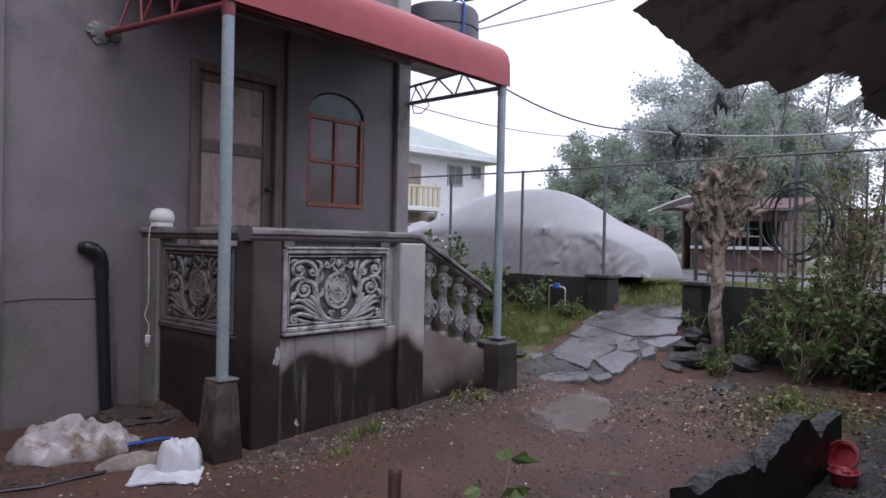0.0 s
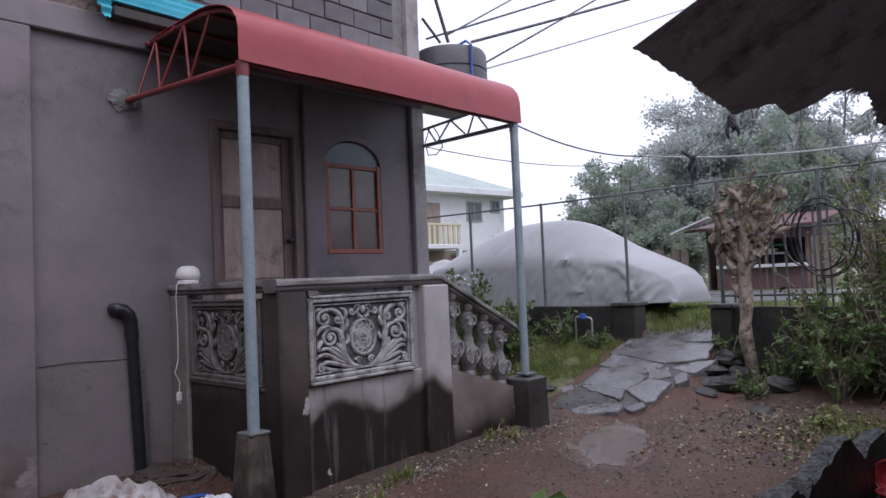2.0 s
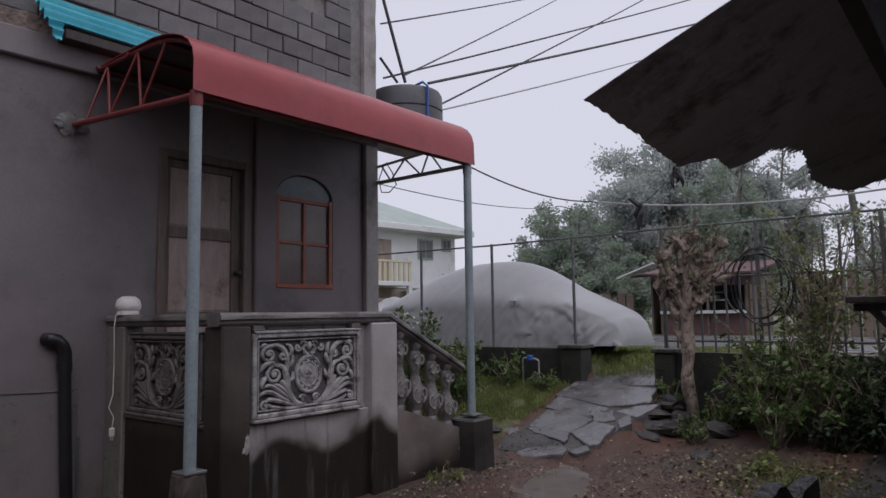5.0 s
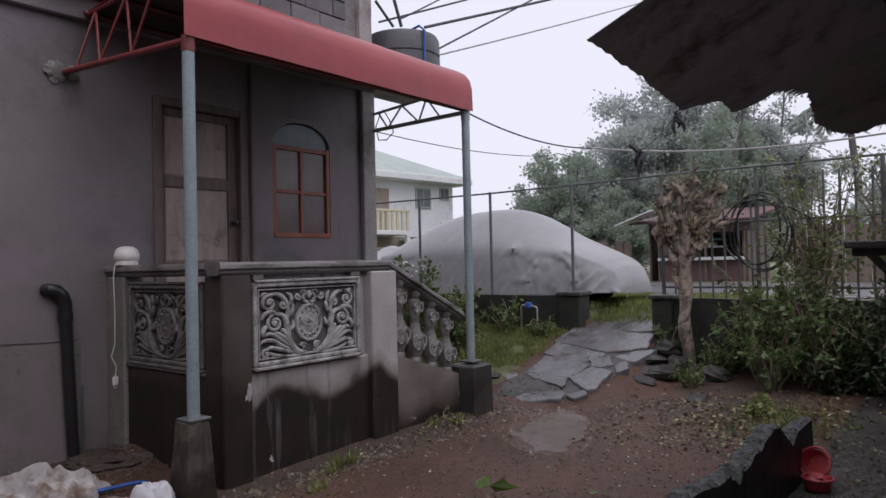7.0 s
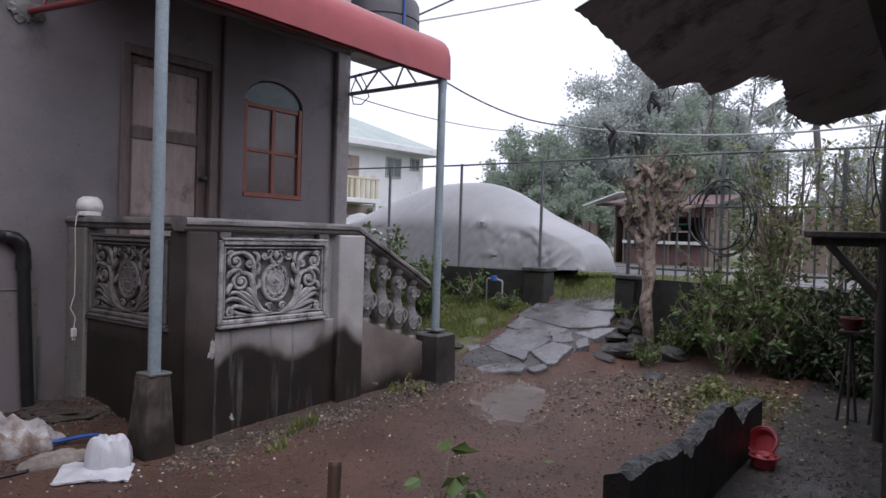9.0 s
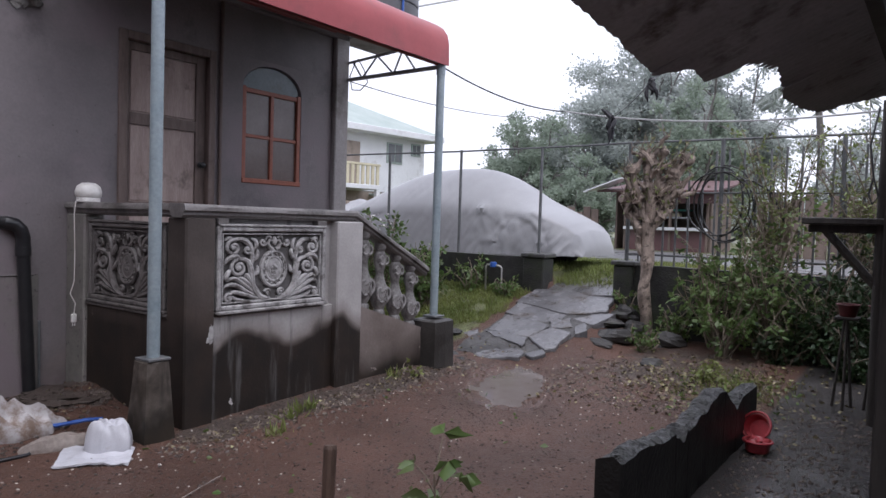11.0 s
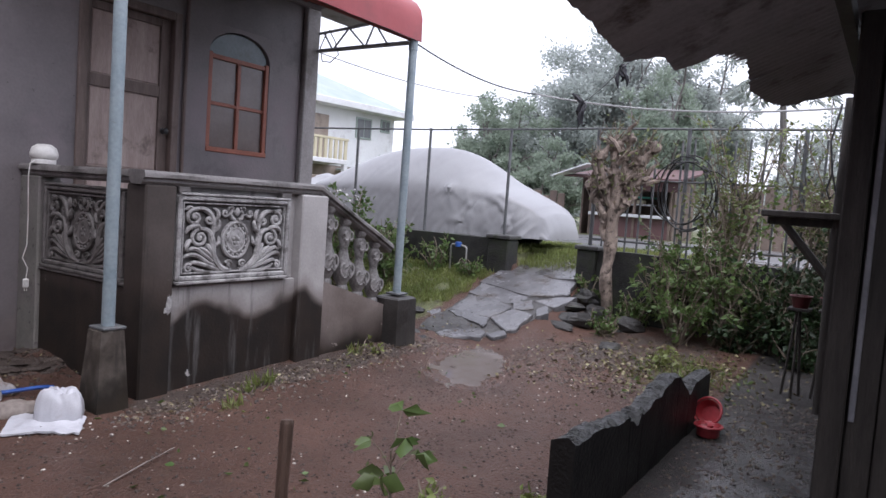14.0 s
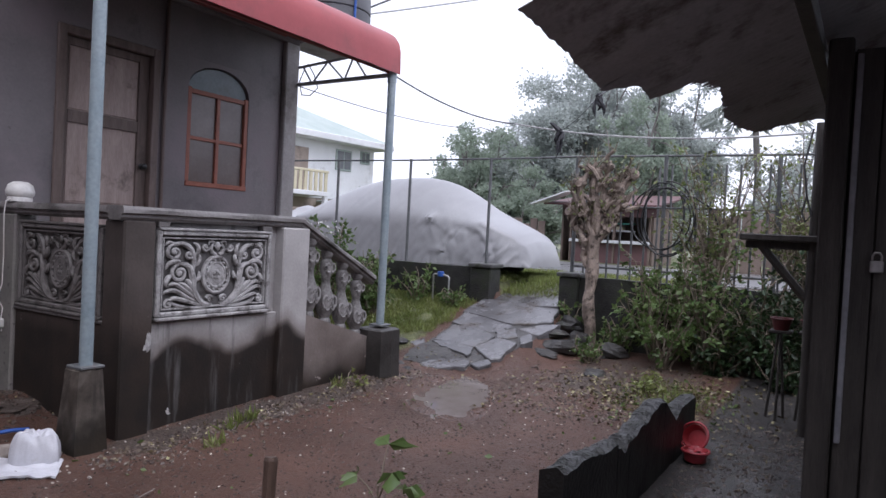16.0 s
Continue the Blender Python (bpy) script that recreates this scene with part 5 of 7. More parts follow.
for i in range(26):
    y = 3.18 - 0.155 * i
    if abs(y - 2.18) < 0.04 or abs(y - 0.9) < 0.04:
        continue
    bpart("bar", [(XF + 0.01, y, 1.0), (XF + 0.01 + random.uniform(-0.01, 0.01), y + random.uniform(-0.015, 0.015), ZT - random.choice((0.12, 0.14, 0.4, 0.55)))], 0.013, n=6)

# black hose coiled on the bars
coil = Geo()
random.seed(5)
pts = []
for k in range(4):
    cy, cz, ry, rz = 2.11 + random.uniform(-0.10, 0.10), 1.80 + random.uniform(-0.05, 0.05), 0.34 + random.uniform(-0.10, 0.04), 0.42 + random.uniform(-0.05, 0.04)
    for a in np.linspace(0, 2 * math.pi, 26, endpoint=False):
        pts.append((XF - 0.05 - 0.018 * k + 0.01 * math.sin(a * 2), cy + ry * math.cos(a + 1.5), cz + rz * math.sin(a + 1.5)))
coil.tube(pts, 0.010, 6)
coil.tube([(XF - 0.05, 2.0, 2.12), (XF - 0.06, 1.8, 2.08), (XF - 0.08, 1.6, 1.95), (XF - 0.08, 1.45, 1.6)], 0.013, 6)
lone("hose", coil, M_HOSE, "black garden hose coiled over the barred fence", "hose", smooth=True)

# ---------- covered car ----------
car = thing("car", (10.0, 6.50, 0.85), "saloon car under a wrinkled silver-grey cover behind the fence", "car")
top_prof = [(-2.28, 0.52), (-2.25, 0.62), (-2.18, 0.70), (-2.02, 0.78), (-1.85, 0.85), (-1.65, 0.93), (-1.42, 1.06), (-1.15, 1.24), (-0.82, 1.41), (-0.50, 1.51), (-0.15, 1.56), (0.25, 1.57), (0.65, 1.545), (1.05, 1.49), (1.45, 1.40), (1.80, 1.25), (2.10, 1.10), (2.35, 0.99), (2.50, 0.88), (2.55, 0.45)]
def prof_at(s):
    for (a, za), (b, zb) in zip(top_prof, top_prof[1:]):
        if a <= s <= b:
            t = (s - a) / (b - a)
            return za + (zb - za) * t
    return 0.4
rows = []
NS, NC = 200, 90
for i in range(NS + 1):
    s = -2.28 + 4.83 * i / NS
    zt = sum(prof_at(max(-2.28, min(2.55, s + d))) for d in (-0.1, -0.05, 0, 0.05, 0.1)) / 5
    end = min(1.0, (s + 2.28) / 0.5, (2.55 - s) / 0.5)
    hw = 0.86 * (0.72 + 0.28 * math.sqrt(max(0.0, end)))
    roof = max(0.0, zt - 0.95) / 0.6
    row = []
    for j in range(NC + 1):
        u = -1 + 2 * j / NC
        au = abs(u)
        zb = 0.17 + 0.05 * noise.noise(Vector((s * 1.5, u, 4))) + 0.04 * (1 - smooth(-2.2, -1.75, s))
        # from the hem up the side, over the shoulder and across the top
        if au > 0.55:
            t = (1 - au) / 0.45
            x = hw * (0.90 + 0.17 * (1 - t) + 0.02 * math.sin(t * 3))
            z = zb + (min(zt, 0.95) * 0.86 - zb) * t
        else:
            t = (0.55 - au) / 0.55
            x = 0.90 * hw * ((1 - t) ** (1.0 + 0.25 * roof)) * (1 - 0.16 * roof * t) + 0.02 * t * (1 - t)
            zs = min(zt, 0.95) * 0.86
            z = zs + (zt - zs) * (math.sin(t * math.pi / 2) ** (0.75))
        x = math.copysign(x, u) if au > 1e-6 else 0
        side = smooth(0.35, 0.75, au)
        crease = 0.022 * (0.35 - abs(noise.noise(Vector((s * 2.6 + z * 2.2, z * 1.5 - s, 3))))) * smooth(0.2, 0.6, au) + 0.007 * (0.3 - abs(noise.noise(Vector((s * 6 - z * 4, z * 5, 6)))))
        fold = crease + 0.018 * noise.noise(Vector((s * 1.6, z * 1.2 + s * 0.5, u * 2))) + 0.004 * noise.noise(Vector((s * 8 + z * 5, z * 2, u)))
        drape = side * (0.022 * abs(noise.noise(Vector((s * 5.0 + z * 1.6, z * 0.5, 9)))) ** 0.8 - 0.010)
        hoop = side * 0.028 * (math.exp(-((math.hypot(s + 1.40, z - 0.36) - 0.40) / 0.045) ** 2) + math.exp(-((math.hypot(s - 1.40, z - 0.36) - 0.40) / 0.045) ** 2)) * (z > 0.36)
        pleat = side * 0.03 * max(0.0, math.sin((s * 1.0 + (0.55 - z) * (s + 1.1) * 0.9) * 26)) * math.exp(-((s + 1.9) / 0.35) ** 2) * (1 - smooth(0.35, 0.75, z)) if z < 0.75 else 0.0
        hem = side * 0.02 * math.sin(s * 21 + 3 * noise.noise(Vector((s * 2, 0, 0)))) * (1 - smooth(0.15, 0.45, z)) if z < 0.45 else 0.0
        arch = 0.05 * math.exp(-((s + 1.40) / 0.34) ** 2 - ((z - 0.45) / 0.33) ** 2) + 0.05 * math.exp(-((s - 1.40) / 0.34) ** 2 - ((z - 0.45) / 0.33) ** 2)
        mirror = 0.15 * math.exp(-((s + 0.66) / 0.10) ** 2 - ((z - 0.88) / 0.065) ** 2) * (1 + 0.5 * math.sin(s * 60 + z * 40))
        fan = side * 0.020 * max(0.0, math.sin(9 * math.atan2(z - 0.30, s + 1.40))) ** 2 * math.exp(-((math.hypot(s + 1.40, z - 0.36) - 0.46) / 0.16) ** 2)
        strain = fan + side * 0.016 * max(0.0, math.sin(11 * (math.atan2(z - 0.86, s + 0.62) + 0.15 * noise.noise(Vector((s * 3, z * 3, 2)))))) * math.exp(-math.hypot(s + 0.62, z - 0.86) / 0.42)
        x += math.copysign(strain + fold + drape + hoop + pleat + hem - arch * side * 0.6 + mirror * side, u)
        row.append((x, s * 0.96, z + fold * 0.5 * (1 - side)))
    rows.append(row)
def tuck(row, d):
    """The cover drawn round the car's end and down to the hem."""
    out = []
    for f in np.linspace(0.15, 1, 6):
        a = f * math.pi / 2
        out.append([(x * (1 - 0.12 * f), s + d * 0.10 * math.sin(a), 0.2 + (z - 0.2) * (1 - f) + 0.02 * noise.noise(Vector((x * 5, f * 3, 1)))) for x, s, z in row])
    return out
rows = tuck(rows[0], -1)[::-1] + rows + tuck(rows[-1], 1)
part("cover", Geo().sheet(rows, 0.006), M_COVER, car, "wrinkled silver-grey fabric cover", smooth=True)
tyre = Geo().lathe([(0.17, -0.09), (0.29, -0.095), (0.315, -0.06), (0.32, 0), (0.315, 0.06), (0.29, 0.095), (0.17, 0.09)], 24, (0, 0, 0), Matrix.Rotation(radians(90), 3, "Y")).mesh("tyre", M_TYRE, True)
rim = Geo().lathe([(0.0, -0.06), (0.05, -0.07), (0.15, -0.05), (0.17, -0.085), (0.17, 0.085), (0.0, 0.05)], 20, (0, 0, 0), Matrix.Rotation(radians(90), 3, "Y")).mesh("rim", M_STEEL, True)
for sx in (-0.68, 0.68):
    for sy in (-1.34, 1.34):
        wob = part("tyre", tyre, None, car)
        wob.matrix_basis = Matrix.Translation((sx, sy, 0.315))
        part("rim", rim, None, wob)
part("underbody", Geo().box((-0.6, -1.75, 0.2), (0.6, 2.2, 0.4), 0.05), M_TYRE, car)
part("tie_string", Geo().tube([(-0.84, -1.15, 0.62), (-0.87, -1.25, 0.4), (-0.87, -1.4, 0.2)], 0.012, 6), M_PALEWIRE, car)

# second, paler covered heap behind the tail
lone("covered_heap", Geo().blob((11.2, 10.1, 1.15), (0.9, 0.8, 0.72), 24, 14, 0.25, 2.5, 2), M_COVER, "pale grey tarpaulin heaped behind the car", "tarpaulin", smooth=True)

# ---------- shed on the near side: torn roof, boards, post, shelf ----------
def sheet_edge(x):
    """The torn eave, in y, along x."""
    pts = ((2.05, 0.99), (2.6, 1.02), (3.15, 1.075), (3.23, 1.01), (3.32, 0.945), (3.60, 0.97), (3.66, 0.80), (3.82, 0.735), (3.95, 0.715), (4.3, 0.76), (4.65, 0.805), (5.1, 0.79), (5.45, 0.74), (5.7, 0.61), (6.08, 0.36), (6.7, 0.30), (7.3, 0.30))
    for (a, ya), (b, yb) in zip(pts, pts[1:]):
        if a <= x <= b:
            return ya + (yb - ya) * (x - a) / (b - a)
    return pts[-1][1]
def roof_z(x, y):
    return 2.25 + 0.42 * (1 - y)
roof = thing("shed_roof", (2.065, 0.985, 2.222), "old torn corrugated roof sheets with ragged drooping eave", "roof", kind="structure")
RO = Vector((2.1, 1.0, 2.25))
spans = ((2.10, 3.20), (3.13, 3.645), (3.60, 4.55), (4.45, 5.6), (5.5, 6.45), (6.35, 7.3))
for k, (xa, xb) in enumerate(spans):
    grid = []
    n = int((xb - xa) / 0.016)
    for i in range(n + 1):
        x = xa + (xb - xa) * i / n
        ye = sheet_edge(x) + (0.018 * noise.noise(Vector((x * 16, k, 0))) if x > 3.64 else 0.008 * noise.noise(Vector((x * 9, k, 0))))
        if 3.66 < x < 4.0:
            ye += 0.05 * abs(math.sin(x * 55))
        col = []
        for t in np.linspace(0, 1, 12):
            y = ye + (-3.2 - ye) * (t ** 1.6)
            col.append(Vector((x, y, roof_z(x, y) + 0.0025 * math.sin(x * 2 * math.pi / 0.076) + 0.006 * k + 0.012 * noise.noise(Vector((x * 2, y * 2, k))) - 0.02 * math.exp(-((y - ye) / 0.12) ** 2) * (k % 2))) - RO)
        grid.append(col)
    part("roof_sheet", Geo().sheet(grid, 0.002), M_SHEET, roof, smooth=True)
for y in (0.25, -0.8, -2.0):
    part("purlin", Geo().box(Vector((2.25, y - 0.03, roof_z(0, y) - 0.115)) - RO, Vector((7.2, y + 0.03, roof_z(0, y) - 0.035)) - RO, 0.004), M_TIMBER, roof)
SX = 3.8
shed_wall = lone("wall_shed", Geo().box((SX + 0.03, -3.2, -0.05), (SX + 0.06, 0.09, 2.45)), M_TIMBER, "dark timber shed wall of upright boards", "wall", "structure")
lone("wall_shed_back", Geo().box((SX, -3.3, -0.05), (7.2, -3.2, 4.0)).box((7.14, -3.2, -0.05), (7.2, 0.1, 2.5)), M_TIMBER, "dark shed back wall", "wall", "structure")
lone("shed_post", Geo().box((SX - 0.05, 0.085, -0.05), (SX + 0.07, 0.19, 2.50), 0.01), M_TIMBER, "black weathered timber corner post of the shed", "post")
random.seed(21)
yb = 0.083
while yb > -2.0:
    bw = random.uniform(0.11, 0.17)
    d = random.uniform(0, 0.012)
    part("board", Geo().box((SX - 0.0 - d, yb - bw, -0.03), (SX + 0.028, yb - 0.006, 2.45), 0.004), M_TIMBER, shed_wall)
    yb -= bw
lone("metal_strip", Geo().box((SX - 0.052, 0.045, 0.62), (SX - 0.020, 0.07, 2.42), 0.004), M_STRIP, "pale grey metal strip fixed upright on the shed post", "strip")
lock = thing("padlock", (SX - 0.03, -0.055, 1.475), "small brass-grey padlock hanging on the shed boards", "padlock")
part("lock_body", Geo().box((-0.014, -0.028, -0.055), (0.014, 0.028, 0.0), 0.005), M_STEEL, lock)
part("shackle", Geo().tube([(0, -0.018, 0), (0, -0.018, 0.022), (0, -0.009, 0.036), (0, 0.009, 0.036), (0, 0.018, 0.022), (0, 0.018, 0)], 0.005, 7), M_STEEL, lock, smooth=True)
lone("shed_post", Geo().tube([(6.45, 0.36, -0.05), (6.44, 0.37, 1.2), (6.46, 0.36, 2.55)], 0.045, 10), M_TIMBER, "black round timber post under the eave", "post", smooth=True)
shelf = thing("wall_shelf", (6.45, 0.30, 1.545), "black timber bracket shelf on the eave post", "shelf")
part("shelf_board", Geo().box((-0.12, 0.02, 0.03), (0.12, 0.62, 0.085), 0.008), M_TIMBER, shelf)
part("shelf_arm", Geo().box((-0.035, 0.04, -0.035), (0.035, 0.58, 0.028), 0.006), M_TIMBER, shelf)
part("brace", Geo().tube([(0, 0.03, -0.52), (0, 0.46, -0.01)], 0.036, 6), M_TIMBER, shelf)
lone("hanging_wire", Geo().tube([(6.42, 0.42, 2.50), (6.40, 0.47, 2.2), (6.42, 0.44, 1.95), (6.40, 0.40, 1.80), (6.41, 0.44, 1.74), (6.43, 0.47, 1.82), (6.42, 0.44, 1.95)], 0.008, 6), M_WIRE, "dark wire loop hanging beside the eave post", "wire", smooth=True)

# ---------- broken block wall ----------
low = thing("low_wall", (3.0, 1.2, 0.0), "low broken concrete-block wall, wet and mossy, its sides coloured dark for shade", "wall")
def lump(x, a):
    return 0.026 * noise.noise(Vector((x * 19, a, 8))) + 0.012 * noise.noise(Vector((x * 45, a, 3)))
def course(x0, x1, tops, name):
    g = Geo()
    n = max(2, int((x1 - x0) / 0.01))
    rows = []
    for i in range(n + 1):
        x = x0 + (x1 - x0) * i / n
        zt = tops(x)
        w = 0.064
        y = 1.125 - (x - 2.85) * 0.004
        k = lambda a: 0.006 * noise.noise(Vector((x * 5, a, 2)))
        rows.append([(x - 3, y - w + k(1) - 1.2, -0.08), (x - 3, y - w + k(3) - 1.2, zt * 0.5), (x - 3, y - w + k(5) - 1.2, zt - 0.012), (x - 3, y - w * 0.5 - 1.2, zt + k(7) + lump(x, 1)), (x - 3, y + 0.8 * w * 0.3 - 1.2, zt + 1.4 * k(9) + lump(x, 4)), (x - 3, y + 0.8 * w + k(11) - 1.2, zt - 0.015), (x - 3, y + 0.8 * w - 1.2, -0.08)])
    m = len(rows[0])
    g.v = [p for r in rows for p in r]
    for i in range(n):
        for j in range(m):
            j2 = (j + 1) % m
            g.f.append((i * m + j, i * m + j2, (i + 1) * m + j2, (i + 1) * m + j))
    g.f += [tuple(range(m)), tuple(range(n * m, n * m + m))[::-1]]
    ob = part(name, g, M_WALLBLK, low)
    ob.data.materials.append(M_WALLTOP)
    # upward faces take the paler material: light and shade put into the colour
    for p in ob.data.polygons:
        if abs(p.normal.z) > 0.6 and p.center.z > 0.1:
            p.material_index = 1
    return ob
jag = lambda x, a, f: a * noise.noise(Vector((x * f, 3.3, 0)))
course(2.93, 3.72, lambda x: 0.47 - 0.035 * smooth(3.2, 3.7, x) + jag(x, 0.03, 9), "block")
course(3.726, 3.92, lambda x: 0.415 - 0.055 * smooth(3.74, 3.82, x) + 0.045 * smooth(3.84, 3.92, x) + jag(x, 0.03, 14), "block")
course(3.926, 4.68, lambda x: 0.41 + 0.085 * smooth(4.0, 4.6, x) + jag(x, 0.022, 9), "block")
course(4.685, 5.0, lambda x: 0.485 - 0.55 * (x - 4.685), "block")
course(5.006, 5.62, lambda x: 0.30 + 0.06 * smooth(5.02, 5.2, x) + jag(x, 0.006, 6), "block")
def chunk(name, x, y, z, s, seed, material, label, cat, group=""):
    ob = lone(name, Geo().blob((0, 0, 0), (s[0], s[1], s[2]), 14, 9, 0.42, 1.5, seed), material, label, cat, group=group)
    ob.matrix_basis = pose(x, y, z, 0, 0, seed * 47)
    return ob

# ---------- red basins ----------
def basin(name, r0, r1, h, label):
    t = thing(name, (0, 0, 0), label, "basin", "red basins")
    part("bowl", Geo().lathe([(0.0, 0.0), (r0, 0.0), (r0 + 0.008, 0.01), (r1 - 0.012, h - 0.01), (r1 - 0.016, h - 0.01), (r0 - 0.006, 0.012), (0.0, 0.010)], 28), M_BASIN, t, smooth=True)
    part("rim", Geo().tube([(r1 * math.cos(a), r1 * math.sin(a), h - 0.006) for a in np.linspace(0, 2 * math.pi, 33)], 0.009, 7, caps=False), M_BASIN, t, smooth=True)
    return t
b1 = basin("basin", 0.068, 0.09, 0.08, "small round red plastic basin standing on wet concrete")
b1.matrix_basis = pose(5.10, 0.93, 0.005)
b2 = basin("basin", 0.070, 0.100, 0.078, "round red plastic basin tilted against the block wall")
b2.matrix_basis = pose(5.29, 0.955, 0.112, -12, -62, 0)
lone("red_cloth", Geo().blob((5.10, 0.93, 0.075), (0.066, 0.066, 0.022), 16, 8, 0.8, 4, 4), M_BASIN, "wet red cloth crumpled in the basin", "cloth", smooth=True)
for i, (x, y) in enumerate(((6.8, 0.60), (6.85, 0.37))):
    st = Geo().tube([(x - 0.08, y, -0.02), (x - 0.02, y, 0.78)], 0.012, 6).tube([(x + 0.08, y - 0.05, -0.02), (x + 0.02, y, 0.78)], 0.012, 6).tube([(x, y + 0.09, -0.02), (x, y + 0.02, 0.78)], 0.012, 6).box((x - 0.09, y - 0.09, 0.78), (x + 0.09, y + 0.09, 0.805), 0.004)
    lone("wooden_stand", st, M_TIMBER, "dark wooden stand in the shade of the shrubs", "stand", group="pot stands")
    pt = thing("flower_pot", (x, y, 0.805), "red plastic pot, coloured dark for shade, on a dark stand", "pot", "red pots")
    part("pot_body", Geo().lathe([(0.06, 0), (0.085, 0.10), (0.08, 0.10), (0.055, 0.01), (0, 0.01)], 18), M_POT, pt, smooth=True)
    part("rim", Geo().tube([(0.086 * math.cos(a), 0.086 * math.sin(a), 0.10) for a in np.linspace(0, 2 * math.pi, 21)], 0.009, 6, caps=False), M_POT, pt, smooth=True)

# ---------- sacks and litter by the wall ----------
def heap_cloth(name, at, size, seed, material, label, category, turn=0, square=2.0, steep=2.5, fold=1.0, ragged=0.16, crisp=False):
    """Cloth heaped on the ground: a rounded or boxy footprint, creased over, its hem tucked under."""
    q = Vector((seed * 3.1, seed * 1.7, 0))
    seg, rings = (40, 13) if crisp else (120, 48)
    g = Geo()
    for i in range(rings + 1):
        r = i / rings
        for k in range(seg):
            a = 2 * math.pi * (k + (0.5 * (i % 2) + 0.3 * noise.noise(Vector((k * 1.7, i * 2.3, seed)))) * crisp * (i < rings)) / seg
            c, s = math.cos(a), math.sin(a)
            rim = (abs(c) ** square + abs(s) ** square) ** (-1 / square) * (1 + ragged * noise.noise(Vector((c * 1.6, s * 1.6, 5)) + q) + ragged * 0.5 * (0.3 - abs(noise.noise(Vector((c * 4, s * 4, 8)) + q))))
            u, v = r * rim * c, r * rim * s
            body = (1 - r ** steep) ** 0.55
            p = Vector((u * 1.5, v * 1.5, 0)) + q
            warp = Vector((noise.noise(p * 1.1 + Vector((9, 0, 0))), noise.noise(p * 1.1 + Vector((0, 9, 0))), 0)) * 0.6
            crease = 0.8 * (0.26 - abs(noise.noise(Vector((u * 0.8, v * 2.1, 1)) + warp + q))) + 0.5 * (0.26 - abs(noise.noise(Vector((u * 2.3 + v * 1.2, v * 0.8, 4)) + warp + q)))
            h = body * (0.92 + 0.25 * noise.noise(p * 0.9) + fold * crease)
            pull = 1 + 0.10 * fold * noise.noise(Vector((u * 2, v * 2, 3)) + q) * r
            g.v.append((u * size[0] * pull, v * size[1] * pull, size[2] * h))
    n0 = len(g.v)
    for k in range(seg):
        x, y, z = g.v[rings * seg + k]
        g.v.append((x * 0.96, y * 0.96, -0.02))
    for i in range(rings + 1):
        for k in range(seg):
            k2 = (k + 1) % seg
            g.f.append((i * seg + k, (i + 1) * seg + k, (i + 1) * seg + k2, i * seg + k2))
    tri = []
    for f in g.f:
        tri += [(f[0], f[1], f[2]), (f[0], f[2], f[3])] if (f[0] + f[1]) % 2 else [(f[0], f[1], f[3]), (f[1], f[2], f[3])]
    g.f = tri
    ob = lone(name, g, material, label, category, smooth=not crisp)
    ob.matrix_basis = pose(at[0], at[1], at[2], 0, 0, turn)
    return ob
heap_cloth("plastic_sack", (1.93, 4.90, height(1.93, 4.90) - 0.01), (0.36, 0.24, 0.17), 2, M_SACK, "crumpled muddy white woven sack lying by the wall", "sack", -22, 2.4, 3.0, 1.55, 0.30)
heap_cloth("plastic_sack", (2.31, 4.13, height(2.31, 4.13) + 0.012), (0.132, 0.102, 0.16), 12, M_SACKCLEAN, "folded white woven sack standing by the footing", "sack", -38, 4.5, 6.0, 0.5, 0.12)
# a flattened sack: four corners on the mud, creased between them
c00, c10, c11, c01 = (1.93, 4.05), (2.25, 3.80), (2.41, 4.01), (2.15, 4.35)
spread = []
for i in range(41):
    f = i / 40
    row = []
    for k in range(41):
        e = k / 40
        x = (c00[0] * (1 - f) + c10[0] * f) * (1 - e) + (c01[0] * (1 - f) + c11[0] * f) * e + 0.012 * noise.noise(Vector((f * 5, e * 5, 1)))
        y = (c00[1] * (1 - f) + c10[1] * f) * (1 - e) + (c01[1] * (1 - f) + c11[1] * f) * e + 0.012 * noise.noise(Vector((f * 5, e * 5, 6)))
        z = height(x, y) + 0.014 + 0.026 * (0.28 - abs(noise.noise(Vector((f * 3.2, e * 1.6, 2))))) + 0.016 * (0.28 - abs(noise.noise(Vector((f * 3, e * 7, 5)))))
        row.append((x, y, z))
    spread.append(row)
lone("plastic_sack", Geo().sheet(spread, 0.012), M_SACKCLEAN, "flat white woven sack spread on the mud", "sack", smooth=True)
heap_cloth("muddy_rag", (2.12, 4.38, height(2.12, 4.38)), (0.21, 0.07, 0.075), 7, M_CLOTH, "muddy rolled rag between the sacks", "rag", -14, 2.2, 2.5, 0.8)
lone("black_pipe", Geo().tube([(x, y, height(x, y) + 0.008) for x, y in ((0.9, 4.62), (1.2, 4.54), (1.42, 4.46), (1.6, 4.39), (1.77, 4.38), (1.93, 4.36), (2.01, 4.42))], 0.012, 9), M_HOSE, "black plastic pipe lying on the mud by the sacks", "pipe", smooth=True)
lone("blue_hose", Geo().tube([(2.10, 4.74, 0.07), (2.27, 4.71, 0.06), (2.44, 4.66, 0.07), (2.54, 4.64, 0.06)], 0.014, 8), M_BLUE, "short blue plastic hose beside the sacks", "hose", smooth=True)
lone("soil_heap", Geo().blob((2.72, 5.36, 0.055), (0.46, 0.36, 0.085), 72, 44, 0.22, 6.0, 6), M_DIRT, "dark heap of soil and rubbish at the wall foot", "soil heap", kind="structure", smooth=True)
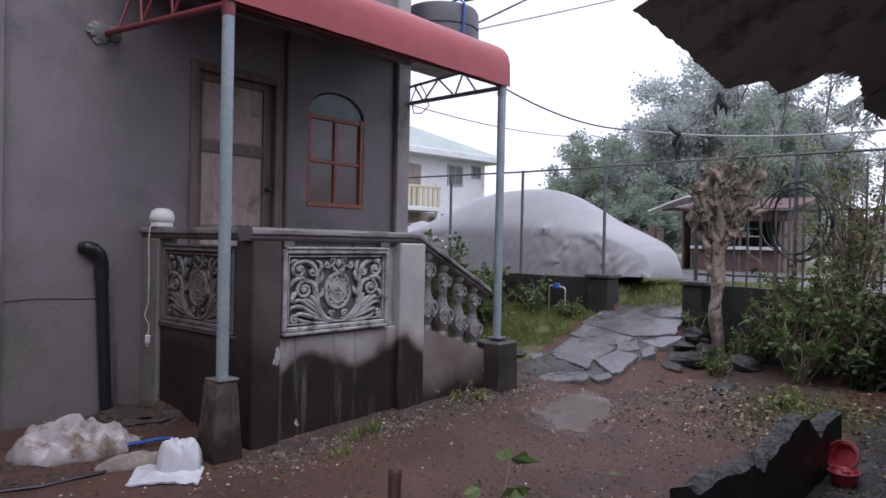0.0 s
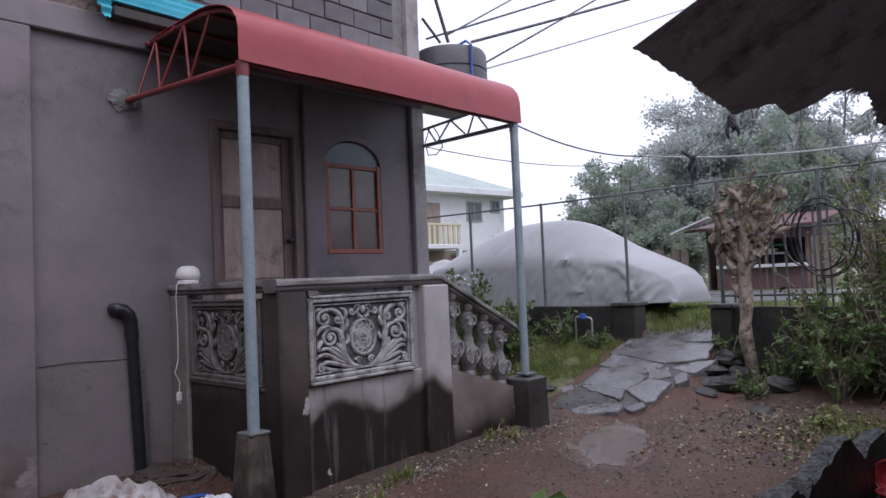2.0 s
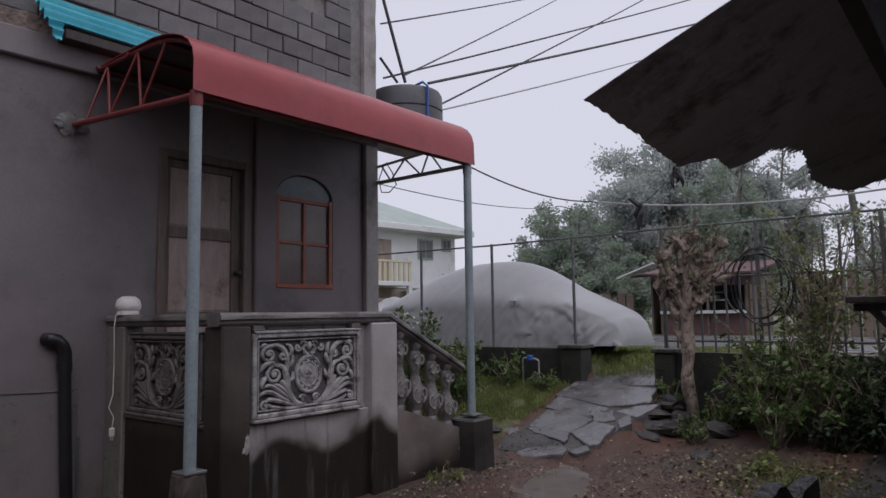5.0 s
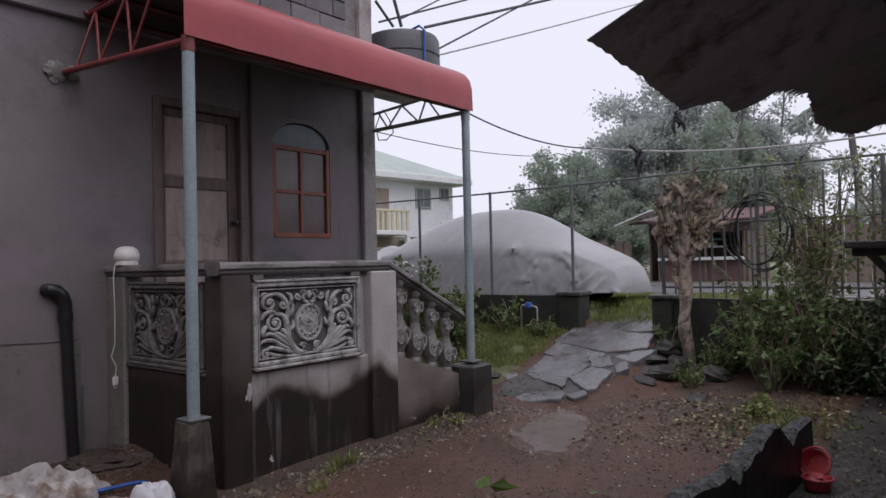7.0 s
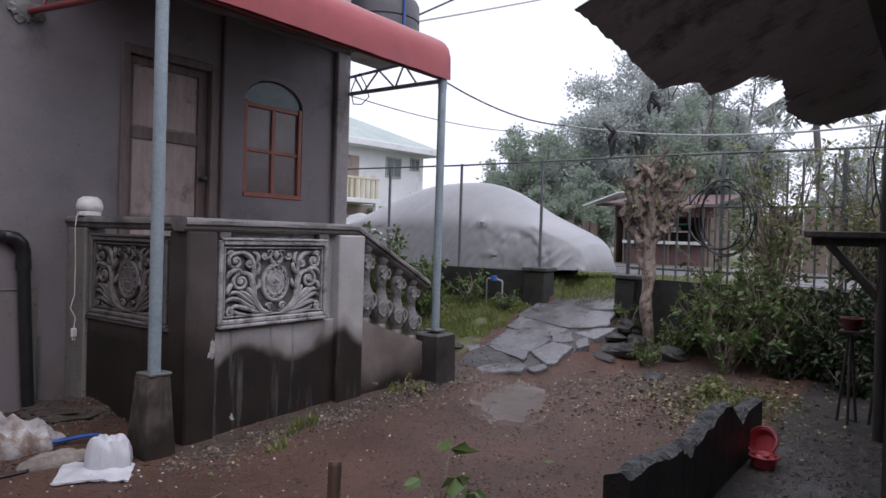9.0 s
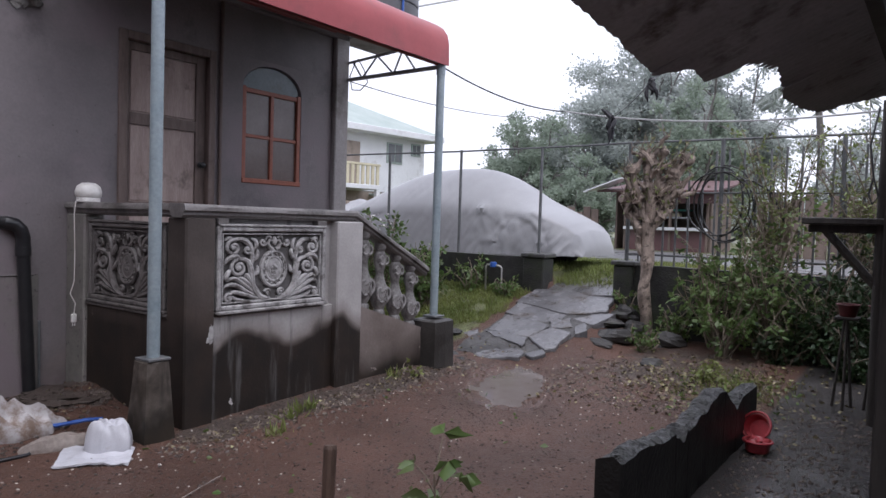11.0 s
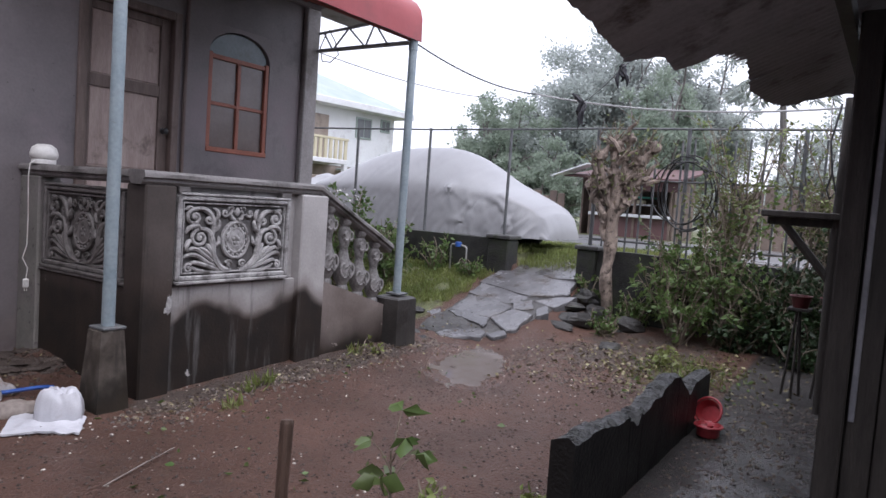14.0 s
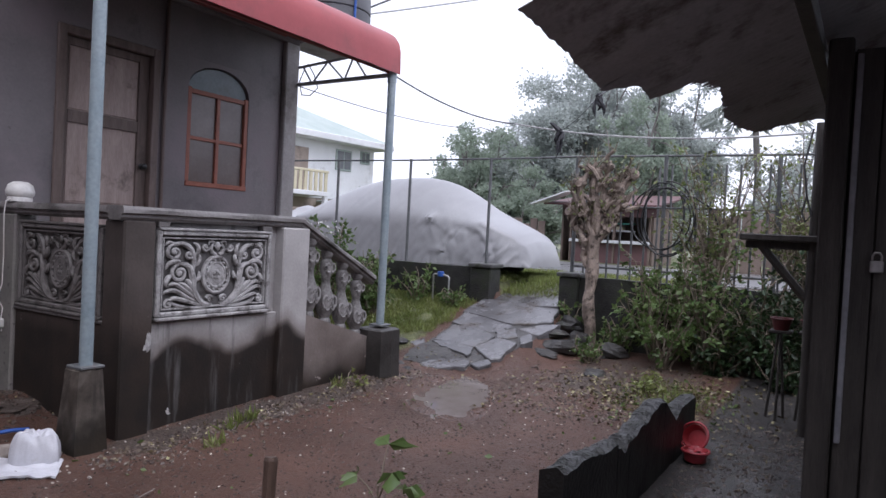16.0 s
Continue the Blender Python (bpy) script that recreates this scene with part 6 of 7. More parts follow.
lone("stick", Geo().tube([(1.94, 3.04, 0.015), (2.23, 3.14, 0.022), (2.48, 3.24, 0.015)], 0.004, 6), M_CLOTH, "thin dry stick lying on the mud", "stick")

# ---------- wooden stake ----------
lone("wooden_stake", Geo().tube([(2.15, 2.06, -0.1), (2.17, 2.08, 0.2), (2.20, 2.10, 0.49), (2.202, 2.102, 0.505)], [0.026, 0.028, 0.03, 0.026], 9), M_STAKE, "rough wet wooden stake driven into the mud", "stake")

# ---------- wires, rags, tank ----------
def cable(a, b, sag, r, material, label, n=18):
    a, b = Vector(a), Vector(b)
    pts = [a + (b - a) * t - Vector((0, 0, sag * 4 * t * (1 - t))) for t in np.linspace(0, 1, n)]
    return lone("cable", Geo().tube(pts, r, 5), material, label, "cable", group="overhead cables", smooth=True)
cable((5.66, 4.15, 3.07), (8.3, 4.05, 2.98), 0.10, 0.009, M_WIRE, "dark cable sagging from the awning pole")
cable((8.3, 4.05, 2.98), (8.0, -1.0, 2.90), 0.24, 0.011, M_PALEWIRE, "pale cable sagging over the fence")
cable((5.98, 7.0, 3.55), (14, 8.1, 3.95), 0.15, 0.008, M_WIRE, "dark cable running to the street")
cable((6.42, 6.04, 5.34), (22.61, 10.41, 13.41), 0.05, 0.012, M_WIRE, "thin dark service cable running up over the street")
cable((6.67, 5.86, 4.67), (22.5, 10.52, 13.63), 0.05, 0.012, M_WIRE, "thin dark service cable running up over the street")
cable((6.36, 5.94, 4.57), (20.05, 4.63, 10.66), 0.05, 0.014, M_WIRE, "dark service cable from the house corner")
cable((6.87, 5.62, 4.56), (20.21, 4.41, 9.93), 0.05, 0.02, M_WIRE, "thick dark service cable from the tank")
cable((6.94, 5.59, 4.24), (22.02, 6.49, 12.57), 0.05, 0.014, M_WIRE, "dark service cable running up from the tank")
cable((6.95, 5.6, 4.19), (19.22, 5.82, 8.97), 0.05, 0.012, M_PALEWIRE, "pale thin cable running from the tank")
cable((6.27, 5.96, 5.92), (6.61, 5.79, 4.54), 0.0, 0.022, M_WIRE, "dark pipe slanting from the house corner to the tank")
cable((6.31, 5.95, 4.83), (6.55, 5.87, 4.54), 0.0, 0.018, M_WIRE, "short dark pipe from the wall to the tank")
lone("looped_wire", Geo().tube([(5.93, 5.5, 3.33), (5.95, 5.42, 3.2), (5.94, 5.35, 3.05), (5.93, 5.45, 2.97), (5.95, 5.6, 2.99), (5.96, 5.65, 3.15), (5.95, 5.55, 3.32)], 0.007, 5), M_WIRE, "loose loop of wire on the awning bracket", "wire", smooth=True)
knot_a, knot_b = Vector((6.456, 2.633, 2.558)), Vector((5.293, 1.839, 2.631))
cable((3.24, 1.06, 2.215), knot_b, 0.0, 0.004, M_WIRE, "thin dark line from the torn eave")
cable(knot_b, knot_a, 0.03, 0.004, M_WIRE, "thin dark line between the rags")
cable(knot_a, (XF, 3.33, 2.59), 0.03, 0.004, M_WIRE, "thin dark line to the fence rail")
def rag(at, L, seed, label):
    g = Geo()
    for k in range(5):
        o = Vector((0.03 * math.sin(k * 2.1 + seed), 0.045 * math.cos(k * 1.7 + seed), 0))
        pts = [Vector(at) + o * t + Vector((0.02 * math.sin(t * 5 + k), 0.02 * math.cos(t * 4 + k + seed), -L * t * (0.7 + 0.3 * math.sin(k * 3 + seed)))) for t in np.linspace(0, 1, 8)]
        g.tube(pts, [0.008, 0.014, 0.018, 0.013, 0.017, 0.014, 0.009, 0.003], 6)
    g.blob(at, (0.02, 0.028, 0.022), 10, 6, 0.4, 4, seed)
    return lone("black_rag", g, M_RAG, label, "rag", group="hanging rags", smooth=True)
rag(knot_a, 0.27, 1, "black plastic rag knotted on the line")
rag(knot_b, 0.19, 4, "black plastic rag twisted round the line")
lone("black_rag", Geo().tube([knot_a + Vector((0.03, 0.12, 0.09)), knot_a + Vector((0.01, 0.07, 0.06)), knot_a], [0.008, 0.022, 0.03], 6), M_RAG, "loose end of a black rag on the line", "rag", group="hanging rags")

lone("tank_platform", Geo().box((5.97, 5.40, 3.74), (7.22, 6.36, 3.84), 0.01), M_COLUMN, "concrete bracket slab carrying the water tank", "platform", "structure")
tank = thing("water_tank", (6.71, 5.87, 3.84), "dark grey plastic water tank beside the house corner", "tank")
part("tank_body", Geo().lathe([(0.46, 0.0), (0.48, 0.02), (0.48, 0.14), (0.465, 0.155), (0.48, 0.17), (0.48, 0.30), (0.465, 0.315), (0.48, 0.33), (0.475, 0.52), (0.45, 0.57), (0, 0.58)], 36), M_TANK, tank, smooth=True)
part("tank_lid", Geo().lathe([(0.19, 0.58), (0.19, 0.60), (0.12, 0.61), (0, 0.61)], 20), M_TANK, tank, smooth=True)
part("inlet_pipe", Geo().tube([(-0.13, -0.47, 0.05), (-0.13, -0.48, 0.56), (-0.13, -0.4, 0.63), (-0.07, -0.13, 0.62)], 0.016, 8), M_BLUE, tank, "blue inlet pipe", smooth=True)

# water tap with blue fitting
tap = thing("water_meter", (XF - 0.35, 5.15, height(XF - 0.35, 5.15)), "water meter with blue cap on bent steel pipes", "water meter")
part("riser", Geo().tube([(0, 0.12, -0.1), (0, 0.12, 0.38), (0, 0.10, 0.40), (0, -0.02, 0.40)], 0.013, 7), M_STEEL, tap, smooth=True)
part("riser", Geo().tube([(0, -0.14, -0.1), (0, -0.14, 0.36), (0, -0.12, 0.38), (0, -0.02, 0.40)], 0.013, 7), M_STEEL, tap, smooth=True)
part("meter_body", Geo().lathe([(0.045, 0), (0.05, 0.05), (0.042, 0.07), (0, 0.072)], 14, (0, 0, 0.37)), M_BLUE, tap, "blue meter cap", smooth=True)

# ---------- pruned tree stump by the fence ----------
tree = thing("pruned_tree", (8.42, 2.9, height(8.42, 2.9)), "pollarded tree with peeling tan bark and knotted stubs", "tree")
random.seed(3)
def limb(a, b, r0, r1, wob, seed, n=9):
    a, b = Vector(a), Vector(b)
    pts = [a + (b - a) * t + Vector((noise.noise(Vector((t * 3, seed, 0))), noise.noise(Vector((t * 3, seed, 5))), 0.3 * noise.noise(Vector((t * 3, seed, 9))))) * wob * math.sin(t * math.pi * 0.9 + 0.2) for t in np.linspace(0, 1, n)]
    rs = [(r0 + (r1 - r0) * t) * (1 + 0.22 * noise.noise(Vector((t * 6, seed, 2)))) for t in np.linspace(0, 1, n)]
    return pts, rs
tg = Geo()
tr_pts, tr_rs = limb((0, 0, -0.2), (0.0, 0.03, 1.45), 0.068, 0.080, 0.09, 1, 22)
tr_rs = [r * (1 + 0.16 * noise.noise(Vector((k * 1.3, 4, 4)))) for k, r in enumerate(tr_rs)]
tg.tube(tr_pts, tr_rs, 12)
part("trunk", tg, M_BARK, tree, smooth=True)
lg = [((0, 0.03, 1.00), (0.02, 0.34, 1.75), 0.065, 0.045), ((0, 0.03, 1.3), (-0.03, 0.02, 2.22), 0.085, 0.05), ((0, 0.02, 1.15), (0.03, -0.24, 2.05), 0.07, 0.05), ((0, 0.02, 1.25), (-0.1, 0.20, 2.10), 0.065, 0.045),
      ((0.0, 0.0, 1.4), (0.1, -0.40, 2.22), 0.055, 0.04), ((0.0, 0.0, 1.35), (-0.05, -0.12, 2.30), 0.05, 0.035), ((0.0, 0.03, 1.2), (0.08, 0.13, 2.28), 0.05, 0.035)]
ends = []
for i, (a, b, r0, r1) in enumerate(lg):
    p, r = limb(a, b, r0 * 0.78, r1 * 0.8, 0.13, i + 4)
    g = Geo().tube(p, r, 9)
    for k in range(9):
        q = p[3 + k % 6] + Vector((random.uniform(-0.06, 0.06), random.uniform(-0.08, 0.08), random.uniform(-0.05, 0.05)))
        e = q + Vector((random.uniform(-0.10, 0.10), random.uniform(-0.16, 0.16), random.uniform(0.03, 0.2)))
        g.tube([q, (q + e) / 2 + Vector((0, random.uniform(-0.03, 0.03), 0.02)), e], [0.032, 0.026, 0.022], 6)
        ends.append(e)
    g.blob(p[-1], (0.07, 0.08, 0.07), 10, 7, 0.6, 3, i)
    ends.append(p[-1])
    part("limb", g, M_BARK, tree, smooth=True)
tw = Geo()
for e in ends:
    for k in range(3):
        d = Vector((random.uniform(-0.5, 0.5), random.uniform(-0.7, 0.7), random.uniform(0.4, 1.0))).normalized() * random.uniform(0.08, 0.26)
        tw.tube([e, e + d * 0.5 + Vector((0, random.uniform(-0.02, 0.02), 0)), e + d], [0.008, 0.006, 0.003], 4)
tagged(part("twig_spray", tw, M_TWIG, tree), kind="stuff")
rng = np.random.default_rng(8)
E_ = np.array([tuple(e) for e in ends])
pt = E_[rng.integers(0, len(E_), 260)] + rng.normal(0, 0.09, (260, 3)) + [0, 0, 0.08]
foliage("leaves", pt, rng.normal(0, 1, (260, 3)) + [0, 0, 0.3], 0.06, M_LEAFPALE, tree, seed=9)

# ---------- shrubs ----------
def shrub(name, at, radii, n, size, material, label, stems=14, seed=1, hollow=0.35, twig=M_TWIG, cat="shrub", lean=(0, 0, 0), kind=""):
    rng = np.random.default_rng(seed)
    t = thing(name, at, label, cat, "shrubs by the fence" if cat == "shrub" else "", kind)
    st = Geo()
    P, D = [], []
    for k in range(stems):
        a, el = rng.uniform(0, 2 * math.pi), rng.uniform(0.15, 1.0)
        tip = Vector((math.cos(a) * radii[0] * (1 - el * 0.4), math.sin(a) * radii[1] * (1 - el * 0.4), radii[2] * (0.35 + 0.75 * el))) * rng.uniform(0.7, 1.12) + Vector(lean) * el
        root = Vector((rng.normal(0, 0.08) * radii[0], rng.normal(0, 0.1) * radii[1], -0.05))
        ctl = root + (tip - root) * 0.5 + Vector((rng.normal(0, 0.08), rng.normal(0, 0.08), 0.12 * radii[2]))
        pts = [root * (1 - f) ** 2 + ctl * 2 * f * (1 - f) + tip * f * f for f in np.linspace(0, 1, 9)]
        st.tube(pts, list(np.linspace(0.013, 0.004, 9)), 5)
        for j in range(int(n / stems / 6) + 1):
            f = rng.uniform(hollow, 1.0)
            i0 = min(7, int(f * 8))
            c = pts[i0] + (pts[i0 + 1] - pts[i0]) * (f * 8 - i0)
            tw = Vector(rng.normal(0, 1, 3)).normalized() * rng.uniform(0.08, 0.24) * max(radii)
            e = c + tw
            st.tube([c, (c + e) / 2 + Vector((0, 0, 0.02)), e], [0.005, 0.004, 0.002], 3, caps=False)
            for m in range(6):
                ff = rng.uniform(0.3, 1.05)
                P.append(tuple(c + tw * ff + Vector(rng.normal(0, 0.02, 3))))
                dd = tw.normalized() * 0.6 + Vector(rng.normal(0, 0.6, 3)) + Vector((0, 0, 0.1))
                D.append(tuple(dd))
    tagged(part("branchwork", st, twig, t), kind="stuff")
    tagged(foliage("leaves", P, D, size, material, t, seed=seed + 50, width=0.55), kind="stuff")
    return t
shrub("shrub", (8.42, 2.05, 0.12), (0.42, 0.50, 1.20), 950, 0.075, M_LEAF, "green leafy shrub spilling in front of the mossy wall", 30, 1, 0.35)
shrub("shrub", (8.30, 1.50, 0.10), (0.48, 0.50, 1.45), 1050, 0.075, M_LEAF, "green leafy shrub with bare twigs by the wall", 30, 2, 0.35)
shrub("shrub", (8.05, 1.90, 0.10), (0.34, 0.42, 0.75), 420, 0.075, M_LEAF, "young green shrub with pale stems", 16, 21, 0.35)
shrub("shrub", (8.35, 1.0, 0.08), (0.5, 0.6, 1.35), 1300, 0.075, M_LEAFSHADE, "dense shrub by the eave, its leaves coloured dark for shade", 24, 3, 0.15)
shrub("shrub", (8.2, 0.45, 0.08), (0.55, 0.6, 1.25), 1500, 0.075, M_LEAFSHADE, "dense shrub by the eave, its leaves coloured dark for shade", 24, 4, 0.15)
shrub("shrub", (8.35, -0.3, 0.08), (0.75, 0.8, 1.5), 1700, 0.08, M_LEAFSHADE, "dense shrub by the eave, its leaves coloured dark for shade", 18, 5, 0.1)
shrub("shrub", (8.5, 2.55, 0.14), (0.22, 0.25, 0.5), 230, 0.07, M_LEAF, "low green shrub at the foot of the pruned tree", 12, 6, 0.2)
shrub("shrub", (7.85, 2.72, 0.12), (0.22, 0.22, 0.28), 130, 0.065, M_LEAF, "low weeds among the rubble beside the path", 10, 16, 0.2)
shrub("shrub", (8.5, 3.2, 0.25), (0.18, 0.2, 0.5), 180, 0.07, M_LEAF, "green weeds growing against the gate pier", 9, 22, 0.2)
shrub("shrub", (8.15, 1.35, 0.06), (0.35, 0.5, 0.5), 600, 0.075, M_LEAFSHADE, "low weeds under the shrubs, coloured dark for shade", 16, 18, 0.05)
shrub("shrub", (7.85, 0.6, 0.05), (0.4, 0.45, 0.6), 700, 0.075, M_LEAFSHADE, "low weeds under the shrubs, coloured dark for shade", 14, 19, 0.05)
# climbers on the barred fence
shrub("vine", (8.75, 1.55, 1.0), (0.25, 0.75, 1.55), 1500, 0.055, M_LEAFPALE, "thin yellow-green vines climbing the barred fence", 26, 7, 0.2, cat="vine")
shrub("vine", (8.75, 0.6, 1.0), (0.25, 0.85, 1.75), 1900, 0.055, M_LEAFPALE, "thin yellow-green vines climbing the barred fence", 28, 8, 0.2, cat="vine")
shrub("vine", (8.75, -0.5, 1.0), (0.3, 0.9, 1.9), 1600, 0.055, M_LEAFPALE, "thin yellow-green vines climbing the barred fence", 24, 9, 0.2, cat="vine")
# flowering bush beside the stair
fl = shrub("flower_bush", (7.3, 6.35, 0.3), (0.5, 0.5, 1.35), 1700, 0.08, M_LEAF, "green bush with small white flowers beside the stair", 18, 12, 0.3, cat="bush")
rng = np.random.default_rng(4)
tagged(foliage("flowers", rng.uniform(-1, 1, (60, 3)) * [0.26, 0.32, 0.16] + [0, 0, 1.12], rng.normal(0, 1, (60, 3)), 0.035, M_FLOWER, fl, 0.9, 3), kind="stuff")
shrub("flower_bush", (7.7, 5.75, 0.3), (0.35, 0.4, 0.85), 800, 0.08, M_LEAF, "green bush at the foot of the retaining wall", 14, 13, 0.3, cat="bush")
for i, (x, y, h, nn) in enumerate(((8.35, 6.5, 0.7, 500), (8.45, 5.6, 0.45, 350), (8.4, 4.9, 0.3, 200))):
    shrub("weed", (x, y, height(x, y)), (0.3, 0.4, h), nn, 0.07, M_LEAF, "tall weeds against the retaining wall", 10, 30 + i, 0.1, cat="weed")
# small plants in the mud
for i, (x, y, h, nn) in enumerate(((5.15, 3.98, 0.09, 40), (7.0, 1.85, 0.16, 220), (6.6, 1.45, 0.13, 160), (3.15, 1.35, 0.10, 50), (2.85, 1.75, 0.12, 30))):
    shrub("weed", (x, y, height(x, y)), (h * 1.3, h * 1.3, h), nn, 0.05, M_GRASS, "small green weed growing in the wet mud", 7, 40 + i, 0.2, cat="weed")
sap = thing("sapling", (2.28, 1.58, 0.0), "young plant with lobed green leaves in the mud", "sapling")
rng = np.random.default_rng(77)
sg, P, D = Geo(), [], []
for k in range(9):
    a = k * 2.4
    b = Vector((0, 0, 0.12 + 0.045 * k))
    e = b + Vector((math.cos(a) * 0.10, math.sin(a) * 0.10, 0.06 + 0.01 * k))
    sg.tube([b, (b + e) / 2 + Vector((0, 0, 0.02)), e], [0.004, 0.003, 0.002], 5)
    for m in range(5):
        P.append(tuple(e))
        t = a + (m - 2) * 0.65
        D.append((math.cos(t), math.sin(t), -0.15))
sg.tube([(0, 0, -0.05), (0.01, 0.0, 0.2), (0.0, 0.01, 0.48)], [0.008, 0.007, 0.004], 6)
part("stem", sg, M_TWIG, sap)
foliage("leaves", P, D, 0.10, M_LEAF, sap, 0.62, 5, spread=0.12)

# ---------- stone path ----------
path = thing("path", (0, 0, 0), "broken wet grey concrete slabs climbing to the gate", "path", kind="structure")
slabs = (((6.60, 4.56), (6.97, 4.18), (6.78, 3.72), (6.62, 3.67), (6.40, 4.09)),
         ((7.12, 4.37), (7.19, 4.15), (7.07, 3.83), (6.90, 3.79), (6.99, 4.10)),
         ((7.13, 3.80), (7.41, 3.69), (7.38, 3.41), (6.97, 3.43), (6.91, 3.50)),
         ((7.68, 4.43), (7.59, 3.97), (7.46, 3.75), (7.13, 3.85), (7.22, 4.40)),
         ((7.64, 3.82), (7.81, 3.63), (7.60, 3.52), (7.48, 3.71)),
         ((8.09, 4.49), (7.95, 3.77), (7.72, 3.69), (7.65, 3.95), (7.73, 4.46)),
         ((8.62, 4.50), (8.66, 3.46), (8.19, 3.37), (7.99, 3.76), (8.14, 4.51)),
         ((9.40, 4.55), (9.35, 3.55), (8.88, 3.48), (8.69, 3.48), (8.65, 4.50)))
frag = (((7.87, 3.62), (8.13, 3.36), (8.20, 3.22), (7.82, 3.32)), ((7.42, 3.38), (7.58, 3.48), (7.72, 3.40), (7.55, 3.28)), ((6.72, 3.62), (6.86, 3.50), (6.80, 3.42), (6.66, 3.50)), ((7.02, 4.66), (7.16, 4.55), (7.06, 4.46), (6.95, 4.52)))
def between(pts, x):
    for (xa, ya), (xb, yb) in zip(pts, pts[1:]):
        if xa <= x <= xb:
            return ya + (yb - ya) * (x - xa) / (xb - xa)
    return pts[-1][1]
edge_l = ((6.5, 4.40), (6.8, 4.50), (7.15, 4.45), (8.1, 4.52), (8.75, 4.5))
edge_r = ((6.5, 3.80), (6.68, 3.66), (7.0, 3.46), (7.5, 3.36), (8.2, 3.32), (8.75, 3.46))
bed = []
for x in np.arange(6.5, 8.74, 0.04):
    ya = between(edge_r, x) + 0.03 * noise.noise(Vector((x * 9, 0, 0)))
    yb = between(edge_l, x) + 0.03 * noise.noise(Vector((x * 9, 7, 0)))
    bed.append([(x, y, height(x, y) + 0.006 + 0.012 * noise.noise(Vector((x * 16, y * 16, 0)))) for y in np.linspace(ya, yb, 28)])
part("bed", Geo().sheet(bed, 0.05), M_STONE, path, "black wet rubble bed between the slabs")
for i, poly in enumerate(slabs + frag):
    fine = []
    mx, my = sum(p[0] for p in poly) / len(poly), sum(p[1] for p in poly) / len(poly)
    poly = tuple((mx + (x - mx) * 1.13, my + (y - my) * 1.09) for x, y in poly)
    for (xa, ya), (xb, yb) in zip(poly, poly[1:] + poly[:1]):
        for t in (0, 0.12, 0.25, 0.37, 0.5, 0.62, 0.75, 0.87):
            x, y = xa + (xb - xa) * t, ya + (yb - ya) * t
            fine.append((x + 0.035 * noise.noise(Vector((x * 6, y * 6, i))) + 0.012 * noise.noise(Vector((x * 22, y * 22, i))), y + 0.035 * noise.noise(Vector((x * 6, y * 6, i + 9))) + 0.012 * noise.noise(Vector((x * 22, y * 22, i + 9)))))
    cx = sum(p[0] for p in fine) / len(fine)
    tilt = random.uniform(-0.05, 0.05)
    base = height(cx, 3.95) + random.uniform(-0.012, 0.012)
    sl = 0.26 if i else 0.16
    top = lambda x, y: base + 0.022 + (x - cx) * sl + tilt * (y - 4)
    part("slab", Geo().slab(fine, lambda x, y: top(x, y) - 0.10, top, 0.01), M_SLAB, path)
for i, (x, y, z, s) in enumerate(((7.62, 3.22, 0.13, (0.20, 0.12, 0.07)), (7.95, 3.10, 0.19, (0.26, 0.13, 0.10)), (8.25, 2.98, 0.24, (0.24, 0.15, 0.13)), (8.45, 3.20, 0.40, (0.18, 0.16, 0.12)), (8.1, 3.24, 0.33, (0.20, 0.12, 0.05)),
                                  (7.35, 2.45, 0.05, (0.16, 0.10, 0.06)), (6.3, 4.30, 0.02, (0.10, 0.08, 0.06)), (6.15, 4.1, 0.02, (0.07, 0.06, 0.05)), (8.3, 2.62, 0.14, (0.24, 0.16, 0.11)), (7.28, 3.26, 0.08, (0.09, 0.06, 0.04)), (7.0, 4.75, 0.16, (0.12, 0.08, 0.04)), (6.95, 5.3, 0.16, (0.2, 0.1, 0.04)))):
    chunk("rubble_stone", x, y, z, s, i + 2, M_STONE, "dark wet rubble stone beside the path", "stone", "rubble stones")

# ---------- loose stuff on the ground ----------
def scatter(name, spots, size, material, label, cat, seed, flat=0.55):
    rng = np.random.default_rng(seed)
    g = Geo()
    for x, y in spots:
        s = size * rng.uniform(0.4, 1.5)
        R = Matrix.Rotation(rng.uniform(0, 6.3), 3, "Z") @ Matrix.Rotation(rng.normal(0, 0.3), 3, "X")
        v = [R @ Vector((a * s * rng.uniform(0.6, 1.1), b * s * rng.uniform(0.5, 1.0), c * s * flat * rng.uniform(0.6, 1.1))) for a, b, c in ((-1, -0.6, -0.5), (0.3, -1, -0.5), (1, 0.2, -0.5), (-0.2, 1, -0.5), (-0.6, -0.3, 0.6), (0.5, -0.3, 0.7), (0.1, 0.6, 0.55))]
        z = height(x, y) + s * flat * 0.3
        g.add([p + Vector((x, y, z)) for p in v], [(0, 1, 5, 4), (1, 2, 5), (2, 3, 6, 5), (3, 0, 4, 6), (4, 5, 6), (0, 3, 2, 1)])
    return lone(name, g, material, label, cat, "stuff")
rng = np.random.default_rng(31)
near_porch = [(x, 4.0 - abs(rng.normal(0, 0.19)) + 0.03 * (x - 4)) for x in rng.uniform(2.5, 6.2, 1150)]
scatter("gravel", near_porch, 0.018, M_GRAVEL, "grey gravel along the foot of the porch", "gravel", 1)
scatter("gravel", [(rng.uniform(5.6, 7.4), rng.uniform(1.2, 3.1)) for _ in range(900)], 0.018, M_GRAVEL, "dark gravel on the mud by the shrubs", "gravel", 2)
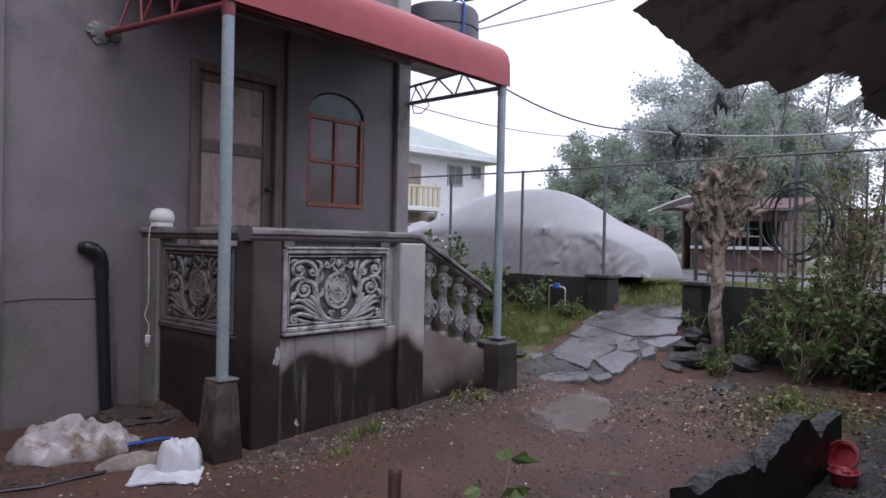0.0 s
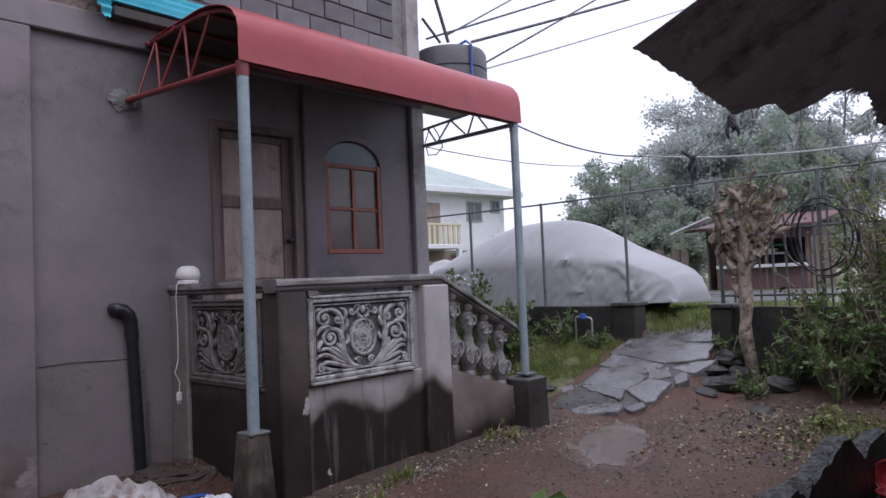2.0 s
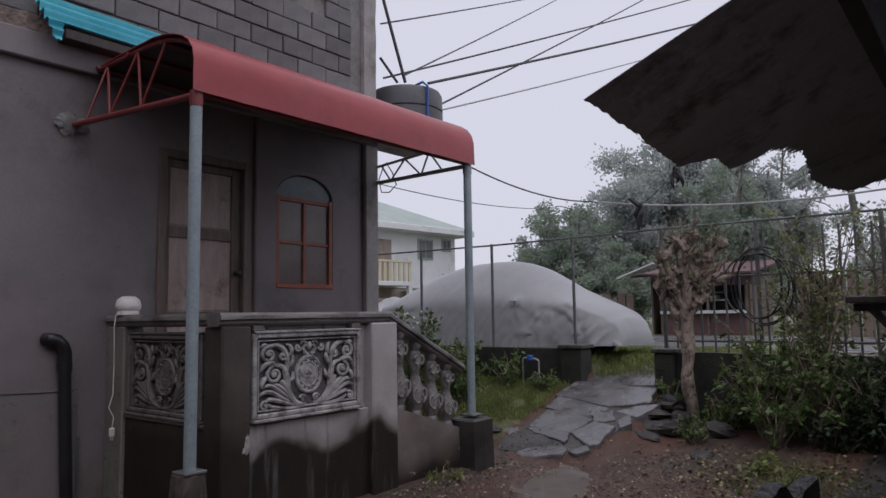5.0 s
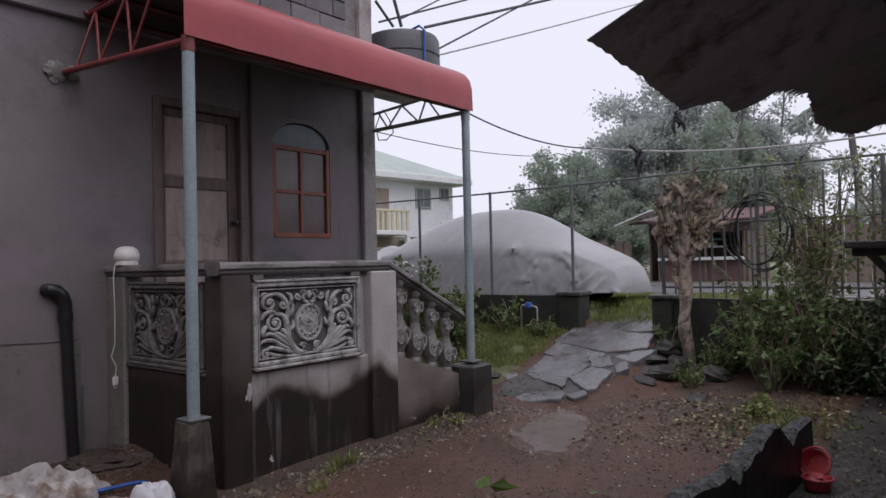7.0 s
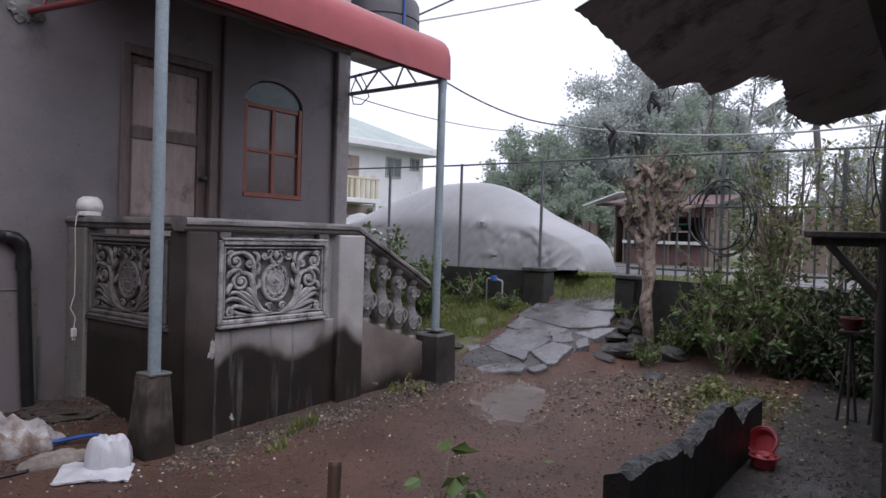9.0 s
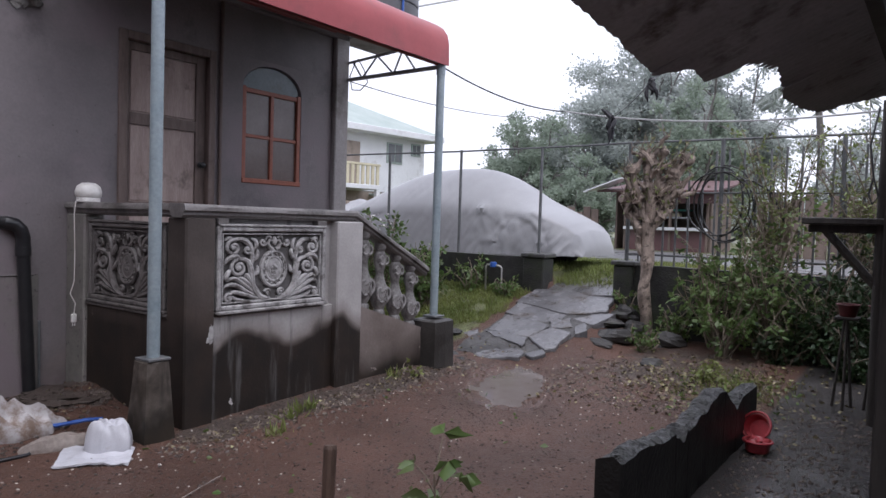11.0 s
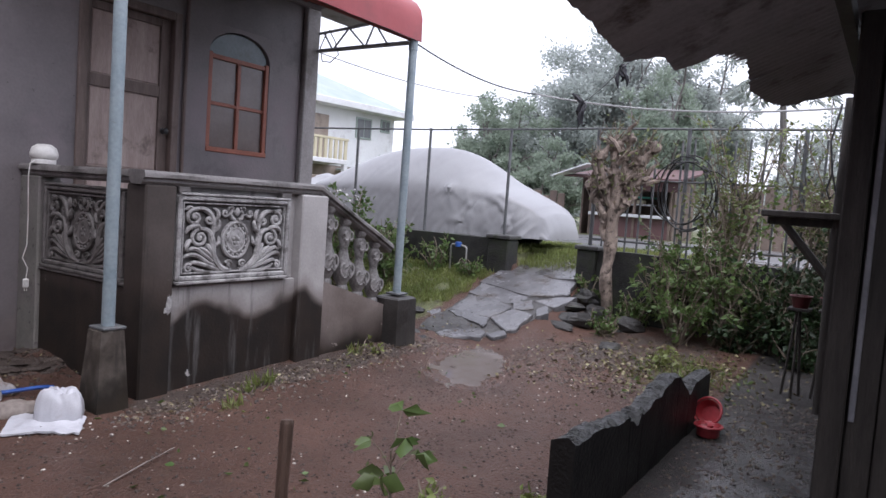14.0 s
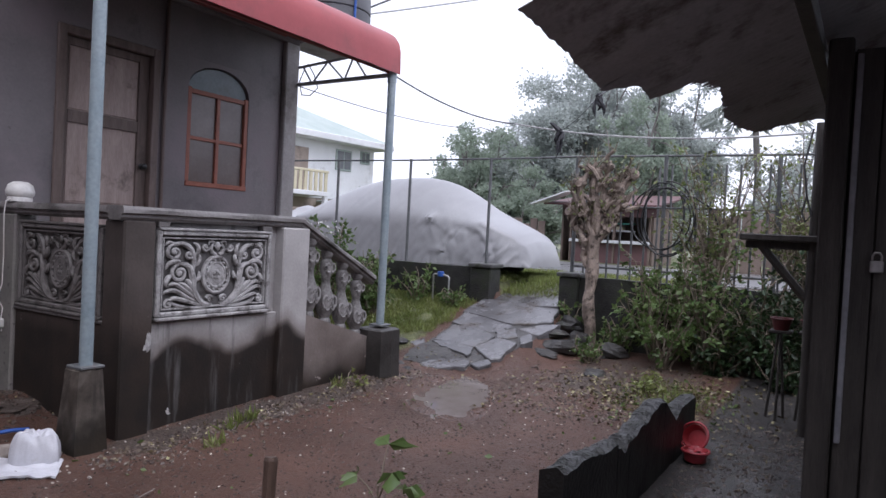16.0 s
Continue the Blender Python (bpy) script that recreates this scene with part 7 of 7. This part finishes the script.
scatter("pale_chips", [(rng.uniform(1.6, 7), rng.uniform(1.3, 4.2)) for _ in range(480)] + [(rng.uniform(1.6, 3.2), rng.uniform(3.6, 4.5)) for _ in range(70)] + near_porch[:130], 0.009, M_PALEBITS, "small pale stone chips on the mud", "stone chips", 3)
scatter("clods", [(rng.uniform(1.6, 7), rng.uniform(1.3, 4.2)) for _ in range(5200)], 0.010, M_DIRT, "dark clods and grit on the mud", "clods", 4)
scatter("debris", [(rng.uniform(3.5, 6.6), rng.uniform(0.25, 1.0)) for _ in range(1100)], 0.013, M_GRAVEL, "wet debris scattered on the concrete", "debris", 5)

def litter(name, pts, size, material, label, seed):
    rng = np.random.default_rng(seed)
    p = [(x, y, height(x, y) + 0.012) for x, y in pts]
    d = rng.normal(0, 1, (len(p), 3)) * [1, 1, 0.15]
    ob = foliage(name, p, d, size, material, None, 0.6, seed, spread=0.05)
    return tagged(ob, label, "leaf litter", kind="stuff")
litter("fallen_leaves", [(rng.normal(6.9, 0.5), rng.normal(1.7, 0.45)) for _ in range(800)] + [(rng.uniform(5.4, 8.0), rng.uniform(0.5, 2.9)) for _ in range(520)], 0.042, M_DEADLEAF, "yellow and brown fallen leaves on the mud", 3)
litter("green_litter", [(rng.normal(6.7, 0.4), rng.normal(1.5, 0.3)) for _ in range(200)] + [(rng.uniform(1.8, 6), rng.uniform(1.4, 4)) for _ in range(60)], 0.05, M_LEAF, "green torn leaves scattered on the mud", 4)

def lawn(name, pts, h, seed, label):
    rng = np.random.default_rng(seed)
    p = [(x, y, height(x, y) - 0.01) for x, y in pts]
    d = rng.normal(0, 0.35, (len(p), 3)) + [0, 0, 1]
    ob = foliage(name, p, d, h, M_GRASS, None, 0.10, seed, fold=0.1, spread=0.2)
    return tagged(ob, label, "grass", kind="stuff")
def inside(x, y):
    return y > 4.62 + 0.1 * noise.noise(Vector((x * 3, 0, 0))) or x < 6.3
pts = [(x, y) for x, y in zip(rng.uniform(6.05, 8.7, 26000), rng.uniform(4.3, 7.5, 26000)) if inside(x, y) and noise.noise(Vector((x * 1.6, y * 1.6, 2))) > -0.28 and not (x < 6.3 and y < 4.6)]
lawn("grass", pts, 0.075, 6, "short yellow-green grass on the bank")
lawn("grass", [(x, y) for x, y in zip(rng.uniform(8.95, 12.15, 22000), rng.uniform(2.0, 6.5, 22000))], 0.10, 7, "wet green grass beyond the gate")
lawn("grass", [(rng.normal(6.95, 0.3), rng.normal(1.55, 0.28)) for _ in range(900)], 0.06, 8, "patch of pale grass by the shrubs")
lawn("grass", [(x + rng.normal(0, 0.05), y + rng.normal(0, 0.03)) for x, y in ((3.48, 3.80), (3.62, 3.84), (3.72, 3.86), (3.2, 3.60), (4.9, 4.0)) for _ in range(26)], 0.10, 9, "small tufts of grass in the gravel by the porch")
scatter("rubbish", [(rng.normal(2.55, 0.28), rng.normal(5.25, 0.22)) for _ in range(420)] + [(rng.uniform(1.2, 2.4), rng.uniform(4.4, 5.2)) for _ in range(500)], 0.016, M_DIRT, "dark clods and rubbish at the wall foot", "rubbish", 11)
litter("dry_litter", [(rng.normal(2.5, 0.3), rng.normal(5.2, 0.25)) for _ in range(90)] + [(rng.uniform(2.6, 6.0), 4.0 - abs(rng.normal(0, 0.15))) for _ in range(170)] + [(rng.uniform(6.2, 7.6), rng.uniform(2.9, 4.7)) for _ in range(120)], 0.035, M_DEADLEAF, "brown leaf litter along the foot of the walls", 12)

# ---------- plain unseen walls added behind the camera to cut skylight ---
lone("wall_unseen_back", Geo().box((-2.2, -9.0, -0.2), (-2.0, 9.0, 4.6)), M_WALL, "plain unseen wall added behind the camera to block skylight", "wall", "structure")
lone("wall_unseen_side", Geo().box((-2.0, -4.6, -0.2), (SX, -4.4, 4.6)), M_WALL, "plain unseen wall added behind the camera to block skylight", "wall", "structure")

# ---------- beyond the fence ----------
house = thing("house", (22.35, 21.72, 0.85), "two-storey white house with a grey-green hipped roof", "house", turn=84.5)
def hbox(nm, a, b, mt, c=0.02, parent=house, label=""):
    return part(nm, Geo().box(a, b, c), mt, parent, label)
# front face is at local x = 0, running along y
hbox("wall", (0, -5.3, 1.95), (8, 5.2, 4.85), M_HOUSEWHITE)
hbox("lower_wall", (0.05, -5.25, -0.2), (7.95, 5.15, 1.948), M_BROWNWALL, label="tan cement ground storey")
roofg = Geo()
v = [(-0.7, -5.9, 4.85), (8.7, -5.9, 4.85), (8.7, 5.9, 4.85), (-0.7, 5.9, 4.85), (4, -1.6, 7.0), (4, 1.6, 7.0)]
roofg.add(v, [(0, 1, 4), (1, 2, 5, 4), (2, 3, 5), (3, 0, 4, 5), (3, 2, 1, 0)])
part("roof", roofg, M_HOUSEROOF, house)
hbox("eave", (-0.75, -5.95, 4.56), (8.75, 5.95, 4.85), M_HOUSEWHITE)
for y0, y1, z0, z1 in ((-4.88, -4.40, 3.88, 4.33), (-3.62, -2.76, 3.42, 4.24), (1.4, 2.6, 2.9, 4.2), (-3.8, -2.9, 0.5, 1.6)):
    wdw = part("window", Geo().box((-0.06, y0 - 0.08, z0 - 0.08), (0.02, y1 + 0.08, z1 + 0.08), 0.01), M_HOUSEROOF, house, "grey-framed window")
    part("pane", Geo().box((-0.075, y0, z0), (-0.058, (y0 + y1) / 2 - 0.03, z1)), M_DARKWIN, wdw)
    part("pane", Geo().box((-0.075, (y0 + y1) / 2 + 0.03, z0), (-0.058, y1, z1)), M_DARKWIN, wdw)
balc = part("balcony", Geo().box((-1.2, -1.2, 1.98), (-0.002, 5.2, 2.18), 0.02), M_HOUSEWHITE, house, "cream railed balcony")
part("balcony_rail", Geo().box((-1.2, -1.2, 3.0), (-1.08, 5.2, 3.10), 0.01), M_CREAM, balc)
for k in range(22):
    part("balcony_bar", Geo().box((-1.18, -1.15 + 0.29 * k, 2.18), (-1.10, -1.0 + 0.29 * k, 3.0), 0.01), M_CREAM, balc)
for y in (-1.2, 5.0):
    part("balcony_post", Geo().box((-1.2, y, -0.2), (-1.0, y + 0.2, 1.98), 0.01), M_HOUSEWHITE, balc)
hbox("canopy", (-0.5, -4.9, 1.75), (-0.002, -1.6, 1.85), M_HOUSEROOF)
hbox("balcony_door", (-0.05, -1.0, 2.18), (0.02, 1.0, 4.15), M_BROWNWALL, label="brown balcony doorway")
lone("boundary_wall", Geo().box((21, 12.5, 0.7), (21.2, 40, 2.25), 0.02), M_BROWNWALL, "tan cement boundary wall across the street", "wall", "structure")
lone("neighbour_wall", Geo().box((9.5, 12.6, 0.6), (9.7, 16, 2.6), 0.02), M_BROWNWALL, "low tan wall behind the car", "wall", "structure")
lone("cream_pillar", Geo().box((8.6, 11.1, 0.5), (8.95, 11.45, 2.15), 0.02), M_CREAM, "cream painted pillar at the end of the fence", "pillar")

shed = thing("roadside_stall", (20.5, 7.0, 0.78), "small maroon roadside stall with shelves and boards", "stall")
def sp(nm, a, b, mt, label="", c=0.01):
    return part(nm, Geo().box(a, b, c), mt, shed, label)
sp("back_wall", (2.2, -2.6, -0.1), (2.3, 2.0, 2.2), M_SHEDBOARD)
sp("side_wall", (0, -2.6, -0.1), (2.2, -2.5, 2.1), M_SHEDBOARD)
sp("side_wall", (0, 1.9, -0.1), (2.2, 2.0, 2.1), M_SHEDBOARD)
sp("fascia", (-0.45, -2.9, 1.62), (-0.35, 1.6, 2.05), M_SHEDRED, "maroon fascia board")
sp("counter", (-0.3, -2.5, 0.75), (0.2, 1.4, 0.85), M_SHEDGREY)
sp("counter_front", (-0.05, -2.5, -0.1), (0.0, 1.4, 0.748), M_SHEDRED)
for z, mt in ((1.15, M_SHEDGREY), (1.40, M_GREEN)):
    sp("shelf", (0.4, -1.4, z), (0.8, 1.3, z + 0.06), mt)
sp("goods", (0.45, -0.9, 1.213), (0.75, 1.0, 1.33), M_CREAM)
for y in (-2.5, -0.8, 1.4):
    sp("post", (-0.1, y, -0.1), (0.02, y + 0.1, 2.2), M_SHEDBOARD)
part("roof", Geo().add([(-0.9, -3.2, 1.95), (2.6, -3.2, 2.5), (2.6, 2.4, 2.5), (-0.9, 2.4, 1.95), (-0.9, -3.2, 2.0), (2.6, -3.2, 2.55), (2.6, 2.4, 2.55), (-0.9, 2.4, 2.0)], [(0, 1, 2, 3), (7, 6, 5, 4), (0, 4, 5, 1), (1, 5, 6, 2), (2, 6, 7, 3), (3, 7, 4, 0)]), M_SHEDRED, shed)
part("canopy_sheet", Geo().add([(-1.4, 1.0, 2.33), (-0.2, 1.0, 2.48), (-0.2, 2.74, 2.06), (-1.4, 2.74, 1.91), (-1.4, 1.0, 2.37), (-0.2, 1.0, 2.52), (-0.2, 2.74, 2.10), (-1.4, 2.74, 1.95)], [(0, 1, 2, 3), (7, 6, 5, 4), (0, 4, 5, 1), (1, 5, 6, 2), (2, 6, 7, 3), (3, 7, 4, 0)]), M_SHEDGREY, shed, "pale tilted roof sheet")
stick_fence = thing("board_fence", (20.5, 10.0, 0.85), "row of brown boards beside the stall", "fence")
for k in range(14):
    part("board", Geo().box((0, -1.2 + 0.27 * k, -0.1), (0.05, -0.96 + 0.27 * k, 1.2 + 0.1 * math.sin(k * 2.3)), 0.008), M_SHEDBOARD, stick_fence)
shed.scale = (1, 0.62, 0.9)
st2 = thing("board_fence", (19.0, 0.0, 0.85), "row of brown boards across the street", "fence")
for k in range(30):
    part("board", Geo().box((0, -4.2 + 0.27 * k, -0.1), (0.05, -3.96 + 0.27 * k, 1.5 + 0.12 * math.sin(k * 2.3)), 0.008), M_SHEDBOARD, st2)


def big_tree(at, H, crown, n, size, material, seed, label, base=0.35, trunk_r=0.35, boughs=16, open_=0.35):
    """A trunk that forks into boughs; each bough carries sprays of leaves along its outer half, longer on some sides than on others."""
    rng = np.random.default_rng(seed)
    t = thing("tree", at, label, "tree", "trees beyond the street")
    g = Geo()
    fork = Vector((0, 0, H * base))
    g.tube([(0, 0, -0.4), (0.05, 0.05, H * base * 0.5), tuple(fork)], [trunk_r * 1.2, trunk_r, trunk_r * 0.85], 9)
    top = H * (1 - base)
    C, S = [], []
    for k in range(boughs):
        az = 2.4 * k + rng.normal(0, 0.25)
        el = math.asin(min(0.98, 0.02 + 0.96 * ((k + 0.5) / boughs) ** 0.8))
        reach = rng.uniform(0.72, 1.08)
        tip = Vector((math.cos(az) * math.cos(el) * crown[0], math.sin(az) * math.cos(el) * crown[1], top * (0.10 + 0.90 * math.sin(el)))) * reach + fork
        mid = fork + (tip - fork) * 0.5 + Vector(rng.normal(0, 0.06, 3)) * top
        pts = [fork * (1 - f) ** 2 + mid * 2 * f * (1 - f) + tip * f * f for f in np.linspace(0, 1, 8)]
        g.tube(pts, list(np.linspace(trunk_r * 0.42, 0.03, 8)), 5)
        for m in range(9):
            f = open_ + (1.02 - open_) * (m + rng.uniform(0, 1)) / 9
            c = fork * (1 - f) ** 2 + mid * 2 * f * (1 - f) + tip * f * f
            off = rng.normal(0, 1, 3) * [crown[0], crown[1], top * 0.6] * 0.17
            e = np.array(c) + off
            C.append(e)
            S.append(rng.uniform(0.07, 0.15))
            g.tube([c, (Vector(e) + c) / 2 + Vector((0, 0, 0.03 * top)), Vector(e)], [0.04, 0.03, 0.012], 4, caps=False)
    part("trunk", g, M_FARBARK, t)
    C, S = np.array(C), np.array(S)
    k = rng.choice(len(C), n, p=S ** 2 / (S ** 2).sum())
    d = rng.normal(0, 1, (n, 3))
    P = C[k] + d * [crown[0], crown[1], top * 0.42] * S[k][:, None] * 0.62
    P[:, 2] = np.maximum(P[:, 2], 0.15)
    out = (C[k] - [0, 0, H * base + top * 0.3]) * [1, 1, 1.4]
    out /= np.linalg.norm(out, axis=1, keepdims=True) + 1e-9
    tagged(foliage("crown", P, d * 0.8 + out * 0.5 + [0, 0, -0.3], size, material, t, 0.75, seed + 7, spread=0.6), kind="stuff")
    return t
big_tree((38, 14.4, 0.8), 11.6, (4.0, 4.9, 0), 85000, 0.17, M_FARLEAF, 1, "tall broad tree in haze-pale colour beyond the street", 0.2, 0.4, 22, 0.25)
big_tree((40, 20.6, 0.8), 7.8, (2.8, 3.8, 0), 42000, 0.17, M_FARLEAF, 2, "broad tree in haze-pale colour beyond the street", 0.2, 0.35, 18, 0.2)
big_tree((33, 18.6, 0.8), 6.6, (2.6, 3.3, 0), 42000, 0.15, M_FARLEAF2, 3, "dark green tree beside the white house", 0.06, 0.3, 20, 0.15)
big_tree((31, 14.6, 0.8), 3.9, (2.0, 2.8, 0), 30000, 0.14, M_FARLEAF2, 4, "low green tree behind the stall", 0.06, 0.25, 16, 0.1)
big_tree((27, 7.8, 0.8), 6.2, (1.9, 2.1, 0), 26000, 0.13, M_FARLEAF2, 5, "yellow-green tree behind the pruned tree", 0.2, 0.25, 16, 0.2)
big_tree((40, 9.8, 0.8), 10.0, (3.0, 3.4, 0), 42000, 0.17, M_FARLEAF, 6, "tall tree in haze-pale colour behind the stall", 0.25, 0.3, 18, 0.25)
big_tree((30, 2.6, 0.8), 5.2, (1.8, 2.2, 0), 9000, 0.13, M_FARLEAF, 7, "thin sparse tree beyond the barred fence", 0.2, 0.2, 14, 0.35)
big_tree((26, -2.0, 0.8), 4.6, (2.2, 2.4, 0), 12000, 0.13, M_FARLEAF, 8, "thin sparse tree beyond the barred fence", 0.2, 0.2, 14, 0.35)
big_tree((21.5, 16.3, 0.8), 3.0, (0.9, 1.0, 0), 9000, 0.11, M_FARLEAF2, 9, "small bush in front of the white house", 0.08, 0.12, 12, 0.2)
# a palm leaning in the gap under the eave
palm = thing("palm_tree", (34, 4.2, 0.8), "thin coconut palm with drooping fronds in the rain", "palm")
part("trunk", Geo().tube([(0, 0, -0.3), (0.1, 0.3, 4), (0, 0.6, 7.3)], [0.2, 0.15, 0.12], 8), M_FARBARK, palm)
for k in range(11):
    a = k * 2 * math.pi / 11
    rach = [Vector((0.0 + math.cos(a) * 2.3 * t, 0.6 + math.sin(a) * 2.3 * t, 7.3 + 0.9 * t - 1.9 * t * t)) for t in np.linspace(0, 1, 14)]
    fr = Geo().tube(rach, 0.03, 4)
    P = [tuple(rach[1 + i % 12]) for i in range(72)]
    D = [(math.cos(a) * 0.5 + (-1) ** (i // 12) * -math.sin(a), math.sin(a) * 0.5 + (-1) ** (i // 12) * math.cos(a), -0.7) for i in range(72)]
    o = part("frond", fr, M_FARLEAF, palm)
    tagged(foliage("frond_foliage", P, D, 0.65, M_FARLEAF, o, 0.08, 60 + k, spread=0.15), kind="stuff")
# woods along the horizon
rng = np.random.default_rng(99)
nw = 16000
ang = rng.uniform(radians(-30), radians(75), nw)
rad = rng.uniform(85, 100, nw)
P = np.stack([np.cos(ang) * rad, np.sin(ang) * rad, np.zeros(nw)], 1)
hh = np.array([4.0 + 2.2 * noise.noise(Vector((a * 14, 0, 0))) + 1.2 * noise.noise(Vector((a * 45, 0, 4))) for a in ang])
P[:, 2] = 0.5 + hh * rng.uniform(0, 1, nw) ** 0.7
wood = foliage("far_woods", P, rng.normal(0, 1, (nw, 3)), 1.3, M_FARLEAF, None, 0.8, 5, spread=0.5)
tagged(wood, "far woods in haze-pale colour along the horizon", "woods", kind="stuff")

# ---------- pieces of the upper wall: hollow blocks ----------
random.seed(17)
shapes = [Geo().box((0, 0, 0), (0.388, 0.04, 0.188), 0.006 + 0.002 * k).mesh("block", M_BLOCK) for k in range(3)]
half = Geo().box((0, 0, 0), (0.188, 0.04, 0.188), 0.007).mesh("block", M_BLOCK)
for r in range(7):
    z = 3.94 + 0.2 * r
    x = -0.6 + (0.2 if r % 2 else 0.0)
    while x < 5.77:
        wdt = 0.388
        if x + wdt > 5.78:
            wdt = 0.188
        if x + wdt > 5.785:
            break
        if not (x < 1.76 and x + wdt > 1.44) and not (z > 4.85 and z < 5.5 and x < 4.82 and x + wdt > 4.23):
            o = part("block", random.choice(shapes) if wdt > 0.3 else half, None, wall_upper)
            o.matrix_basis = pose(x + random.uniform(-0.003, 0.003), WY - 0.022 + random.uniform(-0.006, 0.006), z + random.uniform(-0.003, 0.003), 0, random.uniform(-0.4, 0.4), 0)
        x += 0.4 if wdt > 0.3 else 0.2
